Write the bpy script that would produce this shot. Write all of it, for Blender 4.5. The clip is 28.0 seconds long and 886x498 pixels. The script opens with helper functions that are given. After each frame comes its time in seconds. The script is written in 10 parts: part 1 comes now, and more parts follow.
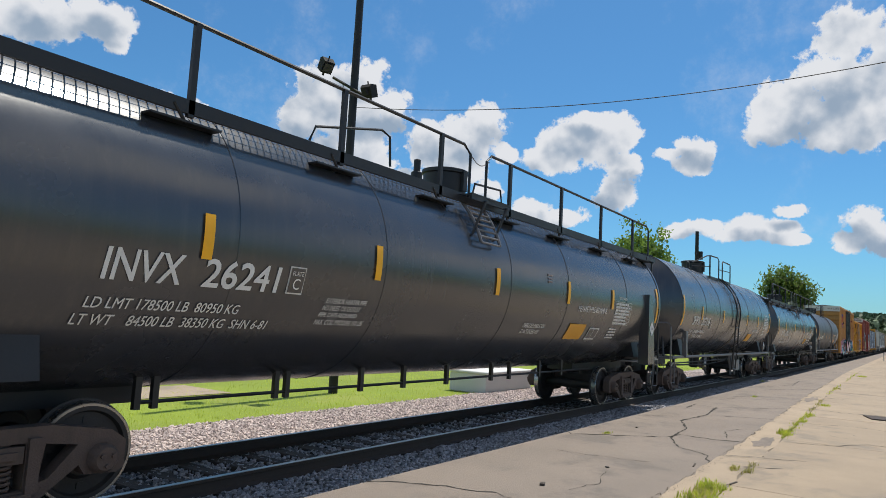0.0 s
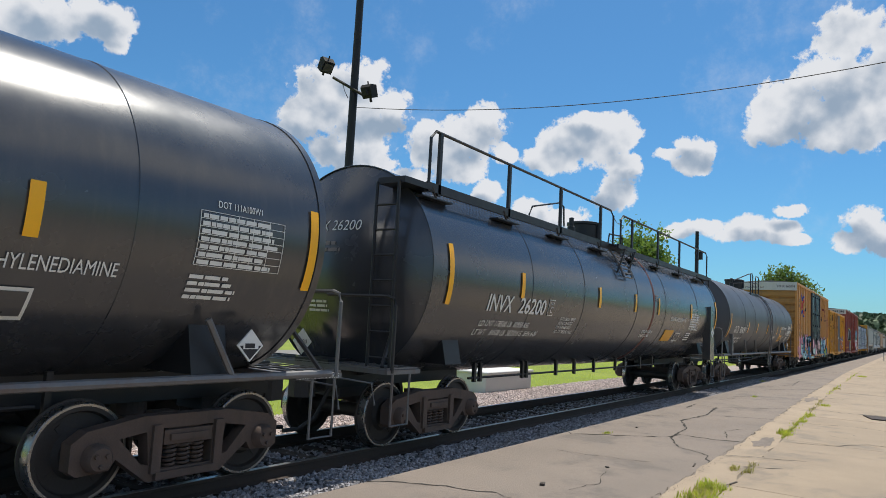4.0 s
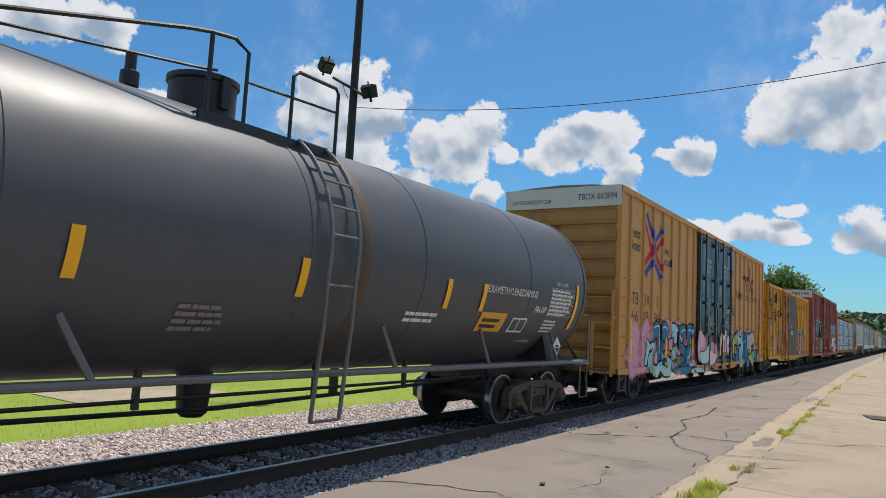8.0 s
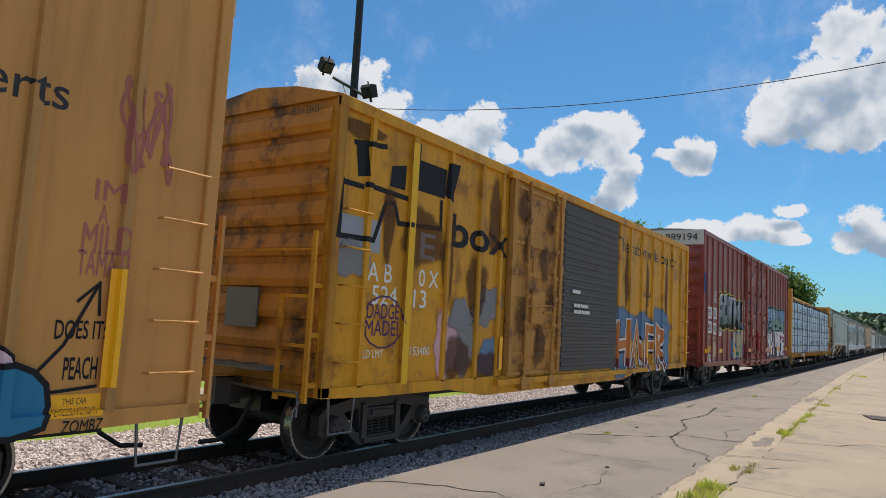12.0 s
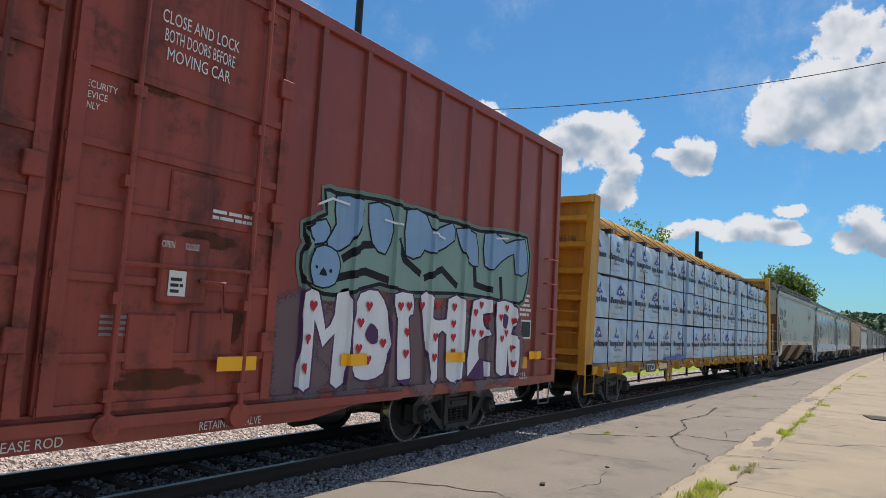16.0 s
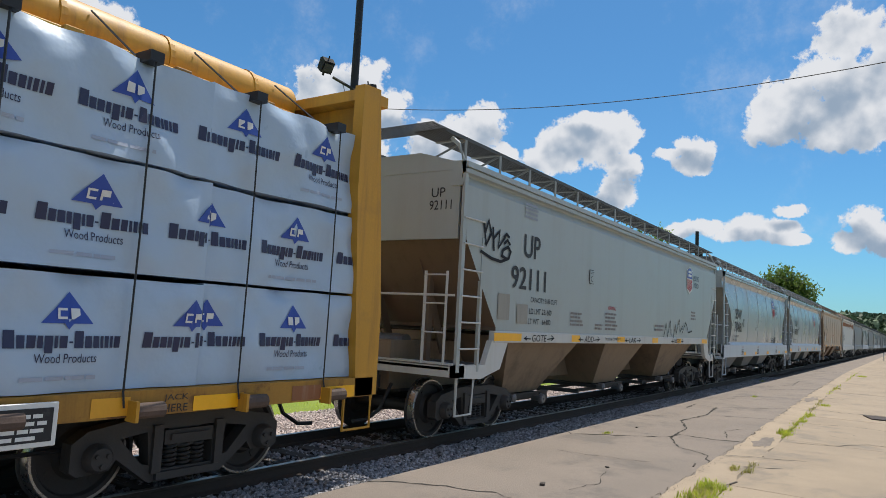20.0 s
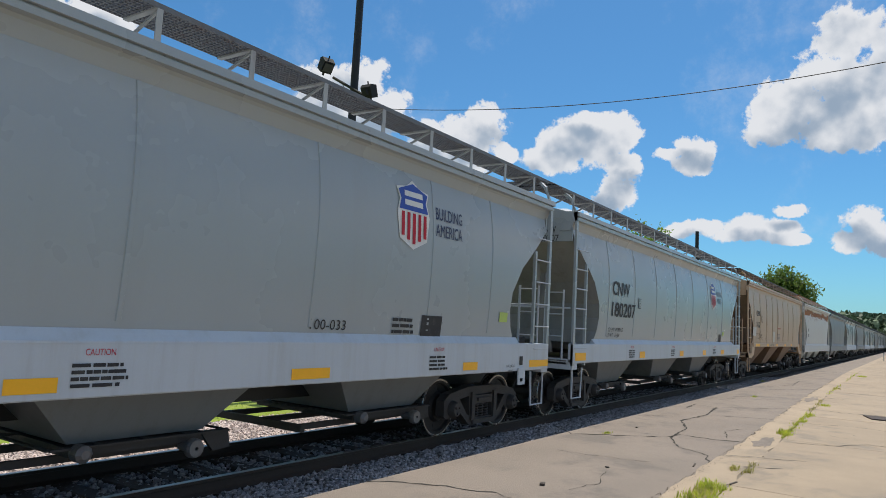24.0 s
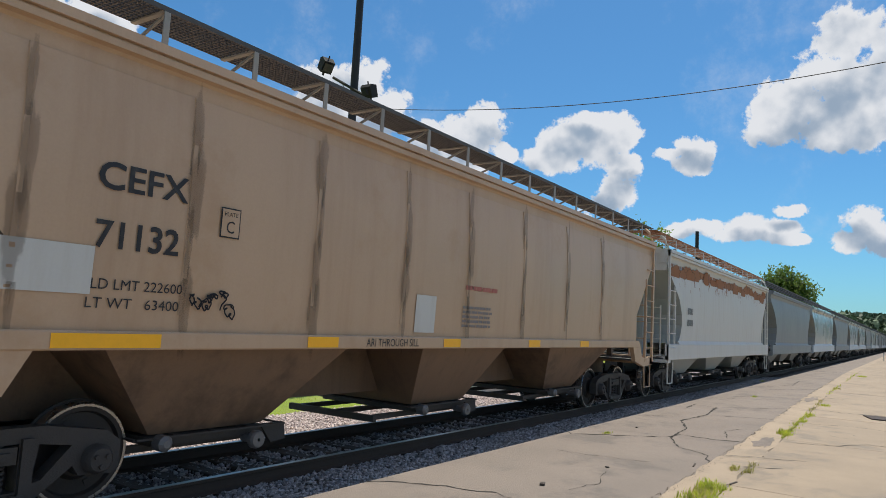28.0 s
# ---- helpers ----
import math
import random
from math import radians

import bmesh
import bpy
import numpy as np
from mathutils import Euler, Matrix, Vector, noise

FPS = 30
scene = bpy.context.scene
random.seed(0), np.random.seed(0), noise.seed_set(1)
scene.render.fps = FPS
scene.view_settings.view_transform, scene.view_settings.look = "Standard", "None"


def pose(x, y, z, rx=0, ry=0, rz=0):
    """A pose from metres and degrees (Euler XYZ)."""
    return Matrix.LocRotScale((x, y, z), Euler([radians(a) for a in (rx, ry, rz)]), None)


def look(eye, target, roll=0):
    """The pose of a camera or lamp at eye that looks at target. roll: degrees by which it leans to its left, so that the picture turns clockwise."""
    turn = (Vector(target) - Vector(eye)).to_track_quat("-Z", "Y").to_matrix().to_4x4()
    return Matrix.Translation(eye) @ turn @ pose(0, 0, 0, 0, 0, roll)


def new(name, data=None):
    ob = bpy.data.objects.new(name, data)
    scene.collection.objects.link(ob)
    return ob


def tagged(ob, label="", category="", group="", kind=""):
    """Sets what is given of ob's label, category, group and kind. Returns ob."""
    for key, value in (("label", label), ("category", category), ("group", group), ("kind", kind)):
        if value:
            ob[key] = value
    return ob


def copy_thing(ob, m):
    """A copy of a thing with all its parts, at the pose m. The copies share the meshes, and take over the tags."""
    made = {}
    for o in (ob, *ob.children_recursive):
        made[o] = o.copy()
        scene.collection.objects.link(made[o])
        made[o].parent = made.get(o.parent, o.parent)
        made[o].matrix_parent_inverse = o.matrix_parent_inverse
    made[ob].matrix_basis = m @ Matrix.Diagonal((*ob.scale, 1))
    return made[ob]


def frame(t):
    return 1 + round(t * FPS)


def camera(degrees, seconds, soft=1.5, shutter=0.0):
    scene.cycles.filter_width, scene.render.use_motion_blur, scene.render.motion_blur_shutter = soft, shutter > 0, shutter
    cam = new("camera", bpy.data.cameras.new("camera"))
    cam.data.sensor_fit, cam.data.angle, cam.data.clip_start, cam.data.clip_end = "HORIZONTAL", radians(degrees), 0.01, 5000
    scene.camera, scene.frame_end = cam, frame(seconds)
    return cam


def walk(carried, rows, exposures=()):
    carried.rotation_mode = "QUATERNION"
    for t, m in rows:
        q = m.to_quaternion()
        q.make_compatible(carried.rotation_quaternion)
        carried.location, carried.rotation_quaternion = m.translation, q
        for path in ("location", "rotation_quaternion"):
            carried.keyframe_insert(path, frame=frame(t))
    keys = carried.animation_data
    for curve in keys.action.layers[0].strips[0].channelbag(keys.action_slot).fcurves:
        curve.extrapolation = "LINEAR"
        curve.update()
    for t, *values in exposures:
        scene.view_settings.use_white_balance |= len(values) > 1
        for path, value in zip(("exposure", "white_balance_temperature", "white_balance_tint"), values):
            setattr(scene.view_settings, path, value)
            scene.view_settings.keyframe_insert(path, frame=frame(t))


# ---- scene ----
# World: x runs along the track away from the camera, y across it to the far side, z up; the rail heads lie at z = 0.
TRACK_Y = 7.185
EYE = (0.0, 0.0, 1.864)
YAW, PITCH = radians(34.34), radians(5.913)
cam = camera(65.56, 28.0, soft=0.55)
AIM = (EYE[0] + math.cos(YAW) * math.cos(PITCH), EYE[1] + math.sin(YAW) * math.cos(PITCH), EYE[2] + math.sin(PITCH))
walk(cam, [(0, look(EYE, AIM, 3.14)), (28.0, look(EYE, AIM, 3.14))])
scene.view_settings.exposure = -0.06


def gone(t):
    """Metres that the train has rolled towards -x since the start."""
    return 7.68 * t - 0.004 * t * t


# ---- sky, clouds and sun ----
SUN_EL, SUN_AZ = radians(68), radians(6)
world = bpy.data.worlds.new("sky")
scene.world = world
world.use_nodes = True
wt = world.node_tree
wt.nodes.clear()


def node(tree, kind, **kw):
    n = tree.nodes.new(kind)
    for k, v in kw.items():
        if k == "op":
            n.operation = v
        elif k.startswith("i"):
            n.inputs[int(k[1:])].default_value = v
    return n


def calc(tree, op, a, b=None, c=None, clamp=False):
    n = tree.nodes.new("ShaderNodeMath")
    n.operation, n.use_clamp = op, clamp
    for i, v in enumerate((a, b, c)):
        if v is None:
            continue
        if isinstance(v, (int, float)):
            n.inputs[i].default_value = v
        else:
            tree.links.new(v, n.inputs[i])
    return n.outputs[0]


def noise_tex(tree, vec, scale, detail=4, rough=0.55, out="Fac"):
    n = tree.nodes.new("ShaderNodeTexNoise")
    n.inputs["Scale"].default_value, n.inputs["Detail"].default_value, n.inputs["Roughness"].default_value = scale, detail, rough
    tree.links.new(vec, n.inputs["Vector"])
    return n.outputs[out]


def smooth(tree, v, lo, hi, to0=0.0, to1=1.0):
    n = tree.nodes.new("ShaderNodeMapRange")
    n.interpolation_type = "SMOOTHSTEP"
    n.inputs[1].default_value, n.inputs[2].default_value, n.inputs[3].default_value, n.inputs[4].default_value = lo, hi, to0, to1
    tree.links.new(v, n.inputs[0])
    return n.outputs[0]


def mix(tree, fac, a, b, blend="MIX"):
    n = tree.nodes.new("ShaderNodeMix")
    n.data_type, n.blend_type = "RGBA", blend
    for sock, v in ((n.inputs[0], fac), (n.inputs[6], a), (n.inputs[7], b)):
        if isinstance(v, (int, float)):
            sock.default_value = v
        elif isinstance(v, (tuple, list)):
            sock.default_value = (*v[:3], 1)
        else:
            tree.links.new(v, sock)
    return n.outputs[2]


# each puff: azimuth and elevation in degrees, half width, half height
PUFFS = [
    (3.6, 21.8, 2.77, 2.51), (4.4, 18.4, 3.57, 3.04), (6.6, 17.0, 3.72, 2.69), (8.9, 15.8, 2.39, 1.62), (2.6, 16.3, 3.05, 3.03), (0.8, 19.1, 2.59, 4.55),
    (3.7, 14.8, 3.49, 1.33), (-1.1, 16.6, 3.14, 3.72), (22.3, 16.7, 2.05, 1.09), (22.5, 15.2, 3.32, 2.25), (24.5, 14.7, 2.85, 2.02), (26.4, 13.8, 1.84, 1.53),
    (20.2, 15.6, 2.26, 1.98), (19.9, 12.9, 1.75, 1.76), (20.5, 11.1, 2.0, 1.77), (19.0, 13.3, 1.09, 1.0), (14.5, 14.4, 2.12, 1.21), (16.2, 14.0, 1.45, 0.74),
    (14.9, 13.1, 1.66, 0.98), (31.0, 16.6, 2.25, 1.52), (32.6, 15.2, 2.95, 2.04), (35.5, 15.0, 2.69, 1.63), (34.0, 13.2, 3.21, 2.06), (29.5, 14.1, 1.17, 1.03),
    (36.9, 13.8, 1.61, 1.29), (31.0, 10.6, 1.49, 1.3), (26.9, 9.6, 1.83, 1.04), (25.0, 8.9, 2.32, 0.93), (45.8, 18.4, 2.62, 2.04), (42.1, 19.3, 2.68, 1.71),
    (39.5, 17.2, 2.42, 1.75), (43.8, 16.4, 4.77, 2.97), (46.5, 15.7, 2.59, 1.98), (42.6, 13.8, 4.24, 2.53), (40.6, 12.6, 2.66, 1.54), (37.7, 11.6, 3.2, 1.3),
    (13.3, 8.4, 1.61, 0.88), (15.0, 8.0, 1.88, 0.7), (9.3, 8.2, 3.0, 1.19), (10.9, 7.8, 2.21, 0.87), (7.4, 9.7, 1.35, 0.61), (7.3, 7.4, 1.67, 0.56),
    (2.6, 8.3, 1.53, 1.35), (3.7, 7.1, 1.17, 0.91), (1.3, 7.3, 1.66, 1.33), (66.8, 19.6, 4.03, 1.85), (62.4, 20.5, 2.6, 1.92), (61.1, 19.0, 1.09, 1.1),
    (58.3, 15.1, 2.75, 1.39), (64.8, 10.9, 4.54, 3.11), (59.7, 13.0, 4.05, 2.09), (55.7, 14.3, 2.12, 1.9), (66.3, 9.0, 3.15, 2.65),
]
geo = node(wt, "ShaderNodeTexCoord").outputs["Generated"]
sep = wt.nodes.new("ShaderNodeSeparateXYZ")
wt.links.new(geo, sep.inputs[0])
az = calc(wt, "MULTIPLY", calc(wt, "ARCTAN2", sep.outputs[1], sep.outputs[0]), 57.2958)
el = calc(wt, "MULTIPLY", calc(wt, "ARCSINE", sep.outputs[2]), 57.2958)
warp1 = calc(wt, "SUBTRACT", noise_tex(wt, geo, 9.0, 5, 0.6), 0.5)
warp2 = calc(wt, "SUBTRACT", noise_tex(wt, geo, 38.0, 10, 0.68), 0.5)
off = wt.nodes.new("ShaderNodeVectorMath")
off.operation = "ADD"
off.inputs[1].default_value = (3.1, 1.7, 5.3)
wt.links.new(geo, off.inputs[0])
warp3 = calc(wt, "SUBTRACT", noise_tex(wt, off.outputs[0], 12.0, 5, 0.6), 0.5)
azw = calc(wt, "ADD", az, calc(wt, "MULTIPLY", warp1, 2.6))
elw = calc(wt, "ADD", el, calc(wt, "MULTIPLY", warp3, 2.2))


def puff_field(az_s, el_s):
    top = None
    for a, e, ra, re in PUFFS:
        da = calc(wt, "MULTIPLY", calc(wt, "SUBTRACT", az_s, a), 1.0 / ra)
        de = calc(wt, "MULTIPLY", calc(wt, "SUBTRACT", el_s, e), 1.0 / re)
        v = calc(wt, "SUBTRACT", 1.0, calc(wt, "MULTIPLY_ADD", da, da, calc(wt, "MULTIPLY", de, de)))
        top = v if top is None else calc(wt, "SMOOTH_MAX", top, v, 0.25)
    return top


bumps = calc(wt, "SUBTRACT", noise_tex(wt, off.outputs[0], 19.0, 4, 0.5), 0.5)
field = calc(wt, "ADD", puff_field(azw, elw), calc(wt, "ADD", calc(wt, "MULTIPLY", warp2, 2.6), calc(wt, "MULTIPLY", bumps, 1.8)))
above = puff_field(calc(wt, "ADD", azw, -0.5), calc(wt, "ADD", elw, 1.2))
lift = wt.nodes.new("ShaderNodeVectorMath")
lift.operation = "ADD"
lift.inputs[1].default_value = (3.1, 1.7, 5.325)
wt.links.new(geo, lift.inputs[0])
lumps = calc(wt, "SUBTRACT", noise_tex(wt, lift.outputs[0], 13.0, 3, 0.5), noise_tex(wt, off.outputs[0], 13.0, 3, 0.5))
density = smooth(wt, field, 0.02, 0.42)
# away from the view broken cumulus goes on unseen, denser to brighten the near sides
wide = noise_tex(wt, geo, 3.2, 6, 0.6)
side = smooth(wt, calc(wt, "ABSOLUTE", calc(wt, "SUBTRACT", az, 34.0)), 42.0, 56.0)
rest = calc(wt, "MULTIPLY", calc(wt, "MULTIPLY", smooth(wt, wide, 0.49, 0.57), side), smooth(wt, el, 2.0, 12.0))
density = calc(wt, "MAXIMUM", density, rest)
# thin veils between the heaps
veil = calc(wt, "MULTIPLY", smooth(wt, noise_tex(wt, geo, 5.0, 7, 0.68), 0.52, 0.78), 0.30)
density = calc(wt, "MAXIMUM", density, veil)
shade = smooth(wt, calc(wt, "ADD", calc(wt, "MULTIPLY", above, 0.9), calc(wt, "ADD", calc(wt, "MULTIPLY", lumps, 3.2), calc(wt, "MULTIPLY", warp2, 0.7))), 0.05, 1.25)
sky = wt.nodes.new("ShaderNodeTexSky")
sky.sky_type, sky.sun_disc = "NISHITA", False
sky.sun_elevation, sky.sun_rotation = SUN_EL, radians(90) - SUN_AZ
sky.air_density, sky.dust_density, sky.ozone_density = 1.0, 0.55, 2.4
bg_sky = wt.nodes.new("ShaderNodeBackground")
bg_sky.inputs[1].default_value = 0.12
wt.links.new(mix(wt, 1.0, sky.outputs[0], (0.41, 0.785, 1.0), "MULTIPLY"), bg_sky.inputs[0])
bg_cloud = wt.nodes.new("ShaderNodeBackground")
bg_cloud.inputs[1].default_value = 1.0
wt.links.new(mix(wt, shade, (0.79, 0.81, 0.85), (0.31, 0.40, 0.52)), bg_cloud.inputs[0])
blend = wt.nodes.new("ShaderNodeMixShader")
wt.links.new(density, blend.inputs[0])
wt.links.new(bg_sky.outputs[0], blend.inputs[1])
wt.links.new(bg_cloud.outputs[0], blend.inputs[2])
w_out = wt.nodes.new("ShaderNodeOutputWorld")
wt.links.new(blend.outputs[0], w_out.inputs[0])

sun = new("sun", bpy.data.lights.new("sun", "SUN"))
sun.data.energy, sun.data.angle, sun.data.color = 5.0, radians(0.53), (1.0, 0.94, 0.84)
sun.matrix_world = look((math.cos(SUN_AZ) * math.cos(SUN_EL) * 50, math.sin(SUN_AZ) * math.cos(SUN_EL) * 50, math.sin(SUN_EL) * 50), (0, 0, 0))


# ---- materials ----
def mat(name, col, rough=0.6, metal=0.0, var=0.2, scale=2.0, bump=0.15, bscale=45.0, streak=None, amount=0.0, spots=None, spot_amount=0.0, spot_scale=1.6, spec=0.5, loose=0.0, flat=(1, 1, 1), run=5.0):
    """Painted or natural surface: two scales of tone, run-down streaks, patches of another colour, and fine relief."""
    m = bpy.data.materials.new(name)
    m.use_nodes = True
    t = m.node_tree
    b = t.nodes["Principled BSDF"]
    co = t.nodes.new("ShaderNodeTexCoord").outputs["Object"]
    mp = t.nodes.new("ShaderNodeMapping")
    mp.inputs["Scale"].default_value = flat
    t.links.new(co, mp.inputs[0])
    co = mp.outputs[0]
    big = noise_tex(t, co, scale, 5, 0.6)
    small = noise_tex(t, co, bscale, 3, 0.6)
    tone = calc(t, "ADD", calc(t, "MULTIPLY", calc(t, "SUBTRACT", big, 0.5), 2 * var), calc(t, "MULTIPLY", calc(t, "SUBTRACT", small, 0.5), var))
    if loose:
        rnd = t.nodes.new("ShaderNodeObjectInfo").outputs["Random"]
        tone = calc(t, "ADD", tone, calc(t, "MULTIPLY", calc(t, "SUBTRACT", rnd, 0.5), loose))
        isl = t.nodes.new("ShaderNodeNewGeometry").outputs["Random Per Island"]
        tone = calc(t, "ADD", tone, calc(t, "MULTIPLY", calc(t, "SUBTRACT", isl, 0.5), loose))
    gain = calc(t, "ADD", tone, 1.0)
    c = mix(t, 1.0, col, gain, "MULTIPLY")
    if streak and amount:
        sm = t.nodes.new("ShaderNodeMapping")
        sm.inputs["Scale"].default_value = (run, run, 0.07 * run)
        t.links.new(co, sm.inputs[0])
        sv = smooth(t, noise_tex(t, sm.outputs[0], 1.0, 6, 0.68), 0.45, 0.78, 0.0, amount)
        c = mix(t, sv, c, streak)
    if spots and spot_amount:
        pv = smooth(t, noise_tex(t, co, spot_scale, 7, 0.7), 0.5, 0.66, 0.0, spot_amount)
        c = mix(t, pv, c, spots)
    t.links.new(c, b.inputs["Base Color"])
    t.links.new(calc(t, "ADD", rough, calc(t, "MULTIPLY", calc(t, "SUBTRACT", big, 0.5), 0.3), clamp=True), b.inputs["Roughness"])
    b.inputs["Metallic"].default_value = metal
    b.inputs["Specular IOR Level"].default_value = spec
    if bump:
        bn = t.nodes.new("ShaderNodeBump")
        bn.inputs["Strength"].default_value, bn.inputs["Distance"].default_value = bump, 0.01
        t.links.new(small, bn.inputs["Height"])
        t.links.new(bn.outputs[0], b.inputs["Normal"])
    return m


GRIME = (0.055, 0.045, 0.035)
RUST = (0.14, 0.055, 0.022)
M_TANK = mat("black_tank_paint", (0.036, 0.038, 0.045), 0.25, 0, 0.2, 0.8, 0.03, 30, (0.075, 0.072, 0.068), 0.4, (0.05, 0.045, 0.04), 0.35, 0.5, spec=1.0)
M_TANK_G = mat("grey_black_tank_paint", (0.078, 0.081, 0.091), 0.46, 0, 0.2, 0.7, 0.03, 30, (0.09, 0.08, 0.07), 0.4, (0.045, 0.042, 0.04), 0.4, 0.5, spec=0.35)
M_BLACK = mat("black_steel", (0.014, 0.014, 0.016), 0.5, 0, 0.3, 4, 0.1)
M_STEEL = mat("dull_grey_steel", (0.16, 0.16, 0.165), 0.5, 0.3, 0.25, 5, 0.1, 45, RUST, 0.4)
M_TRUCK = mat("rusty_brown_cast_steel", (0.105, 0.072, 0.058), 0.85, 0, 0.4, 5, 0.5, 60, GRIME, 0.5)
M_TRUCKD = mat("dark_oily_cast_steel", (0.048, 0.043, 0.041), 0.7, 0, 0.4, 5, 0.5, 60, GRIME, 0.4)
M_WHEEL = mat("wheel_steel", (0.042, 0.035, 0.032), 0.65, 0.2, 0.35, 6, 0.3)
M_TREAD = mat("polished_wheel_tread", (0.35, 0.34, 0.33), 0.28, 0.9, 0.2, 8, 0.0)
M_RAIL = mat("brown_rail_side", (0.045, 0.030, 0.022), 0.8, 0, 0.3, 3, 0.3)
M_RAILTOP = mat("polished_rail_head", (0.36, 0.34, 0.32), 0.36, 0.9, 0.15, 6, 0.0)
M_TIE = mat("weathered_creosote_wood", (0.055, 0.043, 0.034), 0.9, 0, 0.4, 1.2, 0.8, 20, (0.11, 0.1, 0.09), 0.5, loose=0.5, flat=(4, 0.6, 4))
M_STONE = mat("grey_pink_ballast_stone", (0.47, 0.39, 0.36), 0.9, 0, 0.25, 6, 0.5, 60, loose=0.9)
M_STONE_D = mat("dark_ballast_stone", (0.31, 0.30, 0.31), 0.85, 0, 0.3, 6, 0.5, 60, loose=0.9)
M_BED = mat("ballast_fines", (0.34, 0.285, 0.26), 0.95, 0, 0.35, 5, 0.9, 28, spots=(0.1, 0.09, 0.085), spot_amount=0.6, spot_scale=9)
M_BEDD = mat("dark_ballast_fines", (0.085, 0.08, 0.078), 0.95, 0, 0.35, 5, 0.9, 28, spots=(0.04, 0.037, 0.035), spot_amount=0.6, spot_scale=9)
M_GRASSG = mat("lawn_ground", (0.19, 0.25, 0.02), 0.95, 0, 0.35, 0.35, 0.8, 14, spots=(0.27, 0.29, 0.06), spot_amount=0.5, spot_scale=0.5)
M_BLADE = mat("grass_blade", (0.40, 0.46, 0.06), 0.8, 0, 0.3, 1.5, 0.0, loose=0.8)
M_BLADED = mat("dry_grass_blade", (0.33, 0.31, 0.10), 0.85, 0, 0.3, 1.5, 0.0, loose=0.7)
M_ASPH = mat("worn_grey_asphalt", (0.222, 0.184, 0.152), 0.93, 0, 0.34, 0.45, 1.0, 62, spots=(0.125, 0.11, 0.097), spot_amount=0.6, spot_scale=0.7)
M_CONC = mat("pale_old_concrete", (0.325, 0.256, 0.182), 0.92, 0, 0.32, 0.6, 0.9, 55, spots=(0.20, 0.17, 0.135), spot_amount=0.65, spot_scale=0.8, loose=0.14)
M_JOINT = mat("joint_dirt", (0.17, 0.14, 0.105), 0.95, 0, 0.35, 6, 0.8, 50)
M_CRACK = mat("crack_dirt", (0.030, 0.026, 0.021), 0.95, 0, 0.3, 8, 0.4)
M_LEAF = mat("tree_leaf", (0.13, 0.20, 0.055), 0.65, 0, 0.35, 0.3, 0.0, loose=0.9)
M_LEAFD = mat("far_leaf", (0.115, 0.16, 0.085), 0.75, 0, 0.35, 0.1, 0.0, loose=0.8)
M_BARK = mat("tree_bark", (0.075, 0.055, 0.04), 0.9, 0, 0.4, 3, 0.8, 25, flat=(3, 3, 0.6))
M_WHITE = mat("white_stencil_paint", (0.74, 0.73, 0.70), 0.6, 0, 0.12, 3, 0.0, spots=(0.45, 0.43, 0.4), spot_amount=0.3, spot_scale=6)
M_INK = mat("black_stencil_paint", (0.016, 0.016, 0.02), 0.6, 0, 0.15, 3, 0.0, spots=(0.09, 0.085, 0.08), spot_amount=0.35, spot_scale=7)
M_REFL = mat("yellow_reflector_tape", (0.98, 0.47, 0.01), 0.4, 0, 0.1, 6, 0.0)
M_ORANGE = mat("orange_yellow_placard", (0.75, 0.36, 0.025), 0.5, 0, 0.1, 6, 0.0)
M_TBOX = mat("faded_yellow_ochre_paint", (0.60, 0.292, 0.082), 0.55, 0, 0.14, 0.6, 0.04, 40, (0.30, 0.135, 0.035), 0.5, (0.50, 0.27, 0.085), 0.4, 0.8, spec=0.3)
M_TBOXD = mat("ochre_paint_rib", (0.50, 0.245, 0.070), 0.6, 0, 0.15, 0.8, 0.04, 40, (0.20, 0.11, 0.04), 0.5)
# soot, plus the shade of the gap between cars put into the colour
M_TBOXE = mat("shaded_sooty_ochre_end_paint", (0.36, 0.18, 0.045), 0.65, 0, 0.2, 0.8, 0.05, 40, (0.13, 0.07, 0.03), 0.6, (0.22, 0.115, 0.04), 0.6, 0.9, run=2.0)
M_SOOT = mat("soot_black_roof_paint", (0.045, 0.036, 0.03), 0.8, 0, 0.4, 2.0, 0.1, 40, (0.14, 0.06, 0.025), 0.5)
M_ABOX = mat("rust_stained_yellow_paint", (0.66, 0.31, 0.016), 0.55, 0, 0.2, 0.7, 0.06, 40, (0.12, 0.045, 0.015), 0.75, (0.26, 0.10, 0.022), 0.8, 1.3, spec=0.3, run=2.2)
M_ABOXY = mat("bright_yellow_repaint", (0.80, 0.46, 0.014), 0.5, 0, 0.1, 0.8, 0.04, 40, (0.45, 0.22, 0.03), 0.25, spec=0.3)
# base darkened to stand for the shaded car gap, with grime over it
M_ABOXE = mat("shaded_grimy_orange_end_paint", (0.50, 0.20, 0.012), 0.6, 0, 0.35, 0.9, 0.06, 40, (0.035, 0.018, 0.010), 0.95, (0.05, 0.022, 0.010), 0.95, 1.2, run=1.6)
M_ABOXR = mat("rusted_through_door_paint", (0.50, 0.24, 0.05), 0.75, 0, 0.3, 1.2, 0.2, 40, (0.12, 0.04, 0.016), 0.7, (0.10, 0.036, 0.018), 0.8, 2.6)
M_ABOXG = mat("weathered_grey_door_paint", (0.075, 0.068, 0.066), 0.65, 0, 0.25, 1.0, 0.08, 40, (0.05, 0.035, 0.03), 0.5, (0.12, 0.06, 0.035), 0.35, 1.6)
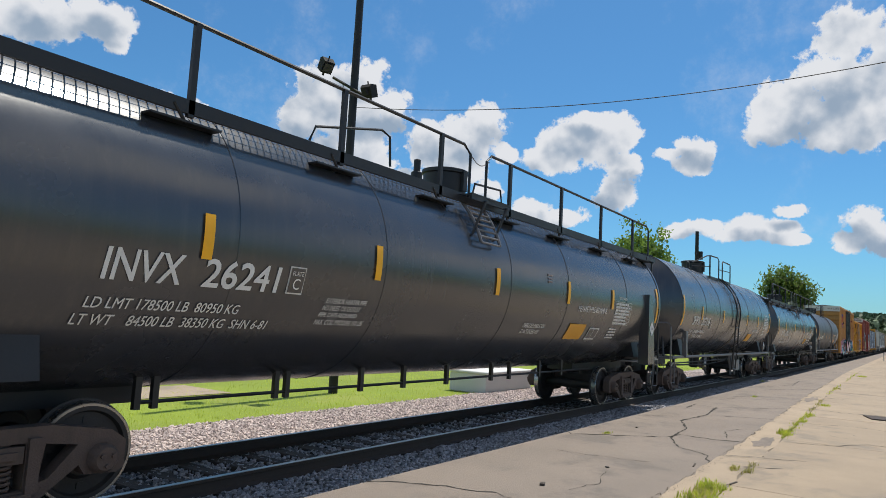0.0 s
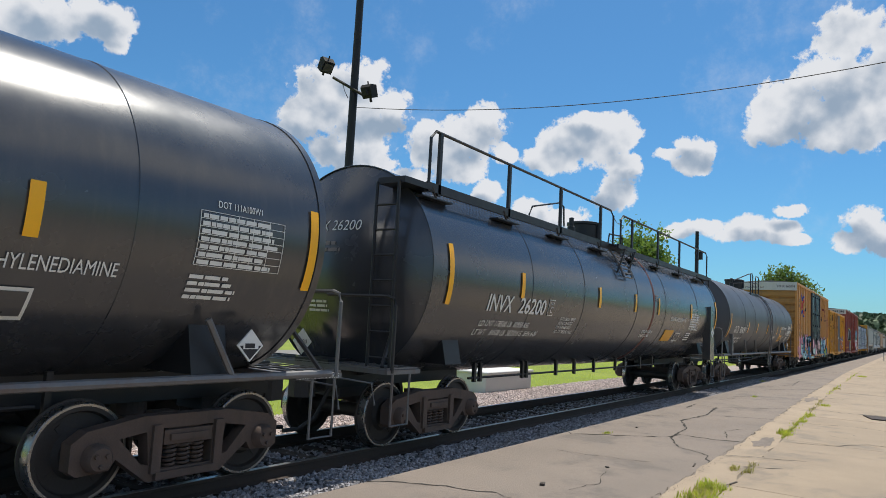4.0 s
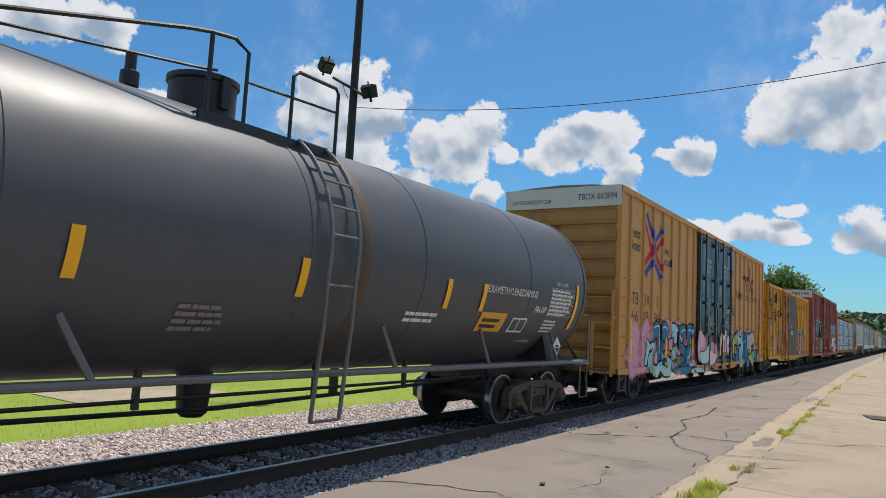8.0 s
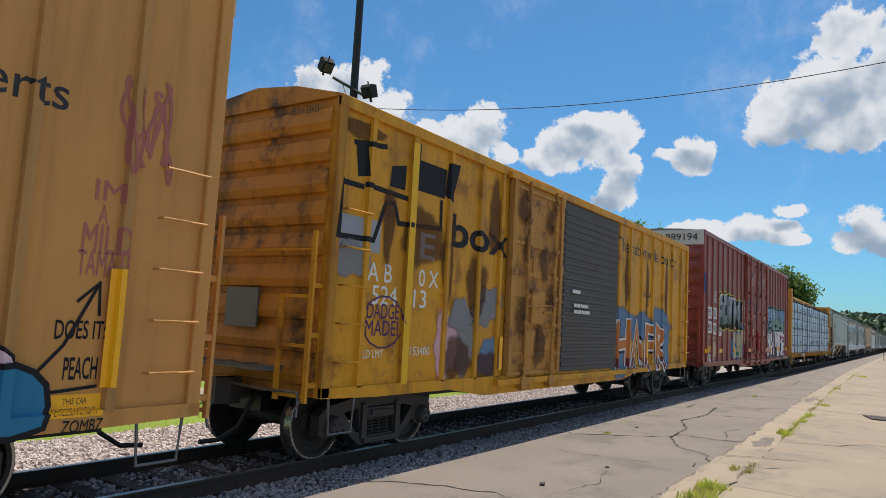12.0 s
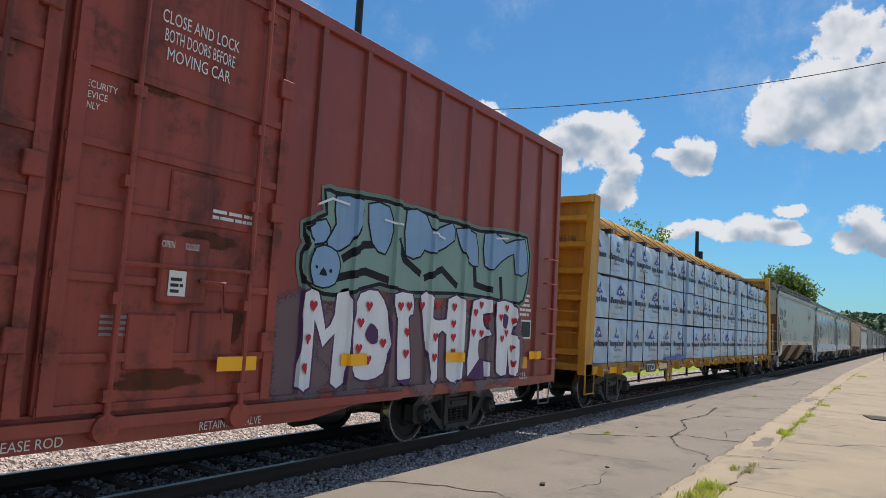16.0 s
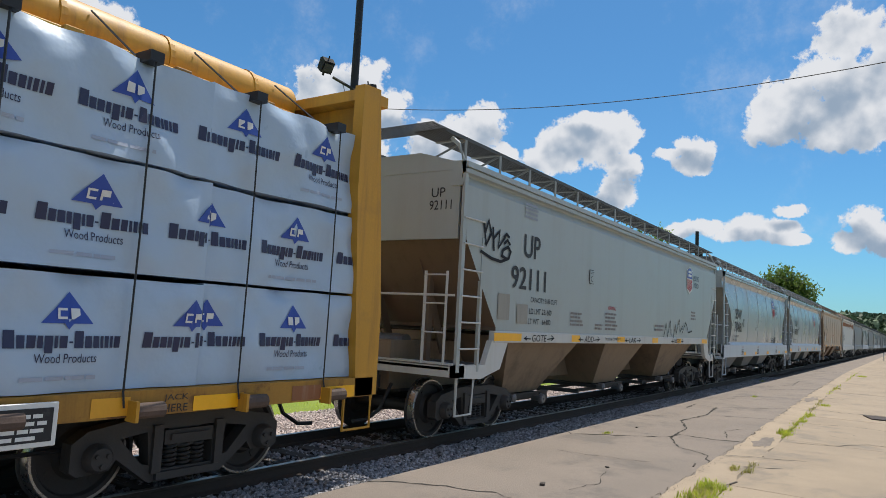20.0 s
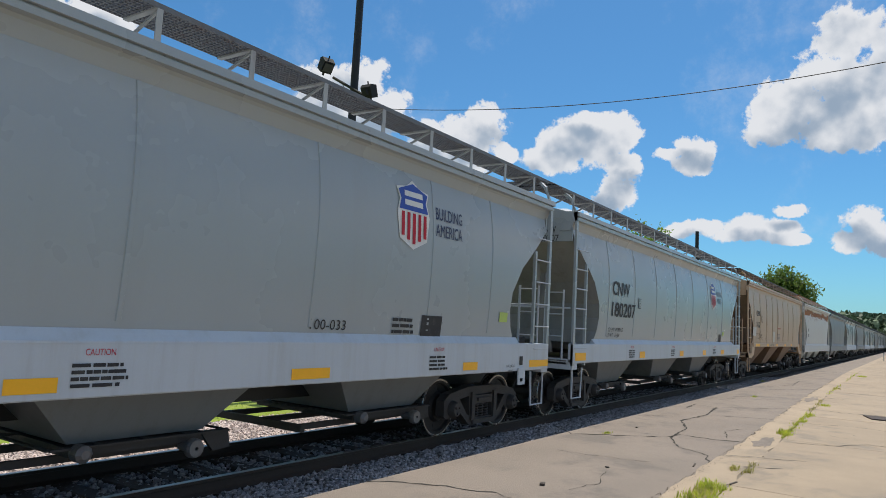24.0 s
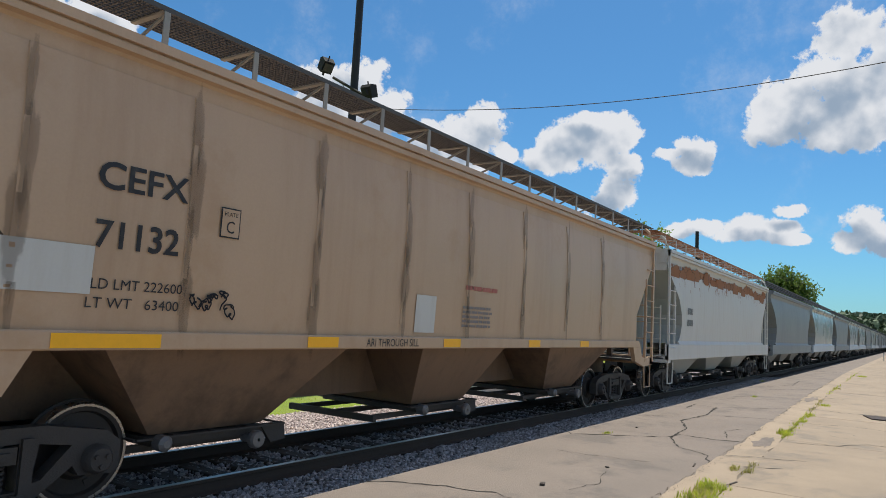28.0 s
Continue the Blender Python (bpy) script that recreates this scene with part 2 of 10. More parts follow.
M_RED = mat("oxide_red_paint", (0.275, 0.052, 0.038), 0.45, 0, 0.2, 0.7, 0.04, 40, (0.12, 0.036, 0.026), 0.55, (0.37, 0.095, 0.065), 0.4, 0.9, spec=0.45, run=3.0)
M_REDD = mat("oxide_red_rib", (0.25, 0.056, 0.042), 0.5, 0, 0.18, 0.7, 0.04, 40, (0.07, 0.025, 0.02), 0.5)
M_REDDOOR = mat("stained_red_door_paint", (0.32, 0.070, 0.050), 0.5, 0, 0.22, 0.9, 0.06, 40, (0.045, 0.020, 0.017), 0.85, (0.09, 0.028, 0.02), 0.75, 1.7, spec=0.3, run=2.2)
M_DOOR = mat("blue_black_door_paint", (0.020, 0.024, 0.038), 0.32, 0, 0.2, 0.8, 0.04, 40, (0.06, 0.055, 0.05), 0.4)
M_CAPW = mat("grey_white_roof_band", (0.55, 0.55, 0.53), 0.6, 0, 0.12, 1, 0.03, 40, (0.35, 0.31, 0.26), 0.4)
M_GALV = mat("galvanised_roof_steel", (0.20, 0.19, 0.18), 0.6, 0.2, 0.2, 2, 0.05)
M_BEAM = mat("centerbeam_yellow_paint", (0.56, 0.275, 0.024), 0.55, 0, 0.2, 0.8, 0.05, 40, (0.22, 0.095, 0.025), 0.65, (0.33, 0.17, 0.035), 0.4, 1.2)
M_WRAP = mat("white_lumber_wrap", (0.41, 0.51, 0.64), 0.33, 0, 0.06, 0.9, 1.0, 4.2)
M_BEAMS = mat("rust_worn_sill_paint", (0.40, 0.20, 0.03), 0.7, 0, 0.25, 1.2, 0.1, 40, (0.09, 0.04, 0.02), 0.8, (0.10, 0.035, 0.018), 0.85, 1.6, run=2.0)
M_STENCIL = mat("grey_faded_stencil", (0.24, 0.21, 0.20), 0.7, 0, 0.2, 3, 0.0)
M_BLUE = mat("blue_wrap_print", (0.025, 0.07, 0.36), 0.45, 0, 0.1, 3, 0.0)
M_NAVY = mat("navy_wrap_print", (0.022, 0.026, 0.075), 0.45, 0, 0.1, 3, 0.0)
M_PALE = mat("pale_grey_wrap_print", (0.36, 0.40, 0.50), 0.5, 0, 0.1, 3, 0.0)
M_STRAP = mat("black_strap", (0.012, 0.012, 0.014), 0.5, 0, 0.1, 3, 0.0)
M_HOP = mat("light_grey_hopper_paint", (0.345, 0.380, 0.398), 0.29, 0, 0.05, 0.4, 0.02, 40, (0.30, 0.29, 0.27), 0.22, (0.33, 0.364, 0.38), 0.3, 0.5, run=1.6)
M_HOPU = mat("weathered_grey_hopper_paint", (0.375, 0.405, 0.395), 0.42, 0, 0.06, 0.4, 0.02, 40, (0.27, 0.24, 0.20), 0.28, (0.35, 0.335, 0.305), 0.35, 0.5, run=1.6)
M_HOPB = mat("brown_dusted_chute_paint", (0.25, 0.18, 0.12), 0.7, 0, 0.25, 0.8, 0.05, 40, (0.05, 0.036, 0.026), 0.25, (0.10, 0.07, 0.05), 0.6, 0.7)
M_HOPBD = mat("dark_brown_chute_paint", (0.21, 0.13, 0.082), 0.65, 0, 0.25, 0.8, 0.05, 40, (0.035, 0.026, 0.02), 0.25, (0.07, 0.045, 0.03), 0.6, 0.7)
# grey body paint darkened, so the colour carries the shade on the end slopes
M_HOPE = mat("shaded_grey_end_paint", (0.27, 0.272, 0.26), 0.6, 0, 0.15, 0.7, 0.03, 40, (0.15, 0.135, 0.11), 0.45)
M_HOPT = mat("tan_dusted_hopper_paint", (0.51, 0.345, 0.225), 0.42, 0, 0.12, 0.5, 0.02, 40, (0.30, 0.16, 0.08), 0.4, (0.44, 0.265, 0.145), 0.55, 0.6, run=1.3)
# brown stain, with the slope sheets' shade painted in as a darker base
M_HOPTD = mat("shaded_brown_stained_hopper_end", (0.15, 0.10, 0.066), 0.75, 0, 0.2, 0.8, 0.05, 40, (0.09, 0.065, 0.045), 0.6)
M_HOPW = mat("white_hopper_paint", (0.58, 0.57, 0.54), 0.55, 0, 0.07, 0.6, 0.02, 40, (0.42, 0.36, 0.29), 0.35)
M_RUSTY = mat("rust_run_paint", (0.28, 0.115, 0.05), 0.8, 0, 0.3, 1.4, 0.1, 40, (0.55, 0.45, 0.36), 0.7, (0.20, 0.07, 0.03), 0.6, 1.2)
M_HOPD = mat("dark_grey_hopper_paint", (0.20, 0.215, 0.225), 0.5, 0, 0.1, 0.5, 0.02, 40, (0.13, 0.12, 0.11), 0.4)
M_SILL = mat("pale_hopper_sill_paint", (0.50, 0.54, 0.59), 0.45, 0, 0.08, 0.6, 0.02, 40, (0.33, 0.31, 0.28), 0.35)
M_GRATE = mat("dark_running_board_steel", (0.085, 0.085, 0.085), 0.6, 0.3, 0.2, 4, 0.05)
M_HOSE = mat("black_rubber_hose", (0.016, 0.016, 0.016), 0.7, 0, 0.2, 5, 0.1)
M_CYL = mat("pale_grey_cylinder_paint", (0.40, 0.39, 0.38), 0.5, 0, 0.2, 3, 0.05, 40, (0.2, 0.15, 0.12), 0.4)
M_POLE = mat("dark_steel_pole", (0.008, 0.008, 0.01), 0.6, 0, 0.3, 1.5, 0.1)
M_LAMP = mat("floodlight_grey_housing", (0.014, 0.014, 0.014), 0.85, 0.0, 0.2, 5, 0.05)
M_LENS = mat("floodlight_lens", (0.05, 0.05, 0.05), 0.35, 0, 0.1, 5, 0.0)
M_HOUSE = mat("white_siding", (0.62, 0.62, 0.60), 0.7, 0, 0.1, 0.5, 0.1)
M_ROOF = mat("grey_shingle_roof", (0.19, 0.17, 0.16), 0.9, 0, 0.25, 1.0, 0.4)
M_ROAD = mat("far_road_asphalt", (0.20, 0.19, 0.18), 0.9, 0, 0.15, 0.5, 0.3)
M_SIGN = mat("galvanised_barrier", (0.45, 0.45, 0.44), 0.5, 0.4, 0.15, 3, 0.0)


def thin(m, col):
    """Leaves and blades let part of the light through."""
    t = m.node_tree
    glow, both = t.nodes.new("ShaderNodeBsdfTranslucent"), t.nodes.new("ShaderNodeMixShader")
    glow.inputs[0].default_value = (*col, 1)
    both.inputs[0].default_value = 0.45
    t.links.new(t.nodes["Principled BSDF"].outputs[0], both.inputs[1])
    t.links.new(glow.outputs[0], both.inputs[2])
    t.links.new(both.outputs[0], t.nodes["Material Output"].inputs[0])


thin(M_BLADE, (0.48, 0.55, 0.06))
thin(M_BLADED, (0.45, 0.42, 0.12))
thin(M_LEAF, (0.20, 0.30, 0.05))


def paint(name, col):
    return mat(name, col, 0.65, 0, 0.14, 2.2, 0.0, 40, tuple(0.6 * v for v in col), 0.3, spec=0.25)


def mist(name, col, most=0.88):
    """Spray mist: paint that thins out towards the rim of its cloud."""
    m = paint(name, col)
    t = m.node_tree
    at = t.nodes.new("ShaderNodeAttribute")
    at.attribute_name = "dust"
    co = t.nodes.new("ShaderNodeTexCoord").outputs["Object"]
    grain = calc(t, "SUBTRACT", noise_tex(t, co, 34.0, 4, 0.7), 0.5)
    body = calc(t, "ADD", at.outputs["Fac"], calc(t, "MULTIPLY", grain, 0.9))
    t.links.new(smooth(t, body, 0.2, 0.75, 0.0, most), t.nodes["Principled BSDF"].inputs["Alpha"])
    return m


P_PINKM = mist("pink_spray_mist", (0.76, 0.38, 0.46))
P_ROSEM = mist("pale_pink_spray_mist", (0.72, 0.44, 0.48))
P_SEAM = mist("seam_grime", (0.12, 0.075, 0.045), 0.30)
P_BLUEM = mist("blue_spray_mist", (0.14, 0.24, 0.40))
P_TEALM = mist("teal_spray_mist", (0.07, 0.26, 0.36))
P_MINTM = mist("mint_spray_mist", (0.40, 0.60, 0.52))
P_LIMEM = mist("lime_spray_mist", (0.50, 0.60, 0.22))
P_CLAYM = mist("clay_spray_mist", (0.33, 0.14, 0.10))
P_PURPM = mist("purple_grey_spray_mist", (0.20, 0.14, 0.15))
P_GREYM = mist("grey_spray_mist", (0.25, 0.25, 0.26))
P_RUSTM = mist("rust_bleed", (0.10, 0.036, 0.014), 0.62)
P_PINK = paint("pink_spray_paint", (0.78, 0.42, 0.50))
P_ROSE = paint("pale_pink_spray_paint", (0.82, 0.58, 0.64))
P_TEAL = paint("teal_spray_paint", (0.03, 0.20, 0.35))
P_SKY = paint("pale_blue_spray_paint", (0.40, 0.65, 0.76))
P_LIME = paint("pale_green_spray_paint", (0.46, 0.58, 0.16))
P_MINT = paint("mint_spray_paint", (0.48, 0.72, 0.66))
P_BLACK = paint("black_spray_paint", (0.014, 0.014, 0.018))
P_SILVER = paint("silver_spray_paint", (0.33, 0.35, 0.40))
P_YEL = paint("yellow_spray_paint", (0.62, 0.52, 0.06))
P_CREAM = paint("cream_spray_paint", (0.56, 0.47, 0.27))
P_NAVY = paint("navy_spray_paint", (0.035, 0.06, 0.20))
P_RED = paint("red_spray_paint", (0.48, 0.03, 0.05))
P_WHITE = paint("white_spray_paint", (0.80, 0.80, 0.82))
P_ORNG = paint("orange_spray_paint", (0.58, 0.20, 0.05))
P_BROWN = paint("maroon_paint", (0.19, 0.04, 0.035))
P_BLUE = paint("blue_paint", (0.03, 0.07, 0.36))
P_PURP = paint("purple_spray_paint", (0.10, 0.04, 0.12))
P_SAGE = paint("sage_spray_paint", (0.17, 0.23, 0.20))
P_SILSAGE = paint("grey_green_spray_paint", (0.25, 0.29, 0.30))
P_SAGEL = paint("pale_sage_spray_paint", (0.24, 0.36, 0.32))
P_BLUEG = paint("grey_blue_spray_paint", (0.25, 0.39, 0.58))
P_RUSTP = paint("faded_red_spray_paint", (0.42, 0.15, 0.12))
P_GREEN = paint("green_spray_paint", (0.03, 0.22, 0.12))


# ---- mesh helpers ----
def part(name, bm, material, parent=None, label="", soft=None):
    """One mesh object out of a bmesh, under a thing or a part."""
    me = bpy.data.meshes.new(name)
    bmesh.ops.recalc_face_normals(bm, faces=bm.faces)
    bm.to_mesh(me)
    bm.free()
    me.materials.append(material)
    if soft is not None:
        me.shade_smooth()
        me.set_sharp_from_angle(angle=radians(soft))
    return put(name, me, parent, label)


def put(name, me, parent=None, label=""):
    ob = new(name, me)
    ob.parent = parent
    if label:
        ob["label"] = label
    return ob


def thing(name, label, category, group="", at=(0, 0, 0)):
    ob = tagged(new(name), label, category, group)
    ob.empty_display_size = 0.2
    ob.location = at
    return ob


def box(bm, x0, x1, y0, y1, z0, z1):
    v = [bm.verts.new(p) for p in ((x0, y0, z0), (x1, y0, z0), (x1, y1, z0), (x0, y1, z0), (x0, y0, z1), (x1, y0, z1), (x1, y1, z1), (x0, y1, z1))]
    for f in ((3, 2, 1, 0), (4, 5, 6, 7), (0, 1, 5, 4), (1, 2, 6, 5), (2, 3, 7, 6), (3, 0, 4, 7)):
        bm.faces.new([v[i] for i in f])
    return bm


def a_box(*dims):
    return box(bmesh.new(), *dims)


def bevelled(bm, w=0.01):
    bmesh.ops.bevel(bm, geom=list(bm.edges), offset=w, segments=1, affect="EDGES")
    return bm


def prism(bm, pts, lo, hi, axis="y"):
    def at(p, c):
        return (p[0], c, p[1]) if axis == "y" else (c, p[0], p[1]) if axis == "x" else (p[0], p[1], c)
    a = [bm.verts.new(at(p, lo)) for p in pts]
    b = [bm.verts.new(at(p, hi)) for p in pts]
    bm.faces.new(a)
    bm.faces.new(list(reversed(b)))
    n = len(pts)
    for i in range(n):
        bm.faces.new((a[i], b[i], b[(i + 1) % n], a[(i + 1) % n]))
    return bm


def cut_plate(outline, holes, y0, y1):
    """A plate in the xz plane with openings."""
    bm = bmesh.new()
    edges = []
    for loop in (outline, *holes):
        vs = [bm.verts.new((p[0], y0, p[1])) for p in loop]
        edges += [bm.edges.new((vs[i], vs[(i + 1) % len(vs)])) for i in range(len(vs))]
    bmesh.ops.triangle_fill(bm, use_beauty=True, edges=edges)
    got = bmesh.ops.extrude_face_region(bm, geom=list(bm.faces))
    bmesh.ops.translate(bm, vec=(0, y1 - y0, 0), verts=[g for g in got["geom"] if isinstance(g, bmesh.types.BMVert)])
    return bm


def tube(bm, pts, r=0.02, seg=6):
    pts = [Vector(p) for p in pts]
    rings = []
    for i, p in enumerate(pts):
        d = (pts[min(i + 1, len(pts) - 1)] - pts[max(i - 1, 0)]).normalized()
        u = d.cross(Vector((0, 0, 1)) if abs(d.z) < 0.9 else Vector((0, 1, 0))).normalized()
        w = d.cross(u)
        rings.append([bm.verts.new(p + (u * math.cos(k * math.tau / seg) + w * math.sin(k * math.tau / seg)) * r) for k in range(seg)])
    for a, b in zip(rings, rings[1:]):
        for k in range(seg):
            bm.faces.new((a[k], a[(k + 1) % seg], b[(k + 1) % seg], b[k]))
    bm.faces.new(rings[0])
    bm.faces.new(rings[-1])
    return bm


def a_tube(pts, r=0.02, seg=6):
    return tube(bmesh.new(), pts, r, seg)


def lathe(bm, prof, seg=48, axis="x", centre=(0, 0, 0), closed=False):
    """Revolves (along, radius) pairs round an axis."""
    rings = []
    for a, r in prof:
        ring = []
        for k in range(seg):
            c, s = math.cos(k * math.tau / seg) * max(r, 1e-4), math.sin(k * math.tau / seg) * max(r, 1e-4)
            p = (a, c, s) if axis == "x" else (c, a, s) if axis == "y" else (c, s, a)
            ring.append(bm.verts.new((p[0] + centre[0], p[1] + centre[1], p[2] + centre[2])))
        rings.append(ring)
    for a, b in zip(rings, rings[1:]):
        for k in range(seg):
            bm.faces.new((a[k], a[(k + 1) % seg], b[(k + 1) % seg], b[k]))
    if closed:
        for k in range(seg):
            bm.faces.new((rings[-1][k], rings[-1][(k + 1) % seg], rings[0][(k + 1) % seg], rings[0][k]))
    else:
        bm.faces.new(rings[0])
        bm.faces.new(rings[-1])
    return bm


LETTERS = []


def letter(parent, txt, place, a, b, w, h, material, bold=0.0, shear=0.0, name="lettering", label="", keep=(0.0, 1.0)):
    """Writing whose lower left corner lies at (a, b) of a surface; place() lays it on."""
    LETTERS.append((parent, txt, place, a, b, w, h, material, bold, shear, name, label, keep))


def bars(parent, place, a, b, w, h, rows, material, name="stencil_block"):
    """Small writing as plain bars."""
    bm = bmesh.new()
    rnd = random.Random(int(a * 97 + b * 31 + rows))
    for i in range(rows):
        z = b + h * (rows - 1 - i) / rows
        x = a
        end = a + w * rnd.uniform(0.75, 1.0)
        while x < end - 0.02:
            d = min(rnd.uniform(0.05, 0.22), end - x)
            quad(bm, place, x, z, x + d * 0.88, z + 0.55 * h / rows)
            x += d
    tagged(part(name, bm, material, parent), kind="stuff")


def quad(bm, place, a0, b0, a1, b1, n=3):
    for i in range(n):
        lo, hi = b0 + (b1 - b0) * i / n, b0 + (b1 - b0) * (i + 1) / n
        bm.faces.new([bm.verts.new(place(*p)) for p in ((a0, lo), (a1, lo), (a1, hi), (a0, hi))])
    return bm


def patch(parent, place, a0, b0, a1, b1, material, name, label="", n=4):
    return part(name, quad(bmesh.new(), place, a0, b0, a1, b1, n), material, parent, label)


def shape(parent, place, pts, material, name, label=""):
    """A flat painted shape with the given outline."""
    bm = bmesh.new()
    vs = [bm.verts.new(place(*p)) for p in pts]
    face = bm.faces.new(vs)
    face.normal_update()
    bmesh.ops.triangulate(bm, faces=[face])
    return part(name, bm, material, parent, label)


def flat(y):
    return lambda a, b: (a, y, b)


def on_tank(r, zc, off=0.012):
    return lambda a, b: (a, -math.sqrt(max((r + off) ** 2 - (b - zc) ** 2, 0.001)), b)


def on_end(x):
    return lambda a, b: (x, -a, b)


# ---- running gear ----
WHEEL_R = 0.46
HALF_BASE = 0.96
SPINNING = []
CACHE = {}


def cached(key, build, material, soft=None):
    if key not in CACHE:
        bm = build()
        me = bpy.data.meshes.new(key)
        bmesh.ops.recalc_face_normals(bm, faces=bm.faces)
        bm.to_mesh(me)
        bm.free()
        me.materials.append(material)
        if soft is not None:
            me.shade_smooth()
            me.set_sharp_from_angle(angle=radians(soft))
        CACHE[key] = me
    return CACHE[key]


def wheel_mesh():
    bm = lathe(bmesh.new(), [(-0.075, 0.12), (-0.075, 0.20), (-0.02, 0.24), (-0.015, 0.37), (-0.06, 0.39), (-0.062, 0.445), (-0.055, 0.458), (0.055, 0.466), (0.062, 0.492), (0.085, 0.490), (0.09, 0.40), (0.03, 0.37), (0.03, 0.24), (0.08, 0.20), (0.08, 0.12)], 40, "y")
    for k in range(4):
        a = k * math.tau / 4
        box(bm, math.cos(a) * 0.30 - 0.03, math.cos(a) * 0.30 + 0.03, -0.026, -0.014, math.sin(a) * 0.30 - 0.03, math.sin(a) * 0.30 + 0.03)
    return bm


def tread_mesh():
    return lathe(bmesh.new(), [(-0.066, 0.43), (-0.067, 0.452), (-0.058, 0.4605), (0.05, 0.468), (0.05, 0.43)], 40, "y", closed=True)


def side_frame_mesh():
    out = [(-1.19, 0.60), (-1.19, 0.36), (-1.12, 0.31), (-0.82, 0.33), (-0.76, 0.42), (-0.42, 0.16), (0.42, 0.16), (0.76, 0.42), (0.82, 0.33), (1.12, 0.31), (1.19, 0.36), (1.19, 0.60), (1.05, 0.70), (0.5, 0.79), (-0.5, 0.79), (-1.05, 0.70)]
    holes = [[(-0.74, 0.60), (-0.46, 0.64), (-0.42, 0.32), (-0.50, 0.34)], [(0.74, 0.60), (0.50, 0.34), (0.42, 0.32), (0.46, 0.64)], [(-0.30, 0.27), (-0.30, 0.66), (0.30, 0.66), (0.30, 0.27)]]
    bm = cut_plate(out, holes, -0.08, 0.08)
    box(bm, -0.36, 0.36, -0.13, 0.0, 0.18, 0.25)
    for s in (-1, 1):
        box(bm, s * 0.36 - 0.05, s * 0.36 + 0.05, -0.12, 0.0, 0.24, 0.70)
    return bm


def spring_mesh():
    pts = [(0.058 * math.cos(k * 0.7854), 0.058 * math.sin(k * 0.7854), 0.265 + 0.24 * k / 44) for k in range(45)]
    return a_tube(pts, 0.015, 5)


def wedge_mesh():
    bm = a_box(-0.28, 0.28, -0.10, 0.10, 0.50, 0.64)
    box(bm, -0.22, 0.22, -0.13, 0.1, 0.54, 0.60)
    return bm


def cap_mesh():
    bm = lathe(bmesh.new(), [(-0.14, 0.05), (-0.14, 0.10), (-0.10, 0.13), (0.06, 0.135), (0.06, 0.05)], 18, "y")
    for k in range(3):
        a = k * math.tau / 3 + 0.5
        lathe(bm, [(-0.165, 0.022), (-0.10, 0.022)], 6, "y", (0.06 * math.cos(a), 0, 0.06 * math.sin(a)))
    return bm


def bolster_mesh():
    bm = a_box(-0.2, 0.2, -1.05, 1.05, 0.46, 0.66)
    lathe(bm, [(0.66, 0.19), (0.80, 0.19)], 20, "z")
    for s in (-1, 1):
        box(bm, s * 0.42 - 0.05, s * 0.42 + 0.05, -0.72, 0.72, 0.30, 0.42)
        box(bm, -0.12, 0.12, s * 0.62 - 0.1, s * 0.62 + 0.1, 0.66, 0.76)
    return bm


def shoe_mesh():
    bm = bmesh.new()
    prism(bm, [(0.0, 0.25), (0.06, 0.25), (0.03, 0.42), (0.06, 0.60), (0.0, 0.60)], -0.05, 0.05)
    return bm


def truck(car, xc, dark=False, roll=True):
    """A two-axle freight truck under a car, its wheelsets free to turn."""
    m = M_TRUCKD if dark else M_TRUCK
    k = "_dark" if dark else ""
    tr = put("truck_bolster", cached("truck_bolster" + k, bolster_mesh, m), car)
    tr.location.x = xc
    for sy in (-1, 1):
        sf = put("side_frame", cached("side_frame" + k, side_frame_mesh, m), tr)
        sf.location.y, sf.rotation_euler.z = sy * 1.01, 0 if sy < 0 else math.pi
        for dx in (-0.16, 0.0, 0.16):
            sp = put("spring", cached("spring" + k, spring_mesh, m, 60), tr)
            sp.location.x, sp.location.y = dx, sy * 1.03
        we = put("wedge", cached("wedge" + k, wedge_mesh, m), tr)
        we.location.y = sy * 1.01
        for sx in (-1, 1):
            cp = put("bearing_cap", cached("bearing_cap" + k, cap_mesh, m, 35), tr)
            cp.location, cp.rotation_euler.z = (sx * HALF_BASE, sy * 1.06, WHEEL_R), 0 if sy < 0 else math.pi
            sh = put("brake_shoe", cached("brake_shoe" + k, shoe_mesh, m), tr)
            sh.location, sh.rotation_euler.z = (sx * (HALF_BASE - WHEEL_R - 0.08), sy * 0.75, 0), 0 if sx > 0 else math.pi
    for sx in (-1, 1):
        ax = put("wheelset", cached("axle", lambda: lathe(bmesh.new(), [(-1.05, 0.08), (-0.85, 0.08), (-0.84, 0.1), (0.84, 0.1), (0.85, 0.08), (1.05, 0.08)], 16, "y"), M_WHEEL, 35), car)
        ax.location = (xc + sx * HALF_BASE, 0, WHEEL_R)
        for sy in (-1, 1):
            wh = put("wheel", cached("wheel", wheel_mesh, M_WHEEL, 35), ax)
            wh.location.y, wh.rotation_euler.z = sy * 0.76, 0 if sy < 0 else math.pi
            td = put("wheel_tread", cached("wheel_tread", tread_mesh, M_TREAD, 35), ax, "polished steel tread")
            td.location.y, td.rotation_euler.z = sy * 0.76, 0 if sy < 0 else math.pi
        if roll:
            SPINNING.append((ax, xc + sx * HALF_BASE))


def coupler_mesh():
    bm = a_box(0, 0.75, -0.09, 0.09, 0.74, 0.94)
    prism(bm, [(-0.16, -0.14), (-0.30, -0.02), (-0.26, 0.14), (-0.05, 0.16), (0.02, 0.12), (0.02, -0.12)], 0.68, 1.0, "z")
    box(bm, 0.4, 1.1, -0.24, 0.24, 0.66, 1.02)
    return bm


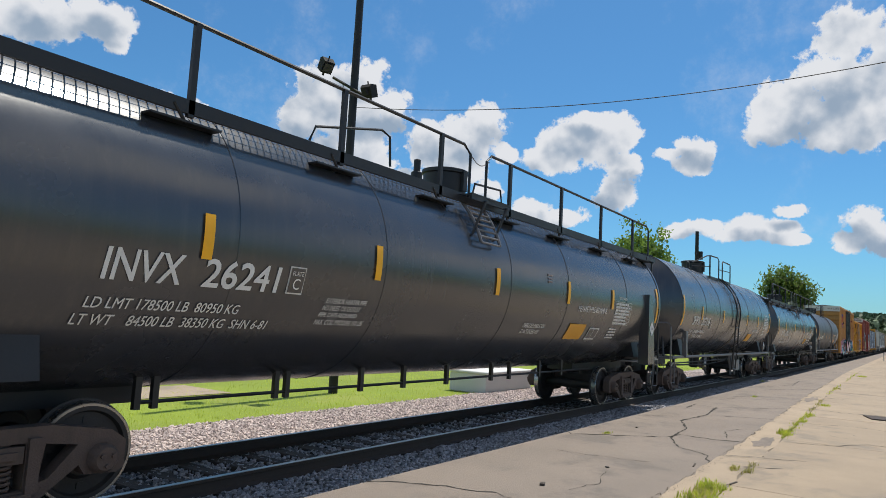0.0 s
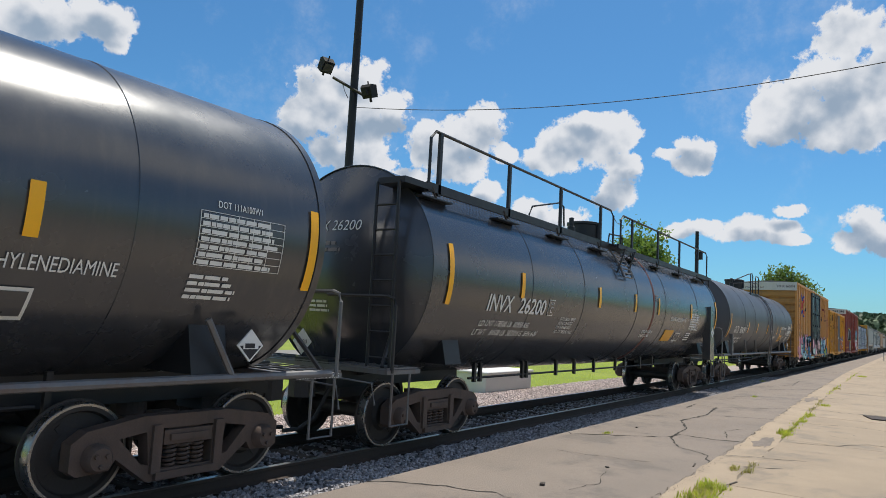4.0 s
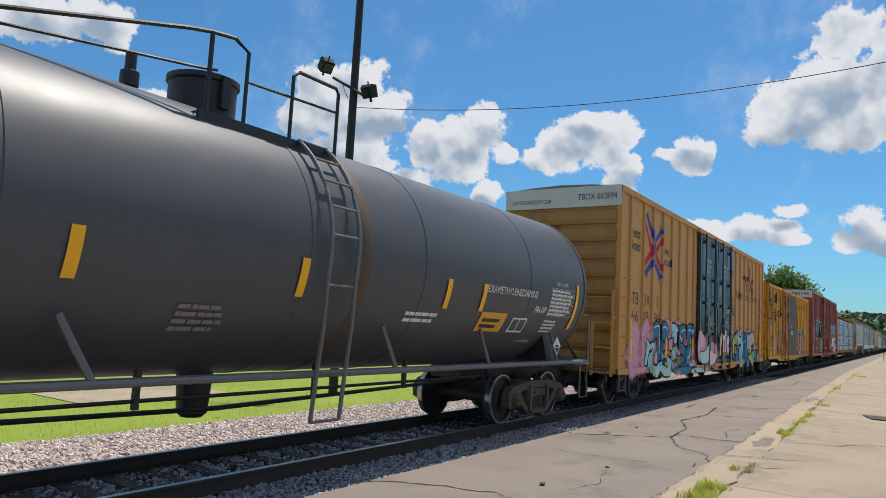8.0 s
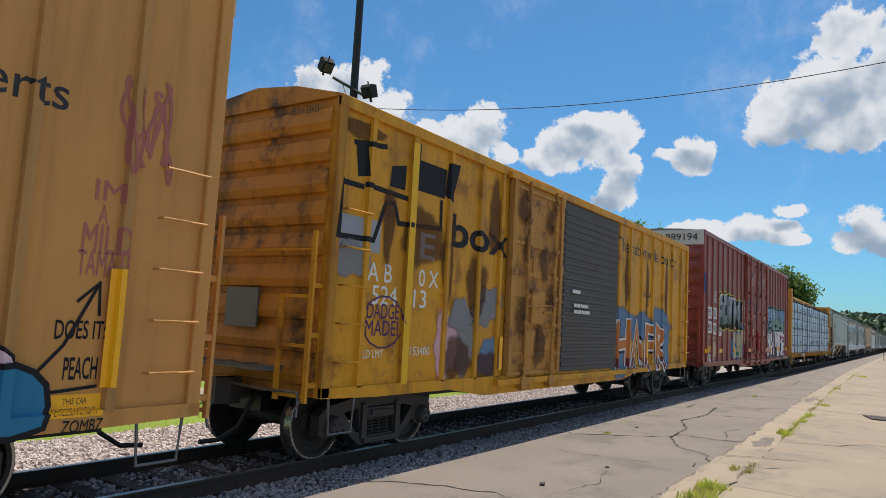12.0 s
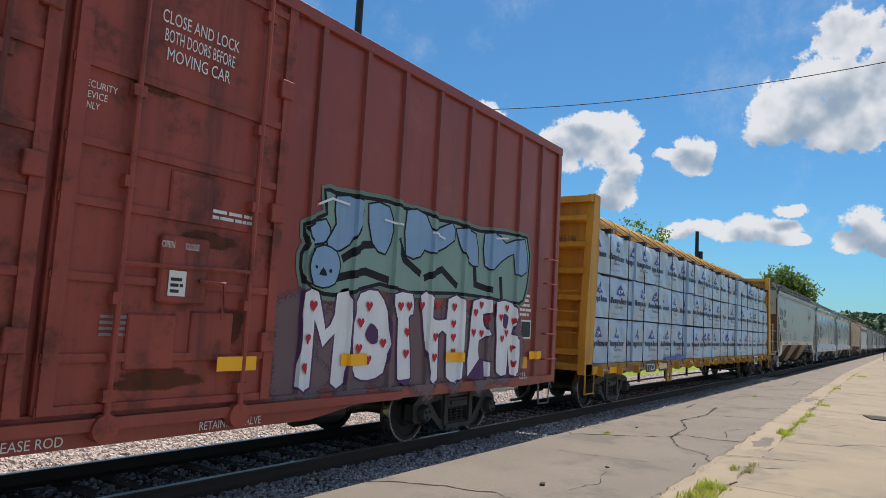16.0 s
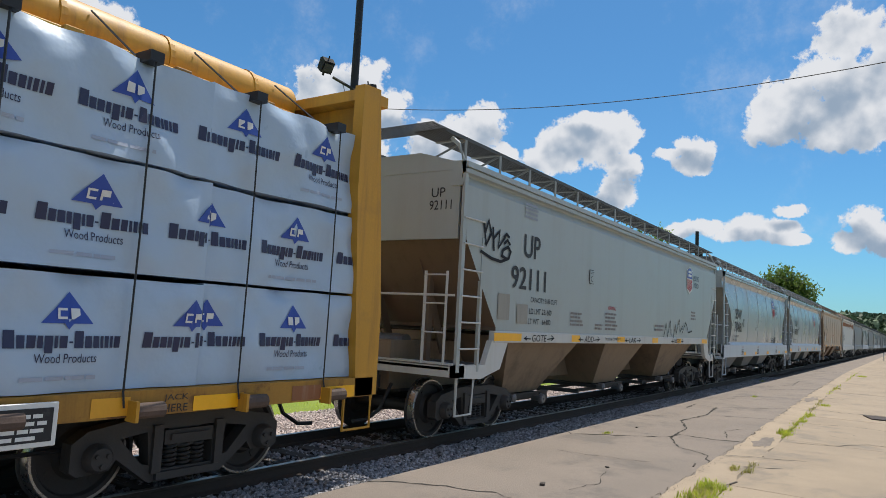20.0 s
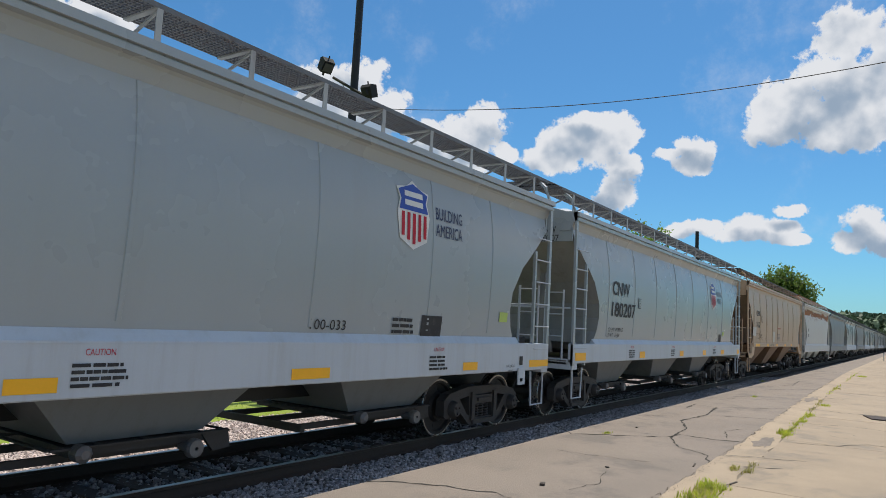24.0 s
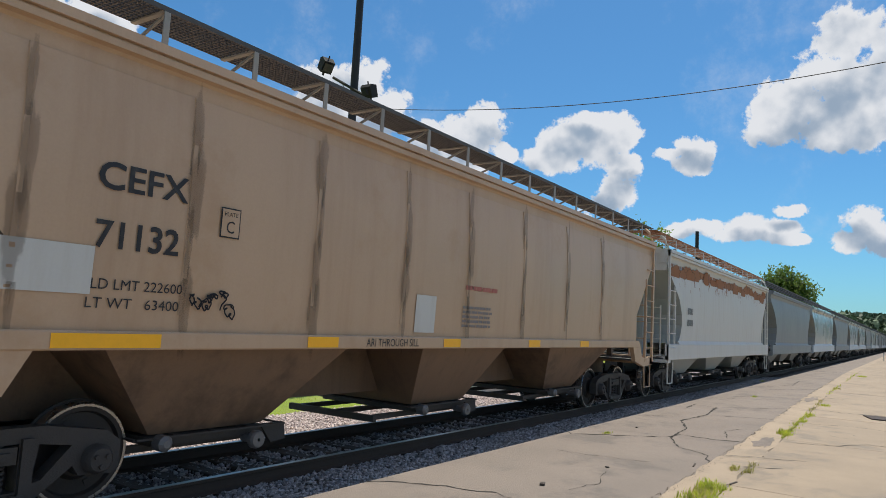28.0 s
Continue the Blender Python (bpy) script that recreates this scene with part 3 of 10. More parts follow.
def hose_mesh():
    pts = [(0.1, -0.32, 0.82), (0.0, -0.33, 0.70), (-0.12, -0.28, 0.42), (-0.32, -0.18, 0.27), (-0.55, -0.12, 0.26)]
    return a_tube(pts, 0.03, 6)


def ends(car, length):
    """Coupler and air hose at both ends."""
    for x, turn in ((0.0, 0.0), (length, math.pi)):
        for key, mk, m in (("coupler", coupler_mesh, M_TRUCKD), ("air_hose", hose_mesh, M_HOSE)):
            ob = put(key, cached(key, mk, m), car)
            ob.location.x, ob.rotation_euler.z = x, turn


def ladder(car, m, stiles, rungs, r=0.018, name="ladder"):
    """Stiles as point lists, rungs as pairs; one part each."""
    ld = part(name, a_tube(stiles[0], r * 1.5), m, car)
    for s in stiles[1:]:
        part("stile", a_tube(s, r * 1.5), m, ld)
    for a, b in rungs:
        part("rung", a_tube([a, b], r), m, ld)
    return ld


def grab(car, m, a, b, out=(0, -0.07, 0), r=0.013, name="grab_iron"):
    a, b, o = Vector(a), Vector(b), Vector(out)
    return part(name, a_tube([a, a + o, b + o, b], r, 5), m, car)


TRAIN = []


def car_thing(name, label, u0, group="freight cars of the train", category="railcar"):
    ob = thing(name, label, category, group, (u0, TRACK_Y, 0))
    TRAIN.append((ob, u0))
    return ob


# ---- tank cars ----
HEAD = 0.42


def grating(bm, x0, x1, y0, y1, z, step=0.11, rows=5, w=0.012, deep=0.02):
    for i in range(rows + 1):
        y = y0 + (y1 - y0) * i / rows
        box(bm, x0, x1, y - w / 2, y + w / 2, z - deep, z)
    n = int((x1 - x0) / step)
    for i in range(n + 1):
        x = x0 + (x1 - x0) * i / n
        box(bm, x - w / 2, x + w / 2, y0, y1, z - deep * 0.9, z - deep * 0.1)
    return bm


def placard(car, place, a, b, size, h=None):
    d = size / 2
    shape(car, place, [(a - d, b), (a, b - d), (a + d, b), (a, b + d)], M_WHITE, "placard", "white diamond hazard placard")
    h = place(0, 0)
    letter(car, "2280", lambda p, q: (place(p, q)[0] - (0.004 if abs(h[1]) < 1e-6 else 0), place(p, q)[1] - 0.004, place(p, q)[2]), a - d * 0.5, b - d * 0.16, d * 1.0, d * 0.32, M_INK)


def tank_car(name, label, u0, length, trucks, marks, number, weights, style, paint_m, spots, r=1.57, zc=2.72):
    car = car_thing(name, label, u0, category="tank car")
    dome_x, ladder_x = spots["dome"], spots.get("ladder", 0.0)
    prof = [(-HEAD * (1 - (i / 12) ** 2), r * i / 12) for i in range(13)]
    prof = [(x, q) for x, q in prof]
    back = [(length - x, q) for x, q in reversed(prof)]
    part("tank_shell", lathe(bmesh.new(), prof + [(length * k / 6, r) for k in range(1, 6)] + back, 72, "x", (0, 0, zc)), paint_m, car, "", 40)
    for k in range(1, 6):
        x = length * k / 6 + (0.3 if k % 2 else -0.2)
        part("jacket_seam", lathe(bmesh.new(), [(x - 0.05, r + 0.002), (x - 0.045, r + 0.008), (x + 0.01, r + 0.008), (x + 0.012, r + 0.002)], 72, "x", (0, 0, zc), True), paint_m, car, "", 40)
    for x in (0.03, length - 0.03):
        part("head_ring", lathe(bmesh.new(), [(x - 0.05, r + 0.001), (x - 0.05, r + 0.012), (x + 0.05, r + 0.012), (x + 0.05, r + 0.001)], 72, "x", (0, 0, zc), True), paint_m, car, "", 40)
    on = on_tank(r, zc)
    for x, t in ((trucks[0], 0), (trucks[1], 1)):
        truck(car, x)
        part("stub_sill", a_box(x - 1.7, x + 1.7, -0.33, 0.33, 0.82, 1.22), M_BLACK, car)
        part("saddle", prism(bmesh.new(), [(-1.35, 1.2), (1.35, 1.2), (1.2, 1.85), (0.5, 1.25), (-0.5, 1.25), (-1.2, 1.85)], x - 0.22, x + 0.22, "x"), M_BLACK, car)
    for x, turn, s in ((-0.66, 0, 1), (length + 0.66, math.pi, -1)):
        for key, mk, m in (("coupler", coupler_mesh, M_TRUCKD), ("air_hose", hose_mesh, M_HOSE)):
            ob = put(key, cached(key, mk, m), car)
            ob.location.x, ob.rotation_euler.z = x, turn
        # end platform, its hand rail and step
        part("end_platform", grating(a_box(min(x, x + s * 0.75), max(x, x + s * 0.75), -1.42, 1.42, 1.10, 1.16), min(x, x + s * 0.7), max(x, x + s * 0.7), -1.4, 1.4, 1.19, 0.2, 8), M_STEEL, car)
        for sy in (-1, 1):
            part("end_rail", a_tube([(x + s * 0.1, sy * 0.15, 2.15), (x + s * 0.1, sy * 1.28, 2.15), (x + s * 0.1, sy * 1.38, 2.12), (x + s * 0.1, sy * 1.42, 2.02), (x + s * 0.1, sy * 1.42, 1.12)], 0.025), M_STEEL if style != "walk" else M_BLACK, car)
            part("sill_step", a_tube([(x + s * 0.12, sy * 1.42, 1.1), (x + s * 0.12, sy * 1.42, 0.42), (x + s * 0.5, sy * 1.42, 0.42), (x + s * 0.5, sy * 1.42, 1.1)], 0.02), M_STEEL, car)
            part("uncoupling_lever", a_tube([(x - s * 0.12, 0.15 * sy, 0.98), (x - s * 0.1, 0.7 * sy, 1.0), (x - s * 0.1, 1.25 * sy, 0.98), (x - s * 0.1, 1.32 * sy, 0.7)], 0.014, 5), M_STEEL, car)
            part("brace", a_tube([(x + s * 0.15, sy * 1.2, 1.18), (x + s * 0.75, sy * 0.95, 1.95)], 0.03), M_BLACK, car)
    if style == "walk":
        # long walkway on the near shoulder with railing, and two end ladders
        wy, wz = -1.30, 3.77
        part("walkway_channel", a_box(0.15, length - 0.1, wy - 0.03, wy + 0.02, wz - 0.02, wz + 0.12), M_BLACK, car)
        part("walkway_grating", grating(bmesh.new(), 0.15, length - 0.1, wy, -0.86, wz + 0.1, 0.10, 5, 0.010), M_STEEL, car)
        gx = dome_x - 0.6
        g0, g1, rt = dome_x - 1.04, dome_x - 0.52, wz + 0.92
        part("top_rail", a_tube([(0.2, wy, wz), (0.2, wy, rt - 0.12), (0.32, wy, rt), (g0 - 0.2, wy, rt), (g0, wy, rt - 0.12), (g0, wy, wz)], 0.024), M_BLACK, car)
        part("top_rail", a_tube([(g1, wy, wz), (g1, wy, rt - 0.12), (g1 + 0.15, wy, rt), (length - 0.3, wy, rt), (length - 0.12, wy, rt - 0.1), (length - 0.12, wy, wz)], 0.024), M_BLACK, car)
        part("mid_rail", a_tube([(g1 + 0.2, wy + 0.4, wz + 0.2), (g1 + 0.3, wy + 0.4, wz + 0.5), (g1 + 1.2, wy + 0.4, wz + 0.55), (g1 + 1.3, wy + 0.4, wz + 0.2)], 0.02), M_BLACK, car)
        for x in [0.45 + 2.19 * k for k in range(8)]:
            part("rail_post", a_box(x - 0.035, x + 0.035, wy - 0.03, wy + 0.02, wz - 0.05, rt), M_BLACK, car)
            part("walkway_bracket", tube(tube(a_box(x - 0.45, x + 0.35, wy - 0.06, wy + 0.1, wz - 0.12, wz - 0.10), [(x - 0.2, wy - 0.03, wz + 0.05), (x - 0.05, wy - 0.02, wz - 0.12)], 0.018), [(x + 0.2, -0.9, wz + 0.1), (x + 0.1, wy + 0.06, wz - 0.10)], 0.016), M_BLACK, car)
        for x in (gx - 0.35, gx + 0.35):
            part("landing_brace", a_tube([(x, wy - 0.28, wz + 0.02), (x - 0.25, wy - 0.2, wz - 0.55)], 0.022), M_BLACK, car)
        part("ladder_landing", grating(a_box(gx - 0.75, gx + 0.5, wy - 0.26, wy - 0.23, wz + 0.0, wz + 0.10), gx - 0.75, gx + 0.5, wy - 0.26, wy - 0.03, wz + 0.09, 0.1, 3, 0.012), M_BLACK, car)
        part("hose_rail", a_tube([(dome_x - 3.8, -0.45, 4.2), (dome_x - 3.75, -0.5, 4.4), (dome_x - 2.35, -0.5, 4.72), (dome_x - 2.15, -0.5, 4.66), (dome_x - 2.1, -0.5, 4.2)], 0.02), M_BLACK, car)
        part("chain", a_tube([(g0 + 0.6 * k / 10, wy, rt - 0.12 - 0.12 * math.sin(k * math.pi / 10)) for k in range(11)], 0.009, 4), M_STEEL, car)
        lx = [dome_x - 1.12, dome_x - 0.52]
        def arc(x, n=7):
            return [(x, -(r + 0.10) * math.sin(q), zc + (r + 0.10) * math.cos(q)) for q in [0.80 + 0.45 * i / n for i in range(n + 1)]]
        a, b = arc(lx[0]), arc(lx[1])
        ladder(car, M_STEEL, [a, b], list(zip(a, b)))
        for x, s in ((-0.42, 1), (length + 0.42, -1)):
            zs = [1.3 + 0.36 * i for i in range(7)]
            ladder(car, M_BLACK, [[(x, -1.26, 1.15), (x, -1.24, 3.8)], [(x, -0.86, 1.15), (x, -0.84, 3.8)]], [((x, -1.25, z), (x, -0.85, z)) for z in zs], 0.017, "end_ladder")
            part("end_landing", a_box(min(x, x + s * 0.75), max(x, x + s * 0.75), wy - 0.04, -0.85, wz + 0.0, wz + 0.09), M_BLACK, car)
        for x, e in ((1.05, -1), (length - 1.05, 1)):
            if e < 0:
                continue
            part("side_bolster_plate", cut_plate([(x - e * 0.12, 1.04), (x + e * 0.42, 1.04), (x + e * 0.30, 2.2), (x + e * 0.14, 2.78), (x - e * 0.10, 2.80)], [], -1.70, -1.45), M_BLACK if e < 0 else paint_m, car, "tapered steel bolster plate")
            part("air_reservoir", lathe(bmesh.new(), [(x + e * 0.45, 0.02), (x + e * 0.47, 0.14), (x + e * 1.0, 0.16), (x + e * 1.1, 0.15), (x + e * 1.14, 0.02)], 20, "x", (0, -1.2, 1.36)), M_CYL, car, "pale grey air cylinder", 40)
        # brake rod with hangers under the shell
        part("brake_rod", a_tube([(trucks[0] + 1.5, -0.7, 0.87), (trucks[1] - 1.5, -0.7, 0.89)], 0.022), M_BLACK, car)
        for x in (2.75, 2.95, 4.6, 4.78, 6.2, 7.2, 8.4, 9.9, 10.6, 11.9, 13.0):
            part("rod_hanger", a_box(x - 0.035, x + 0.035, -0.73, -0.67, 0.80, 1.3), M_BLACK, car)
    else:
        part("side_sill_rail", a_tube([(-0.45, -1.42, 1.16), (length + 0.45, -1.42, 1.16)], 0.045, 8), M_STEEL, car)
        part("side_sill_rail", a_tube([(-0.45, 1.42, 1.16), (length + 0.45, 1.42, 1.16)], 0.045, 8), M_STEEL, car)
        for x in ((1.0, length - 1.0) if style == "sill" else (1.0, 3.9, 6.2, 10.4, 12.9, length - 1.0)):
            part("sill_strut", a_tube([(x, -1.42, 1.18), (x - 0.35, -1.42, 1.75)], 0.035), M_STEEL, car)
        part("side_post", a_box(0.72, 0.90, -1.52, -1.40, 1.15, 1.95), M_STEEL, car)
        part("brake_rod", a_tube([(trucks[0] + 1.3, -0.6, 0.86), (trucks[1] - 1.3, -0.6, 0.88)], 0.024), M_BLACK, car)
        part("train_line", a_tube([(trucks[0] + 1.3, -0.25, 0.78), (length / 2, -0.45, 0.70), (trucks[1] - 1.3, -0.25, 0.80)], 0.03), M_BLACK, car)
        for i in range(6):
            x = trucks[0] + 1.7 + i * (trucks[1] - trucks[0] - 3.2) / 5 + (0.3 if i % 2 else 0)
            part("rod_hanger", a_box(x - 0.03, x + 0.03, -0.63, -0.57, 0.78, 1.2), M_BLACK, car)
        part("bottom_outlet", lathe(bmesh.new(), [(0.55, 0.12), (0.6, 0.18), (1.15, 0.22)], 18, "z", (length / 2, 0, 0)), M_BLACK, car)
        # dome platform with railing on the crown, ladder down the near side
        p0, p1, wz = spots["deck"][0], spots["deck"][1], zc + r - 0.33
        e0, e1, e2 = spots["rail"]
        part("platform", grating(a_box(p0, p1, -0.98, -0.94, wz - 0.02, wz + 0.10), p0, p1, -0.96, -0.5, wz + 0.08, 0.10, 5), M_BLACK, car)
        part("platform_rail", a_tube([(e0, -0.55, zc + r - 0.1), (e0, -0.6, zc + r + 0.18), (p0 - 0.15, -0.9, 4.80), (p0 + 0.1, -0.96, 4.84), (e1 - 0.2, -0.96, 4.88), (e1, -0.96, 4.78), (e1, -0.96, wz)], 0.024), M_BLACK, car)
        part("platform_rail", a_tube([(e2, -0.96, wz), (e2, -0.96, 4.74), (e2 + 0.1, -0.96, 4.82), (p1 - 0.05, -0.96, 4.82), (p1, -0.96, 4.76), (p1, -0.96, wz)], 0.024), M_BLACK, car)
        part("platform_rail", a_tube([(e0, -0.58, zc + r + 0.05), (p0, -0.9, 4.42), (p0 + 0.2, -0.96, 4.44)], 0.016), M_BLACK, car)
        part("platform_rail", a_tube([(e1, -0.96, 4.44), (p1, -0.96, 4.5)], 0.016), M_BLACK, car)
        part("rail_post", a_tube([(p0 + 0.1, -0.96, wz), (p0 + 0.1, -0.96, 4.84)], 0.028), M_BLACK, car)
        l0, l1 = (ladder_x - 0.31, ladder_x + 0.31) if style == "sill" else (ladder_x - 0.24, ladder_x + 0.24)
        def arc(x, n=9):
            top = [(x, -(r + 0.09) * math.sin(q), zc + (r + 0.09) * math.cos(q)) for q in [0.62 + 0.96 * i / n for i in range(n + 1)]]
            return top + [(x, -1.62, 2.2), (x, -1.60, 1.7), (x, -1.55, 1.2), (x, -1.5, 0.62)]
        a, b = arc(l0), arc(l1)
        ladder(car, M_STEEL if style == "strut" else M_BLACK, [a, b], list(zip(a[::2], b[::2])) + [(a[-1], b[-1])])
        part("rust_ring", lathe(bmesh.new(), [(ladder_x + 0.42, r + 0.002), (ladder_x + 0.44, r + 0.006), (ladder_x + 0.58, r + 0.006), (ladder_x + 0.60, r + 0.002)], 72, "x", (0, 0, zc), True), M_RUSTRING, car, "rust-stained weld band", 40)
        if style == "sill":
            part("step_panel", a_box(ladder_x + 0.3, ladder_x + 1.3, -1.46, -1.43, 0.55, 0.95), M_STEEL, car)
            for x in (ladder_x - 0.5, ladder_x + 0.2):
                part("ladder_brace", a_tube([(x, -1.42, 1.15), (x + 0.22, -1.45, 0.4), (x + 0.45, -1.42, 1.15)], 0.03), M_STEEL, car)
    dome = part("dome", lathe(bmesh.new(), [(zc + r - 0.15, 0.40), (zc + r + 0.32, 0.40), (zc + r + 0.34, 0.43), (zc + r + 0.40, 0.43), (zc + r + 0.42, 0.36), (zc + r + 0.43, 0.02)], 28, "z", (dome_x, -0.1, 0)), M_BLACK, car, "", 35)
    part("dome_hinge", a_box(dome_x - 0.06, dome_x + 0.06, -0.56, -0.48, zc + r, zc + r + 0.38), M_BLACK, dome)
    part("valve", lathe(bmesh.new(), [(4.2, 0.10), (4.36, 0.10), (4.38, 0.06), (4.58, 0.06), (4.6, 0.02)], 12, "z", (dome_x - 1.0, -0.2, 0)), M_BLACK, car, "", 35)
    # reflectors, stencils and placards
    rz = spots["refl_z"]
    for i, x in enumerate(spots["refl"]):
        big = i in (0, len(spots["refl"]) - 1)
        patch(car, on_tank(r, zc, 0.02), x - 0.06, rz - (0.44 if big else 0.22), x + 0.06, rz + (0.46 if big else 0.22), M_REFL, "reflector", "yellow reflective stripe", 8)
    m0, w0 = marks
    mz = spots["mark_z"]
    head, tail = number.split(" ")
    letter(car, head, on, m0, mz, w0 * 0.385, 0.27, M_WHITE, 0.026, 0.12)
    letter(car, tail, on, m0 + w0 * 0.51, mz, w0 * 0.48, 0.27, M_WHITE, 0.026, 0.12)
    for i, wtxt in enumerate(weights):
        ww = (0.82, 1.08)[i] if style == "walk" else 0.93
        letter(car, wtxt, on, m0 - 0.07 - 0.06 * i, mz - 0.25 - 0.15 * i, w0 * ww, 0.095, M_WHITE, 0.012, 0.25)
    if style == "strut":
        bars(car, on, 7.0, 1.62, 0.6, 0.30, 4, M_STENCIL)
    shape(car, on, [(m0 + w0 + 0.12, 2.06), (m0 + w0 + 0.36, 2.06), (m0 + w0 + 0.36, 2.36), (m0 + w0 + 0.12, 2.36)], M_WHITE, "plate_mark_box")
    patch(car, on_tank(r, zc, 0.016), m0 + w0 + 0.135, 2.075, m0 + w0 + 0.345, 2.345, paint_m, "plate_mark_ground", "", 2)
    letter(car, "PLATE", on_tank(r, zc, 0.02), m0 + w0 + 0.16, 2.26, 0.16, 0.05, M_WHITE)
    letter(car, "C", on_tank(r, zc, 0.02), m0 + w0 + 0.19, 2.11, 0.10, 0.12, M_WHITE)
    hx, hz = spots["name"]
    ox, oz = spots["panel"]
    tx, tz = spots["table"]
    letter(car, "HEXAMETHYLENEDIAMINE", on, hx, hz, spots["name_w"], 0.12, M_WHITE, 0.006)
    if style == "walk":
        letter(car, "FIBERGLASS INSULATION", on, ox - 1.98, oz + 0.20, 0.86, 0.075, M_WHITE, 0.01, 0.2)
        letter(car, "DO NOT EXCEED 400F", on, ox - 2.0, oz + 0.09, 0.74, 0.075, M_WHITE, 0.01, 0.2)
        bars(car, on, ox - 1.35, oz + 1.05, 0.26, 0.19, 3, M_STENCIL)
    elif style == "strut":
        bars(car, on, ox - 2.0, oz + 0.1, 0.9, 0.18, 2, M_WHITE)
    part("warning_panel", quad(bmesh.new(), on, ox, oz, ox + 0.85, oz + 0.32, 4), M_ORANGE, car, "orange-yellow warning panel")
    if style == "strut":
        bars(car, on_tank(r, zc, 0.017), ox + 0.1, oz + 0.06, 0.65, 0.2, 2, M_INK)
    for a0, b0, a1, b1 in ((ox + 1.1, oz, ox + 1.65, oz + 0.26),):
        patch(car, on, a0, b0, a1, b1, M_WHITE, "stencil_table", "", 3)
        patch(car, on_tank(r, zc, 0.016), a0 + 0.03, b0 + 0.03, a0 + 0.25, b1 - 0.03, paint_m, "stencil_table_cell", "", 3)
        patch(car, on_tank(r, zc, 0.016), a0 + 0.28, b0 + 0.03, a1 - 0.03, b1 - 0.03, paint_m, "stencil_table_cell", "", 3)
    letter(car, "DOT 111A100W1", on, tx + 0.2, tz + 0.58, 0.55, 0.07, M_WHITE)
    tb = bmesh.new()
    for i in range(8):
        quad(tb, on, tx, tz + i * 0.075, tx + 1.07, tz + 0.006 + i * 0.075, 1)
    for q in (0, 0.42, 0.6, 0.8, 0.993):
        quad(tb, on, tx + 1.07 * q, tz, tx + 1.07 * q + 0.007, tz + 0.53, 4)
    part("stencil_table", tb, M_WHITE, car)
    bars(car, on, tx + 0.03, tz + 0.015, 1.0, 0.52, 7, M_WHITE)
    bars(car, on, tx, tz - 0.32, 0.6, 0.26, 4, M_WHITE)
    # writing on the dished head lies on its curve
    def on_head(a, b):
        q = min(math.hypot(a, b - zc) / r, 0.999)
        return (-HEAD * (1 - q * q) - 0.012, -a, b)
    letter(car, number, on_head, -0.60, 3.12, 1.1, 0.16, M_WHITE, 0.0, 0.2)
    bars(car, on_head, -0.55, 2.80, 0.75, 0.20, 2, M_STENCIL)
    bars(car, on_head, -0.42, 1.90, 0.5, 0.2, 3, M_WHITE)
    placard(car, lambda a, b: (-0.50, -a, b), -0.36, 1.44, 0.40)
    pp = lambda a, b: (a, -1.706, b)
    letter(car, "2 INCH HF COMP SHOES", flat(-1.425), length - 0.05, 1.105, 0.66, 0.05, M_WHITE)
    placard(car, pp, length - 0.92, 1.94, 0.38) if style == "walk" else None
    return car


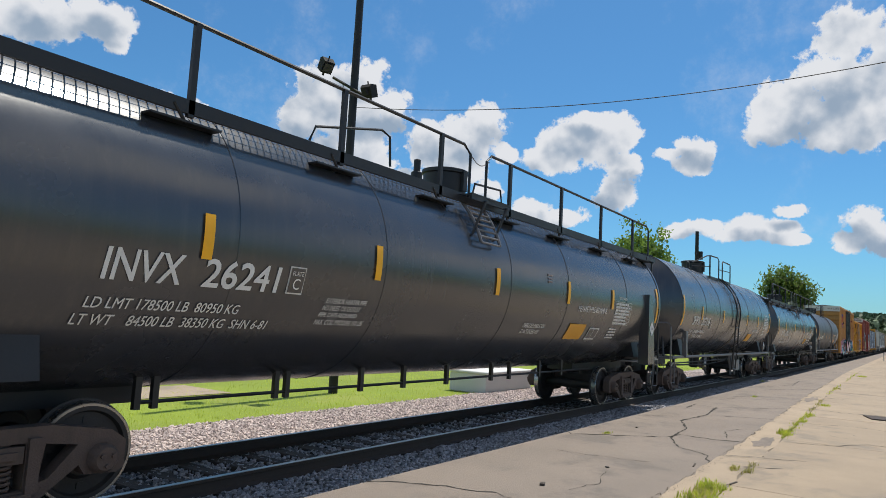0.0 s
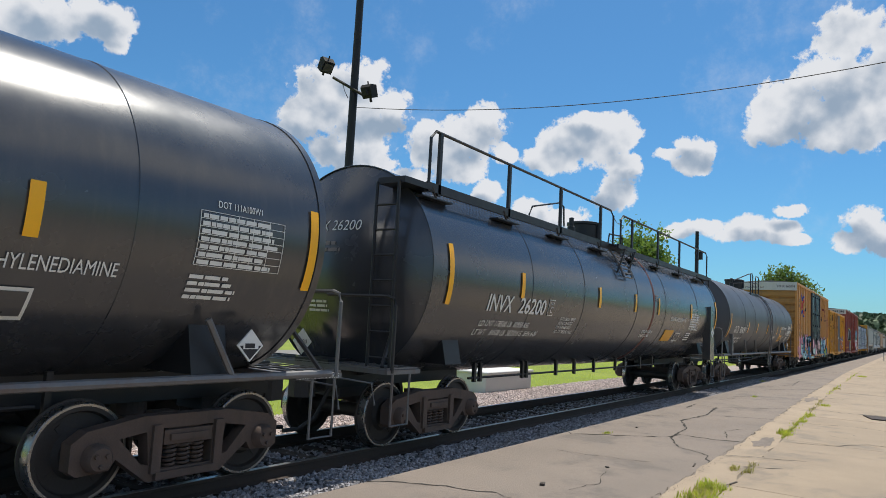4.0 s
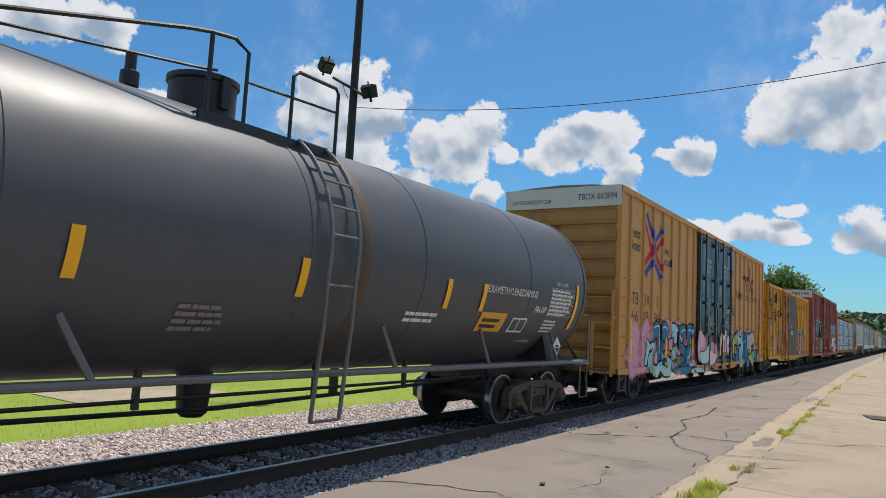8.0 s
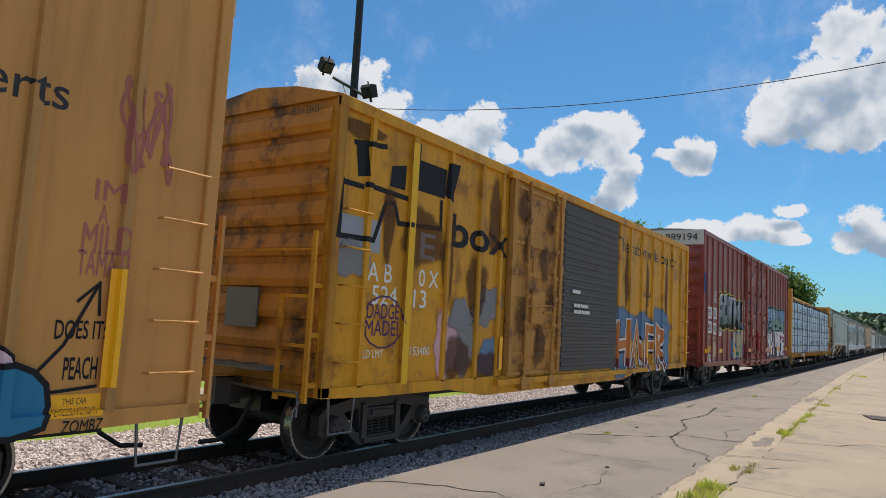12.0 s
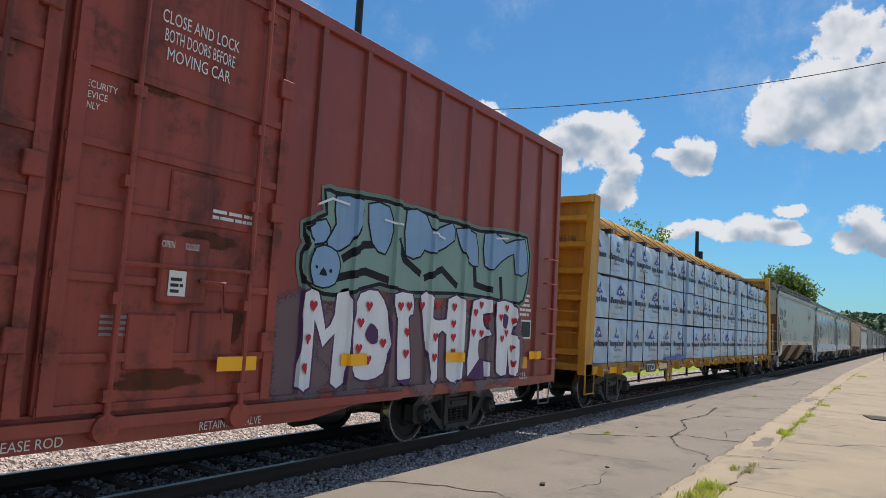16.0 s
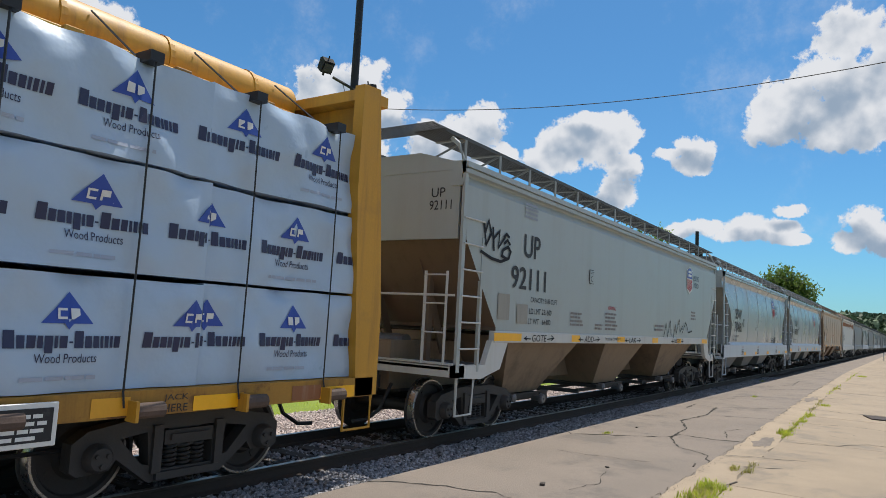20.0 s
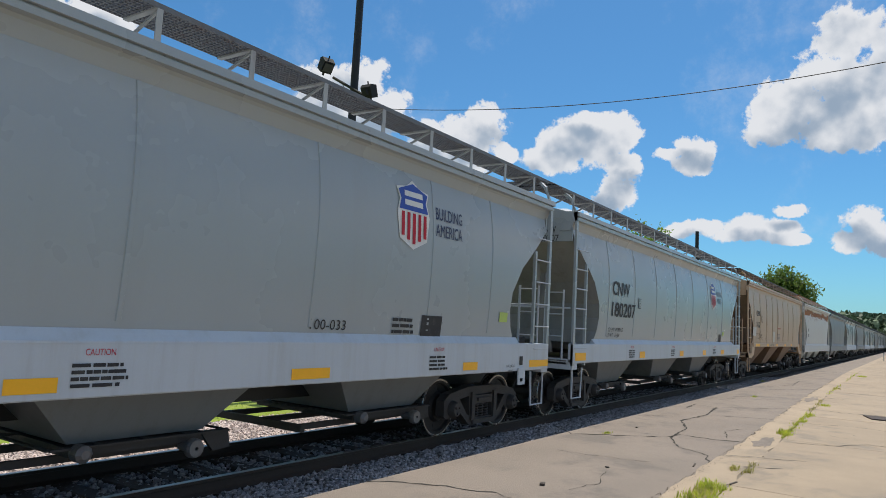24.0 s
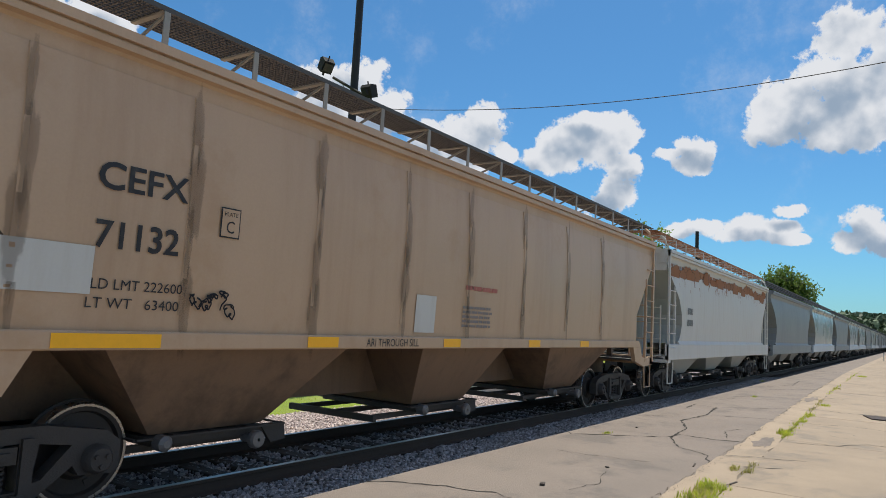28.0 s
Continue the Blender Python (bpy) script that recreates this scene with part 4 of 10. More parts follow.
# ---- box cars ----
def box_car(name, label, u0, length, top, wide, colours, ribs, doors, bottom, trucks, door_style, cap=None, gable=0.10, roof_m=None, rods=(0.27, 0.78)):
    """Steel box car: skins, posts, corrugated ends, plug or sliding doors, roof."""
    skin, rib_m, door_m, end_m = colours
    car = car_thing(name, label, u0, category="box car")
    h = wide / 2
    d0, d1 = doors[0], doors[-1]
    for s in (-1, 1):
        part("side_wall", a_box(0.06, length - 0.06, s * (h - 0.10), s * (h - 0.05), bottom, top), skin, car)
        part("top_chord", bevelled(a_box(0, length, min(s * (h - 0.05), s * (h + 0.01)), max(s * (h - 0.05), s * (h + 0.01)), top - 0.13, top + 0.02), 0.008), skin, car)
        part("side_sill", cut_plate([(0.0, bottom), (1.0, bottom - 0.03), (d0 - 1.6, bottom - 0.03), (d0 - 0.6, bottom - 0.17), (d1 + 0.6, bottom - 0.17), (d1 + 1.6, bottom - 0.03), (length - 1.0, bottom - 0.03), (length, bottom), (length, bottom + 0.12), (0.0, bottom + 0.12)], [], s * (h - 0.05), s * h), skin, car)
        for x in ribs:
            part("side_post", prism(bmesh.new(), [(x - 0.055, s * (h - 0.05)), (x - 0.04, s * h), (x + 0.04, s * h), (x + 0.055, s * (h - 0.05))], bottom + 0.1, top - 0.1, "z"), rib_m if (x > 0.5) else skin, car)
        for x0 in (0.0, length - 0.14):
            part("corner_post", bevelled(a_box(x0, x0 + 0.14, min(s * (h - 0.14), s * h), max(s * (h - 0.14), s * h), bottom, top), 0.01), skin, car)
    part("floor_underframe", a_box(0.2, length - 0.2, -h + 0.12, h - 0.12, bottom - 0.02, bottom + 0.1), M_BLACK, car)
    part("centre_sill", a_box(0.2, length - 0.2, -0.3, 0.3, bottom - 0.3, bottom), M_BLACK, car)
    part("roof", prism(bmesh.new(), [(-h, top), (h, top), (h * 0.5, top + gable * 0.7), (0, top + gable), (-h * 0.5, top + gable * 0.7)], 0.0, length, "x"), roof_m or M_GALV, car)
    for i in range(int(length / 1.25)):
        x = 0.6 + i * 1.25
        part("roof_rib", prism(bmesh.new(), [(-h, top + 0.01), (h, top + 0.01), (0, top + gable + 0.05)], x - 0.05, x + 0.05, "x"), M_GALV, car)
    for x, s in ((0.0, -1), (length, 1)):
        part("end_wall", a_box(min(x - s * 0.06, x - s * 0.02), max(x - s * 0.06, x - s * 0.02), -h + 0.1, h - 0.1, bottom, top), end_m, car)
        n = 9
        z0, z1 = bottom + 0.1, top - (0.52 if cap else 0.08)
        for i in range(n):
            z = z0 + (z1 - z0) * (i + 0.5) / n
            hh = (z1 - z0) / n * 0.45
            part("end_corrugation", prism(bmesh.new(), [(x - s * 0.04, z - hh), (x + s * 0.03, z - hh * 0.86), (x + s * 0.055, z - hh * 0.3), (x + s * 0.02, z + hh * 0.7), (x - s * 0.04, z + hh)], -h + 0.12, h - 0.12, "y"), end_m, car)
        if gable > 0.2:
            part("end_gable", prism(bmesh.new(), [(-h, top - 0.02), (h, top - 0.02), (h, top + 0.01), (h * 0.5, top + gable * 0.7 + 0.01), (0, top + gable + 0.01), (-h * 0.5, top + gable * 0.7 + 0.01), (-h, top + 0.01)], min(x, x + s * 0.03), max(x, x + s * 0.03), "x"), end_m, car)
        if cap:
            part("end_band", a_box(min(x + s * 0.03, x - s * 0.03), max(x + s * 0.03, x - s * 0.03), -h + 0.02, h - 0.02, top - 0.48, top + 0.02), M_CAPW, car, "grey-white band")
        ladder = part("end_ladder", a_box(min(x + s * 0.14, x + s * 0.18), max(x + s * 0.14, x + s * 0.18), -h + 0.08, -h + 0.14, bottom - 0.05, bottom + 1.95), skin, car)
        part("ladder_stile", a_box(min(x + s * 0.14, x + s * 0.18), max(x + s * 0.14, x + s * 0.18), -h + 0.56, -h + 0.62, bottom - 0.05, bottom + 1.2), skin, ladder)
        for i in range(3):
            z = bottom + 0.02 + 0.58 * i
            part("ladder_rung", a_box(min(x + s * 0.145, x + s * 0.175), max(x + s * 0.145, x + s * 0.175), -h + 0.14, -h + 0.56, z - 0.02, z + 0.02), skin, ladder)
            part("ladder_bracket", a_box(min(x, x + s * 0.14), max(x, x + s * 0.14), -h + 0.09, -h + 0.13, z + 0.1, z + 0.16), skin, ladder)
        part("end_platform", grating(a_box(min(x, x + s * 0.35), max(x, x + s * 0.35), -0.9, 0.9, bottom + 0.28, bottom + 0.31), min(x, x + s * 0.35), max(x, x + s * 0.35), -0.9, 0.9, bottom + 0.34, 0.15, 4), M_STEEL, car)
        part("uncoupling_lever", a_tube([(x + s * 0.15, -0.1, 0.95), (x + s * 0.2, -0.8, 0.93), (x + s * 0.2, -1.35, 0.95), (x + s * 0.25, -1.4, 0.68)], 0.016, 5), M_STEEL, car)
        part("end_grab", a_tube([(x, -h + 0.2, 2.62), (x + s * 0.12, -h + 0.2, 2.62), (x + s * 0.12, h - 0.2, 2.62), (x, h - 0.2, 2.62)], 0.014, 5), skin, car)
        xs = (0.16, 0.62) if s < 0 else (length - 0.62, length - 0.16)
        for i in range(5):
            z = bottom + 0.42 + 0.46 * i
            grab(car, skin, (xs[0], -h, z), (xs[1], -h, z), (0, -0.08, 0))
        part("sill_step", a_tube([(xs[0], -h + 0.03, bottom), (xs[0] + 0.03, -h + 0.03, 0.45), (xs[1] - 0.03, -h + 0.03, 0.45), (xs[1], -h + 0.03, bottom)], 0.018), M_STEEL, car)
    bw = part("hand_brake_wheel", lathe(bmesh.new(), [(-0.12, 0.26), (-0.10, 0.29), (-0.08, 0.26)], 20, "x", (0, 0.85, 2.9), True), M_STEEL, car)
    ends(car, length)
    for x in trucks:
        truck(car, x, True)
    for x in (doors[0] - 2.0, doors[-1] + 1.2):
        part("air_reservoir", lathe(bmesh.new(), [(x, 0.02), (x + 0.03, 0.2), (x + 0.8, 0.2), (x + 0.83, 0.02)], 16, "x", (0, -0.7, bottom - 0.22)), M_BLACK, car)
    # doors on both sides
    for s in (-1, 1):
        for i, (a, b) in enumerate(zip(doors, doors[1:])):
            dm = door_m[i] if isinstance(door_m, (list, tuple)) else door_m
            y = s * (h + 0.0)
            yo = s * (h + 0.07)
            dr = part("door", bevelled(a_box(a + 0.04, b - 0.04, min(y - s * 0.04, y + s * 0.03), max(y - s * 0.04, y + s * 0.03), bottom + 0.12, top - 0.16), 0.01), dm, car)
            if door_style[i] == "plug":
                for q in (0.05, 0.95):
                    x = a + (b - a) * q
                    part("door_stile", a_box(x - 0.06, x + 0.06, min(y, yo), max(y, yo), bottom + 0.12, top - 0.16), dm, dr)
                for q in (0.0, 0.10, 0.26, 0.41, 0.53, 0.69, 0.985):
                    z = bottom + 0.15 + (top - 0.36 - bottom) * q
                    part("door_rail", a_box(a + 0.05, b - 0.05, min(y, yo) + 0.012, max(y, yo) - 0.012, z - 0.035, z + 0.035), dm, dr)
                for q in rods:
                    x = a + (b - a) * q
                    rod = part("lock_rod", a_tube([(x, yo + s * 0.03, bottom + 0.02), (x, yo + s * 0.03, top - 0.12)], 0.028, 8), dm, dr)
                    for z in (bottom + 0.25, 1.9, 2.9, 3.7, top - 0.4):
                        if z < top - 0.2:
                            part("rod_bracket", a_box(x - 0.06, x + 0.06, min(y, yo + s * 0.05), max(y, yo + s * 0.05), z - 0.05, z + 0.05), dm, dr)
                    part("door_roller", lathe(bmesh.new(), [(-0.05, 0.02), (-0.05, 0.12), (0.05, 0.12), (0.05, 0.02)], 14, "y", (x, yo, bottom - 0.02)), dm, dr)
                x = a + (b - a) * 0.52
                part("gear_box", bevelled(a_box(x - 0.3, x + 0.21, min(y, yo + s * 0.03), max(y, yo + s * 0.03), 1.88, 2.5), 0.02), dm, dr)
                part("gear_handle", a_tube([(x + 0.1, yo + s * 0.05, 2.1), (x + 0.36, yo + s * 0.09, 2.1), (x + 0.36, yo + s * 0.09, 1.75)], 0.022, 6), dm, dr)
                part("rod_link", a_tube([(a + (b - a) * rods[0], yo + s * 0.04, 2.2), (a + (b - a) * rods[1], yo + s * 0.04, 2.24)], 0.02, 6), dm, dr)
                for q, z0, z1 in ((0.40, bottom + 0.45, 1.78), (0.66, 1.4, 1.82), (0.52, 2.7, 3.1)):
                    part("door_pan", bevelled(a_box(a + (b - a) * q - 0.24, a + (b - a) * q + 0.24, min(y + s * 0.02, yo - s * 0.01), max(y + s * 0.02, yo - s * 0.01), z0, z1), 0.015), dm, dr)
                for k in range(3):
                    zz = bottom + 0.6 + 1.35 * k
                    part("door_lug", bevelled(a_box(a + (b - a) * 0.9, a + (b - a) * 0.97, min(y, yo + s * 0.03), max(y, yo + s * 0.03), zz, zz + 0.2), 0.01), dm, dr)
            elif door_style[i] == "corrugated":
                n = 22
                for k in range(n):
                    z = bottom + 0.2 + (top - 0.5 - bottom) * k / n
                    part("door_corrugation", prism(bmesh.new(), [(y, z), (y + s * 0.05, z + 0.03), (y + s * 0.05, z + 0.09), (y, z + 0.12)], a + 0.08, b - 0.08, "x"), dm, dr)
        part("door_track", a_box(d0 - 0.3, d1 + 2.2, min(s * h, s * (h + 0.09)), max(s * h, s * (h + 0.09)), bottom - 0.03, bottom + 0.07), skin, car)
        part("door_header", a_box(d0 - 0.1, d1 + 0.1, min(s * h, s * (h + 0.08)), max(s * h, s * (h + 0.08)), top - 0.16, top - 0.06), skin, car)
    return car


# ---- covered hopper cars ----
def hopper_car(name, label, u0, length, colours, outline, sill, bulge, ribs, chutes, grate_m=None, roll=True, eave=4.2, wide=3.2, fine=True):
    """Curved or flat-sided covered hopper. outline: (end inset, height) pairs from the eave down; sill: its heights."""
    skin, end_m, sill_m, chute_m = colours
    car = car_thing(name, label, u0, category="hopper car")
    h = wide / 2

    def half(z):
        q = (z - sill[1]) / (eave - sill[1])
        return h - 0.03 - bulge * (2 * q - 1) ** 2 * (1.0 if q > 0.5 else 0.35) if bulge else h - 0.02

    def inset(z):
        for (i0, z0), (i1, z1) in zip(outline, outline[1:]):
            if z1 <= z <= z0:
                return i0 + (i1 - i0) * (z0 - z) / max(z0 - z1, 1e-6)
        return outline[-1][0]
    zs = sorted({eave - 0.34, sill[1], *[z for _, z in outline if z < eave - 0.34], *[sill[1] + (eave - 0.34 - sill[1]) * k / 14 for k in range(15)]})
    for s in (-1, 1):
        cols = 24
        bm = bmesh.new()
        grid = [[bm.verts.new((inset(z) + (length - 2 * inset(z)) * c / cols, s * half(z), z)) for c in range(cols + 1)] for z in zs]
        for a, b in zip(grid, grid[1:]):
            for c in range(cols):
                bm.faces.new((a[c], a[c + 1], b[c + 1], b[c]))
        part("side_sheet", bm, skin, car, "", 40)
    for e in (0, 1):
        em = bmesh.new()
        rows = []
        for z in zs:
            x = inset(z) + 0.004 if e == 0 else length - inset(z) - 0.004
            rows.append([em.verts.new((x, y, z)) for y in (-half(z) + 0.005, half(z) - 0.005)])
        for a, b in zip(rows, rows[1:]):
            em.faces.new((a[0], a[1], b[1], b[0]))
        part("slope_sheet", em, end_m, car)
    for x0 in (0.03, length - 0.07):
        part("end_plate", a_box(x0, x0 + 0.04, -h + 0.12, h - 0.12, outline[1][1], eave + 0.04), skin, car)
    # eave rail, roof and running boards
    for s in (-1, 1):
        part("eave_rail", prism(bmesh.new(), [(s * (half(eave - 0.34) - 0.01), eave - 0.36), (s * (h - 0.09), eave - 0.2), (s * (h - 0.02), eave - 0.12), (s * (h - 0.02), eave), (s * (h - 0.25), eave + 0.04), (s * (half(eave - 0.34) - 0.25), eave - 0.36)], 0.0, length, "x"), skin, car)
        part("eave_lip", prism(bmesh.new(), [(s * (h - 0.06), eave - 0.17), (s * (h + 0.012), eave - 0.16), (s * (h + 0.016), eave - 0.10), (s * (h - 0.01), eave - 0.095), (s * (h - 0.01), eave - 0.08), (s * (h + 0.035), eave - 0.075), (s * (h + 0.03), eave + 0.012), (s * (h - 0.1), eave + 0.03)], 0.0, length, "x"), skin, car)
    part("roof", prism(bmesh.new(), [(-h + 0.22, eave - 0.1), (-h + 0.22, eave + 0.03), (-0.7, eave + 0.22), (0.7, eave + 0.22), (h - 0.22, eave + 0.03), (h - 0.22, eave - 0.1)], 0.02, length - 0.02, "x"), skin, car)
    part("hatch_cover", bevelled(a_box(0.6, length - 0.6, -0.32, 0.32, eave + 0.22, eave + 0.36), 0.03), skin, car)
    gm = grate_m or M_GRATE
    if fine:
        for y0, y1 in ((-1.34, -0.76), (0.76, 1.34)):
            part("running_board", grating(bmesh.new(), -0.25, length + 0.25, y0, y1, eave + 0.49, 0.05, 10, 0.014, 0.022), gm, car)
            part("running_board_edge", a_box(-0.25, length + 0.25, y0 - 0.006, y0 + 0.006, eave + 0.45, eave + 0.50), gm, car)
        n = round((length - 0.7) / 1.1)
        for i in range(n + 1):
            x = 0.35 + i * (length - 0.7) / n
            for s in (-1, 1):
                leg = a_box(x - 0.032, x + 0.032, min(s * 1.33, s * 1.345), max(s * 1.33, s * 1.345), eave - 0.02, eave + 0.48)
                prism(leg, [(s * 1.33, eave + 0.46), (s * 1.33, eave + 0.43), (s * 0.76, eave + 0.21), (s * 0.76, eave + 0.24)], x - 0.012, x + 0.012, "x")
                box(leg, x - 0.03, x + 0.03, min(s * 0.76, s * 1.34), max(s * 0.76, s * 1.34), eave + 0.45, eave + 0.475)
                part("running_board_bracket", leg, M_CYL if gm is not M_GRATE else M_HOPE, car)
        for e, x in ((-1, -0.1), (1, length + 0.1)):
            part("end_crossover", grating(bmesh.new(), min(x, x + e * 0.5), max(x, x + e * 0.5), -1.34, 1.34, eave + 0.50, 0.05, 40, 0.011, 0.014), gm, car)
    else:
        for y0, y1 in ((-1.34, -0.76), (0.76, 1.34)):
            part("running_board", grating(a_box(-0.25, length + 0.25, y0 - 0.01, y0 + 0.012, eave + 0.42, eave + 0.48), -0.25, length + 0.25, y0, y1, eave + 0.46, 0.3, 3, 0.05), gm, car)
    for x in ribs:
        for s in (-1, 1):
            bm = bmesh.new()
            pts = [(s * (half(z) + 0.012), z) for z in zs if z > sill[1] + 0.03]
            for a, b in zip(pts, pts[1:]):
                f = [bm.verts.new(p) for p in ((x - 0.022, a[0], a[1]), (x + 0.022, a[0], a[1]), (x + 0.022, b[0], b[1]), (x - 0.022, b[0], b[1]))]
                bm.faces.new(f)
                for dx in (-0.035, 0.035):
                    bm.faces.new([bm.verts.new(p) for p in ((x + dx, a[0] - s * 0.02, a[1]), (x + math.copysign(0.022, dx), a[0], a[1]), (x + math.copysign(0.022, dx), b[0], b[1]), (x + dx, b[0] - s * 0.02, b[1]))])
            part("side_seam", bm, skin, car)
    # side sill, end sills, platforms
    for s in (-1, 1):
        i0 = 0.0 if sill[2] else outline[-1][0] - 0.05
        part("side_sill", bevelled(a_box(i0, length - i0, min(s * (h - 0.12), s * h), max(s * (h - 0.12), s * h), sill[0], sill[1]), 0.012), sill_m, car)
        if sill[2]:
            part("sill_ledge", prism(bmesh.new(), [(s * h, sill[1]), (s * (h + 0.004), sill[1] - 0.02), (s * (half(sill[1] + 0.12)), sill[1] + 0.10), (s * (h - 0.14), sill[1])], outline[-1][0] - 0.05, length - outline[-1][0] + 0.05, "x"), sill_m, car)
        else:
            for x0, x1, e in ((0.0, 1.5, -1), (length - 1.5, length, 1)):
                xs = [(0.0, 1.02), (0.75, 0.98), (1.35, 1.12), (1.6, 1.58), (1.05, 1.58), (0.85, 1.2), (0.0, 1.2)]
                pts = [(p if e < 0 else length - p, z) for p, z in xs]
                part("jacking_pad", cut_plate(pts, [], s * (h - 0.12), s * (h - 0.02)), sill_m, car)
    for e, x in ((-1, 0.0), (1, length)):
        part("end_sill", a_box(min(x, x - e * 0.25), max(x, x - e * 0.25), -h + 0.02, h - 0.02, 1.02, 1.22), sill_m, car)
        part("end_deck", grating(a_box(min(x, x - e * 1.2), max(x, x - e * 1.2), -h + 0.15, h - 0.15, 1.12, 1.16), min(x, x - e * 1.2), max(x, x - e * 1.2), -h + 0.15, h - 0.15, 1.2, 0.2, 6), M_STEEL, car)
        if not fine:
            continue
        for s in (-1, 1):
            y = s * (h - 0.06)
            part("corner_stile", a_box(min(x, x - e * 0.09), max(x, x - e * 0.09), min(y, y + s * 0.05), max(y, y + s * 0.05), 1.1, eave + 0.02), skin, car)
            part("corner_stile_bend", a_tube([(x - e * 0.04, y, eave), (x - e * 0.02, s * 1.42, eave + 0.30), (x, s * 1.3, eave + 0.4)], 0.04, 5), skin, car)
            x2 = x - e * 0.62
            part("inner_stile", a_box(x2 - 0.03, x2 + 0.03, min(y, y + s * 0.05), max(y, y + s * 0.05), 1.1, 3.2), skin, car)
            for k in range(6):
                z = 1.45 + 0.40 * k
                part("rung", a_tube([(x - e * 0.04, y + s * 0.06, z), (x2, y + s * 0.06, z)], 0.014, 5), sill_m, car)
            part("sill_step", a_tube([(x - e * 0.1, y, 1.05), (x - e * 0.1, y, 0.45), (x - e * 0.55, y, 0.45), (x - e * 0.6, y, 1.05)], 0.022), sill_m, car)
            part("end_ladder", tube(a_tube([(x, s * 0.95, 1.2), (x, s * 0.95, 2.62)], 0.026, 5), [(x, s * 1.35, 1.2), (x, s * 1.35, 2.62)], 0.022, 5), sill_m, car)
            part("end_post", a_box(min(x - e * 0.5, x - e * 0.62), max(x - e * 0.5, x - e * 0.62), s * 0.62 - 0.06, s * 0.62 + 0.06, 1.15, 3.0), end_m, car)
            for k in range(3):
                z = 1.68 + 0.44 * k
                part("end_rung", a_tube([(x + e * 0.03, s * 0.95, z), (x + e * 0.03, s * 1.35, z)], 0.013, 5), sill_m, car)
            part("slope_gusset", cut_plate([(x - e * 0.15, 3.2), (x - e * 1.1, 1.3), (x - e * 1.25, 1.3), (x - e * 0.4, 3.2)], [], s * 0.55 - 0.02, s * 0.55 + 0.02), end_m, car)
        part("end_crossbar", a_tube([(x, -h + 0.1, 2.25), (x, h - 0.1, 2.25)], 0.02, 5), sill_m, car)
        part("brake_wheel", lathe(bmesh.new(), [(-0.03, 0.25), (0.0, 0.28), (0.03, 0.25)], 20, "x", (x - e * 0.1, 0.55, 2.2), True), M_STEEL, car) if e > 0 else None
        part("brake_gear", a_box(min(x - e * 0.15, x - e * 0.35), max(x - e * 0.15, x - e * 0.35), 0.35, 0.75, 1.95, 2.5), M_STEEL, car) if e > 0 else None
        part("brake_cylinder", lathe(bmesh.new(), [(-0.3, 0.02), (-0.28, 0.15), (0.25, 0.15), (0.3, 0.02)], 16, "y", (x - e * 0.75, 0.2, 1.45)), M_STEEL, car) if e < 0 else None
    part("centre_sill", a_box(0.1, length - 0.1, -0.26, 0.26, 0.72, 1.1 if sill[2] else 1.5), M_BLACK if sill[2] else chute_m, car)
    zt, zb = sill[0] + 0.1, 0.56
    yt = h - 0.45 if sill[2] else h - 0.16
    for a, b in chutes:
        c = (a + b) / 2
        bm = bmesh.new()
        lo = [bm.verts.new(p) for p in ((c - 0.72, -0.85, zb), (c + 0.72, -0.85, zb), (c + 0.72, 0.85, zb), (c - 0.72, 0.85, zb))]
        hi = [bm.verts.new(p) for p in ((a + 0.03, -yt, zt), (b - 0.03, -yt, zt), (b - 0.03, yt, zt), (a + 0.03, yt, zt))]
        for i in range(4):
            bm.faces.new((lo[i], lo[(i + 1) % 4], hi[(i + 1) % 4], hi[i]))
        bm.faces.new(list(reversed(lo)))
        bm.faces.new(hi)
        ch = part("discharge_chute", bm, chute_m, car)
        if fine:
            part("gate_frame", grating(a_box(c - 0.75, c + 0.75, -0.95, 0.95, zb - 0.10, zb - 0.02), c - 0.95, c + 0.95, -1.0, 1.0, zb, 0.4, 2, 0.05), M_TRUCKD, ch)
            for y in (-0.72, 0.0, 0.72):
                part("gate_rail", a_box(c - 1.55, c + 0.8, y - 0.03, y + 0.03, zb - 0.18, zb - 0.11), M_TRUCKD, ch)
            part("gate_crossbar", a_box(c - 1.60, c - 1.53, -0.85, 0.85, zb - 0.19, zb - 0.10), M_TRUCKD, ch)
            part("gate_capstan", lathe(bmesh.new(), [(-1.16, 0.02), (-1.16, 0.085), (-1.13, 0.10), (-1.08, 0.10), (-1.06, 0.05), (-0.9, 0.05)], 16, "y", (c + 0.45, 0, zb - 0.13), True), M_STEEL, ch)
            part("gate_bracket", prism(bmesh.new(), [(c + 0.62, zb), (c + 0.98, zb), (c + 1.02, zb - 0.2), (c + 0.8, zb - 0.22)], -0.97, -0.92, "y"), M_TRUCKD, ch)
            part("gate_shaft", lathe(bmesh.new(), [(-1.15, 0.04), (-1.12, 0.08), (-1.0, 0.08), (-0.98, 0.03), (1.1, 0.03)], 10, "y", (c - 0.7, 0, zb - 0.05)), M_STEEL, ch)
    ends(car, length)
    for x in (1.45, length - 1.45):
        truck(car, x, True, roll)
    return car, half


# ---- the train, front to rear ----
M_RUSTRING = mat("rust_stained_black_paint", (0.085, 0.055, 0.032), 0.6, 0, 0.4, 1.5, 0.05, 40, (0.13, 0.065, 0.028), 0.7)
M_REDRING = mat("red_burnt_paint_ring", (0.14, 0.036, 0.025), 0.6, 0, 0.5, 1.2, 0.05, 40, (0.05, 0.04, 0.04), 0.6)

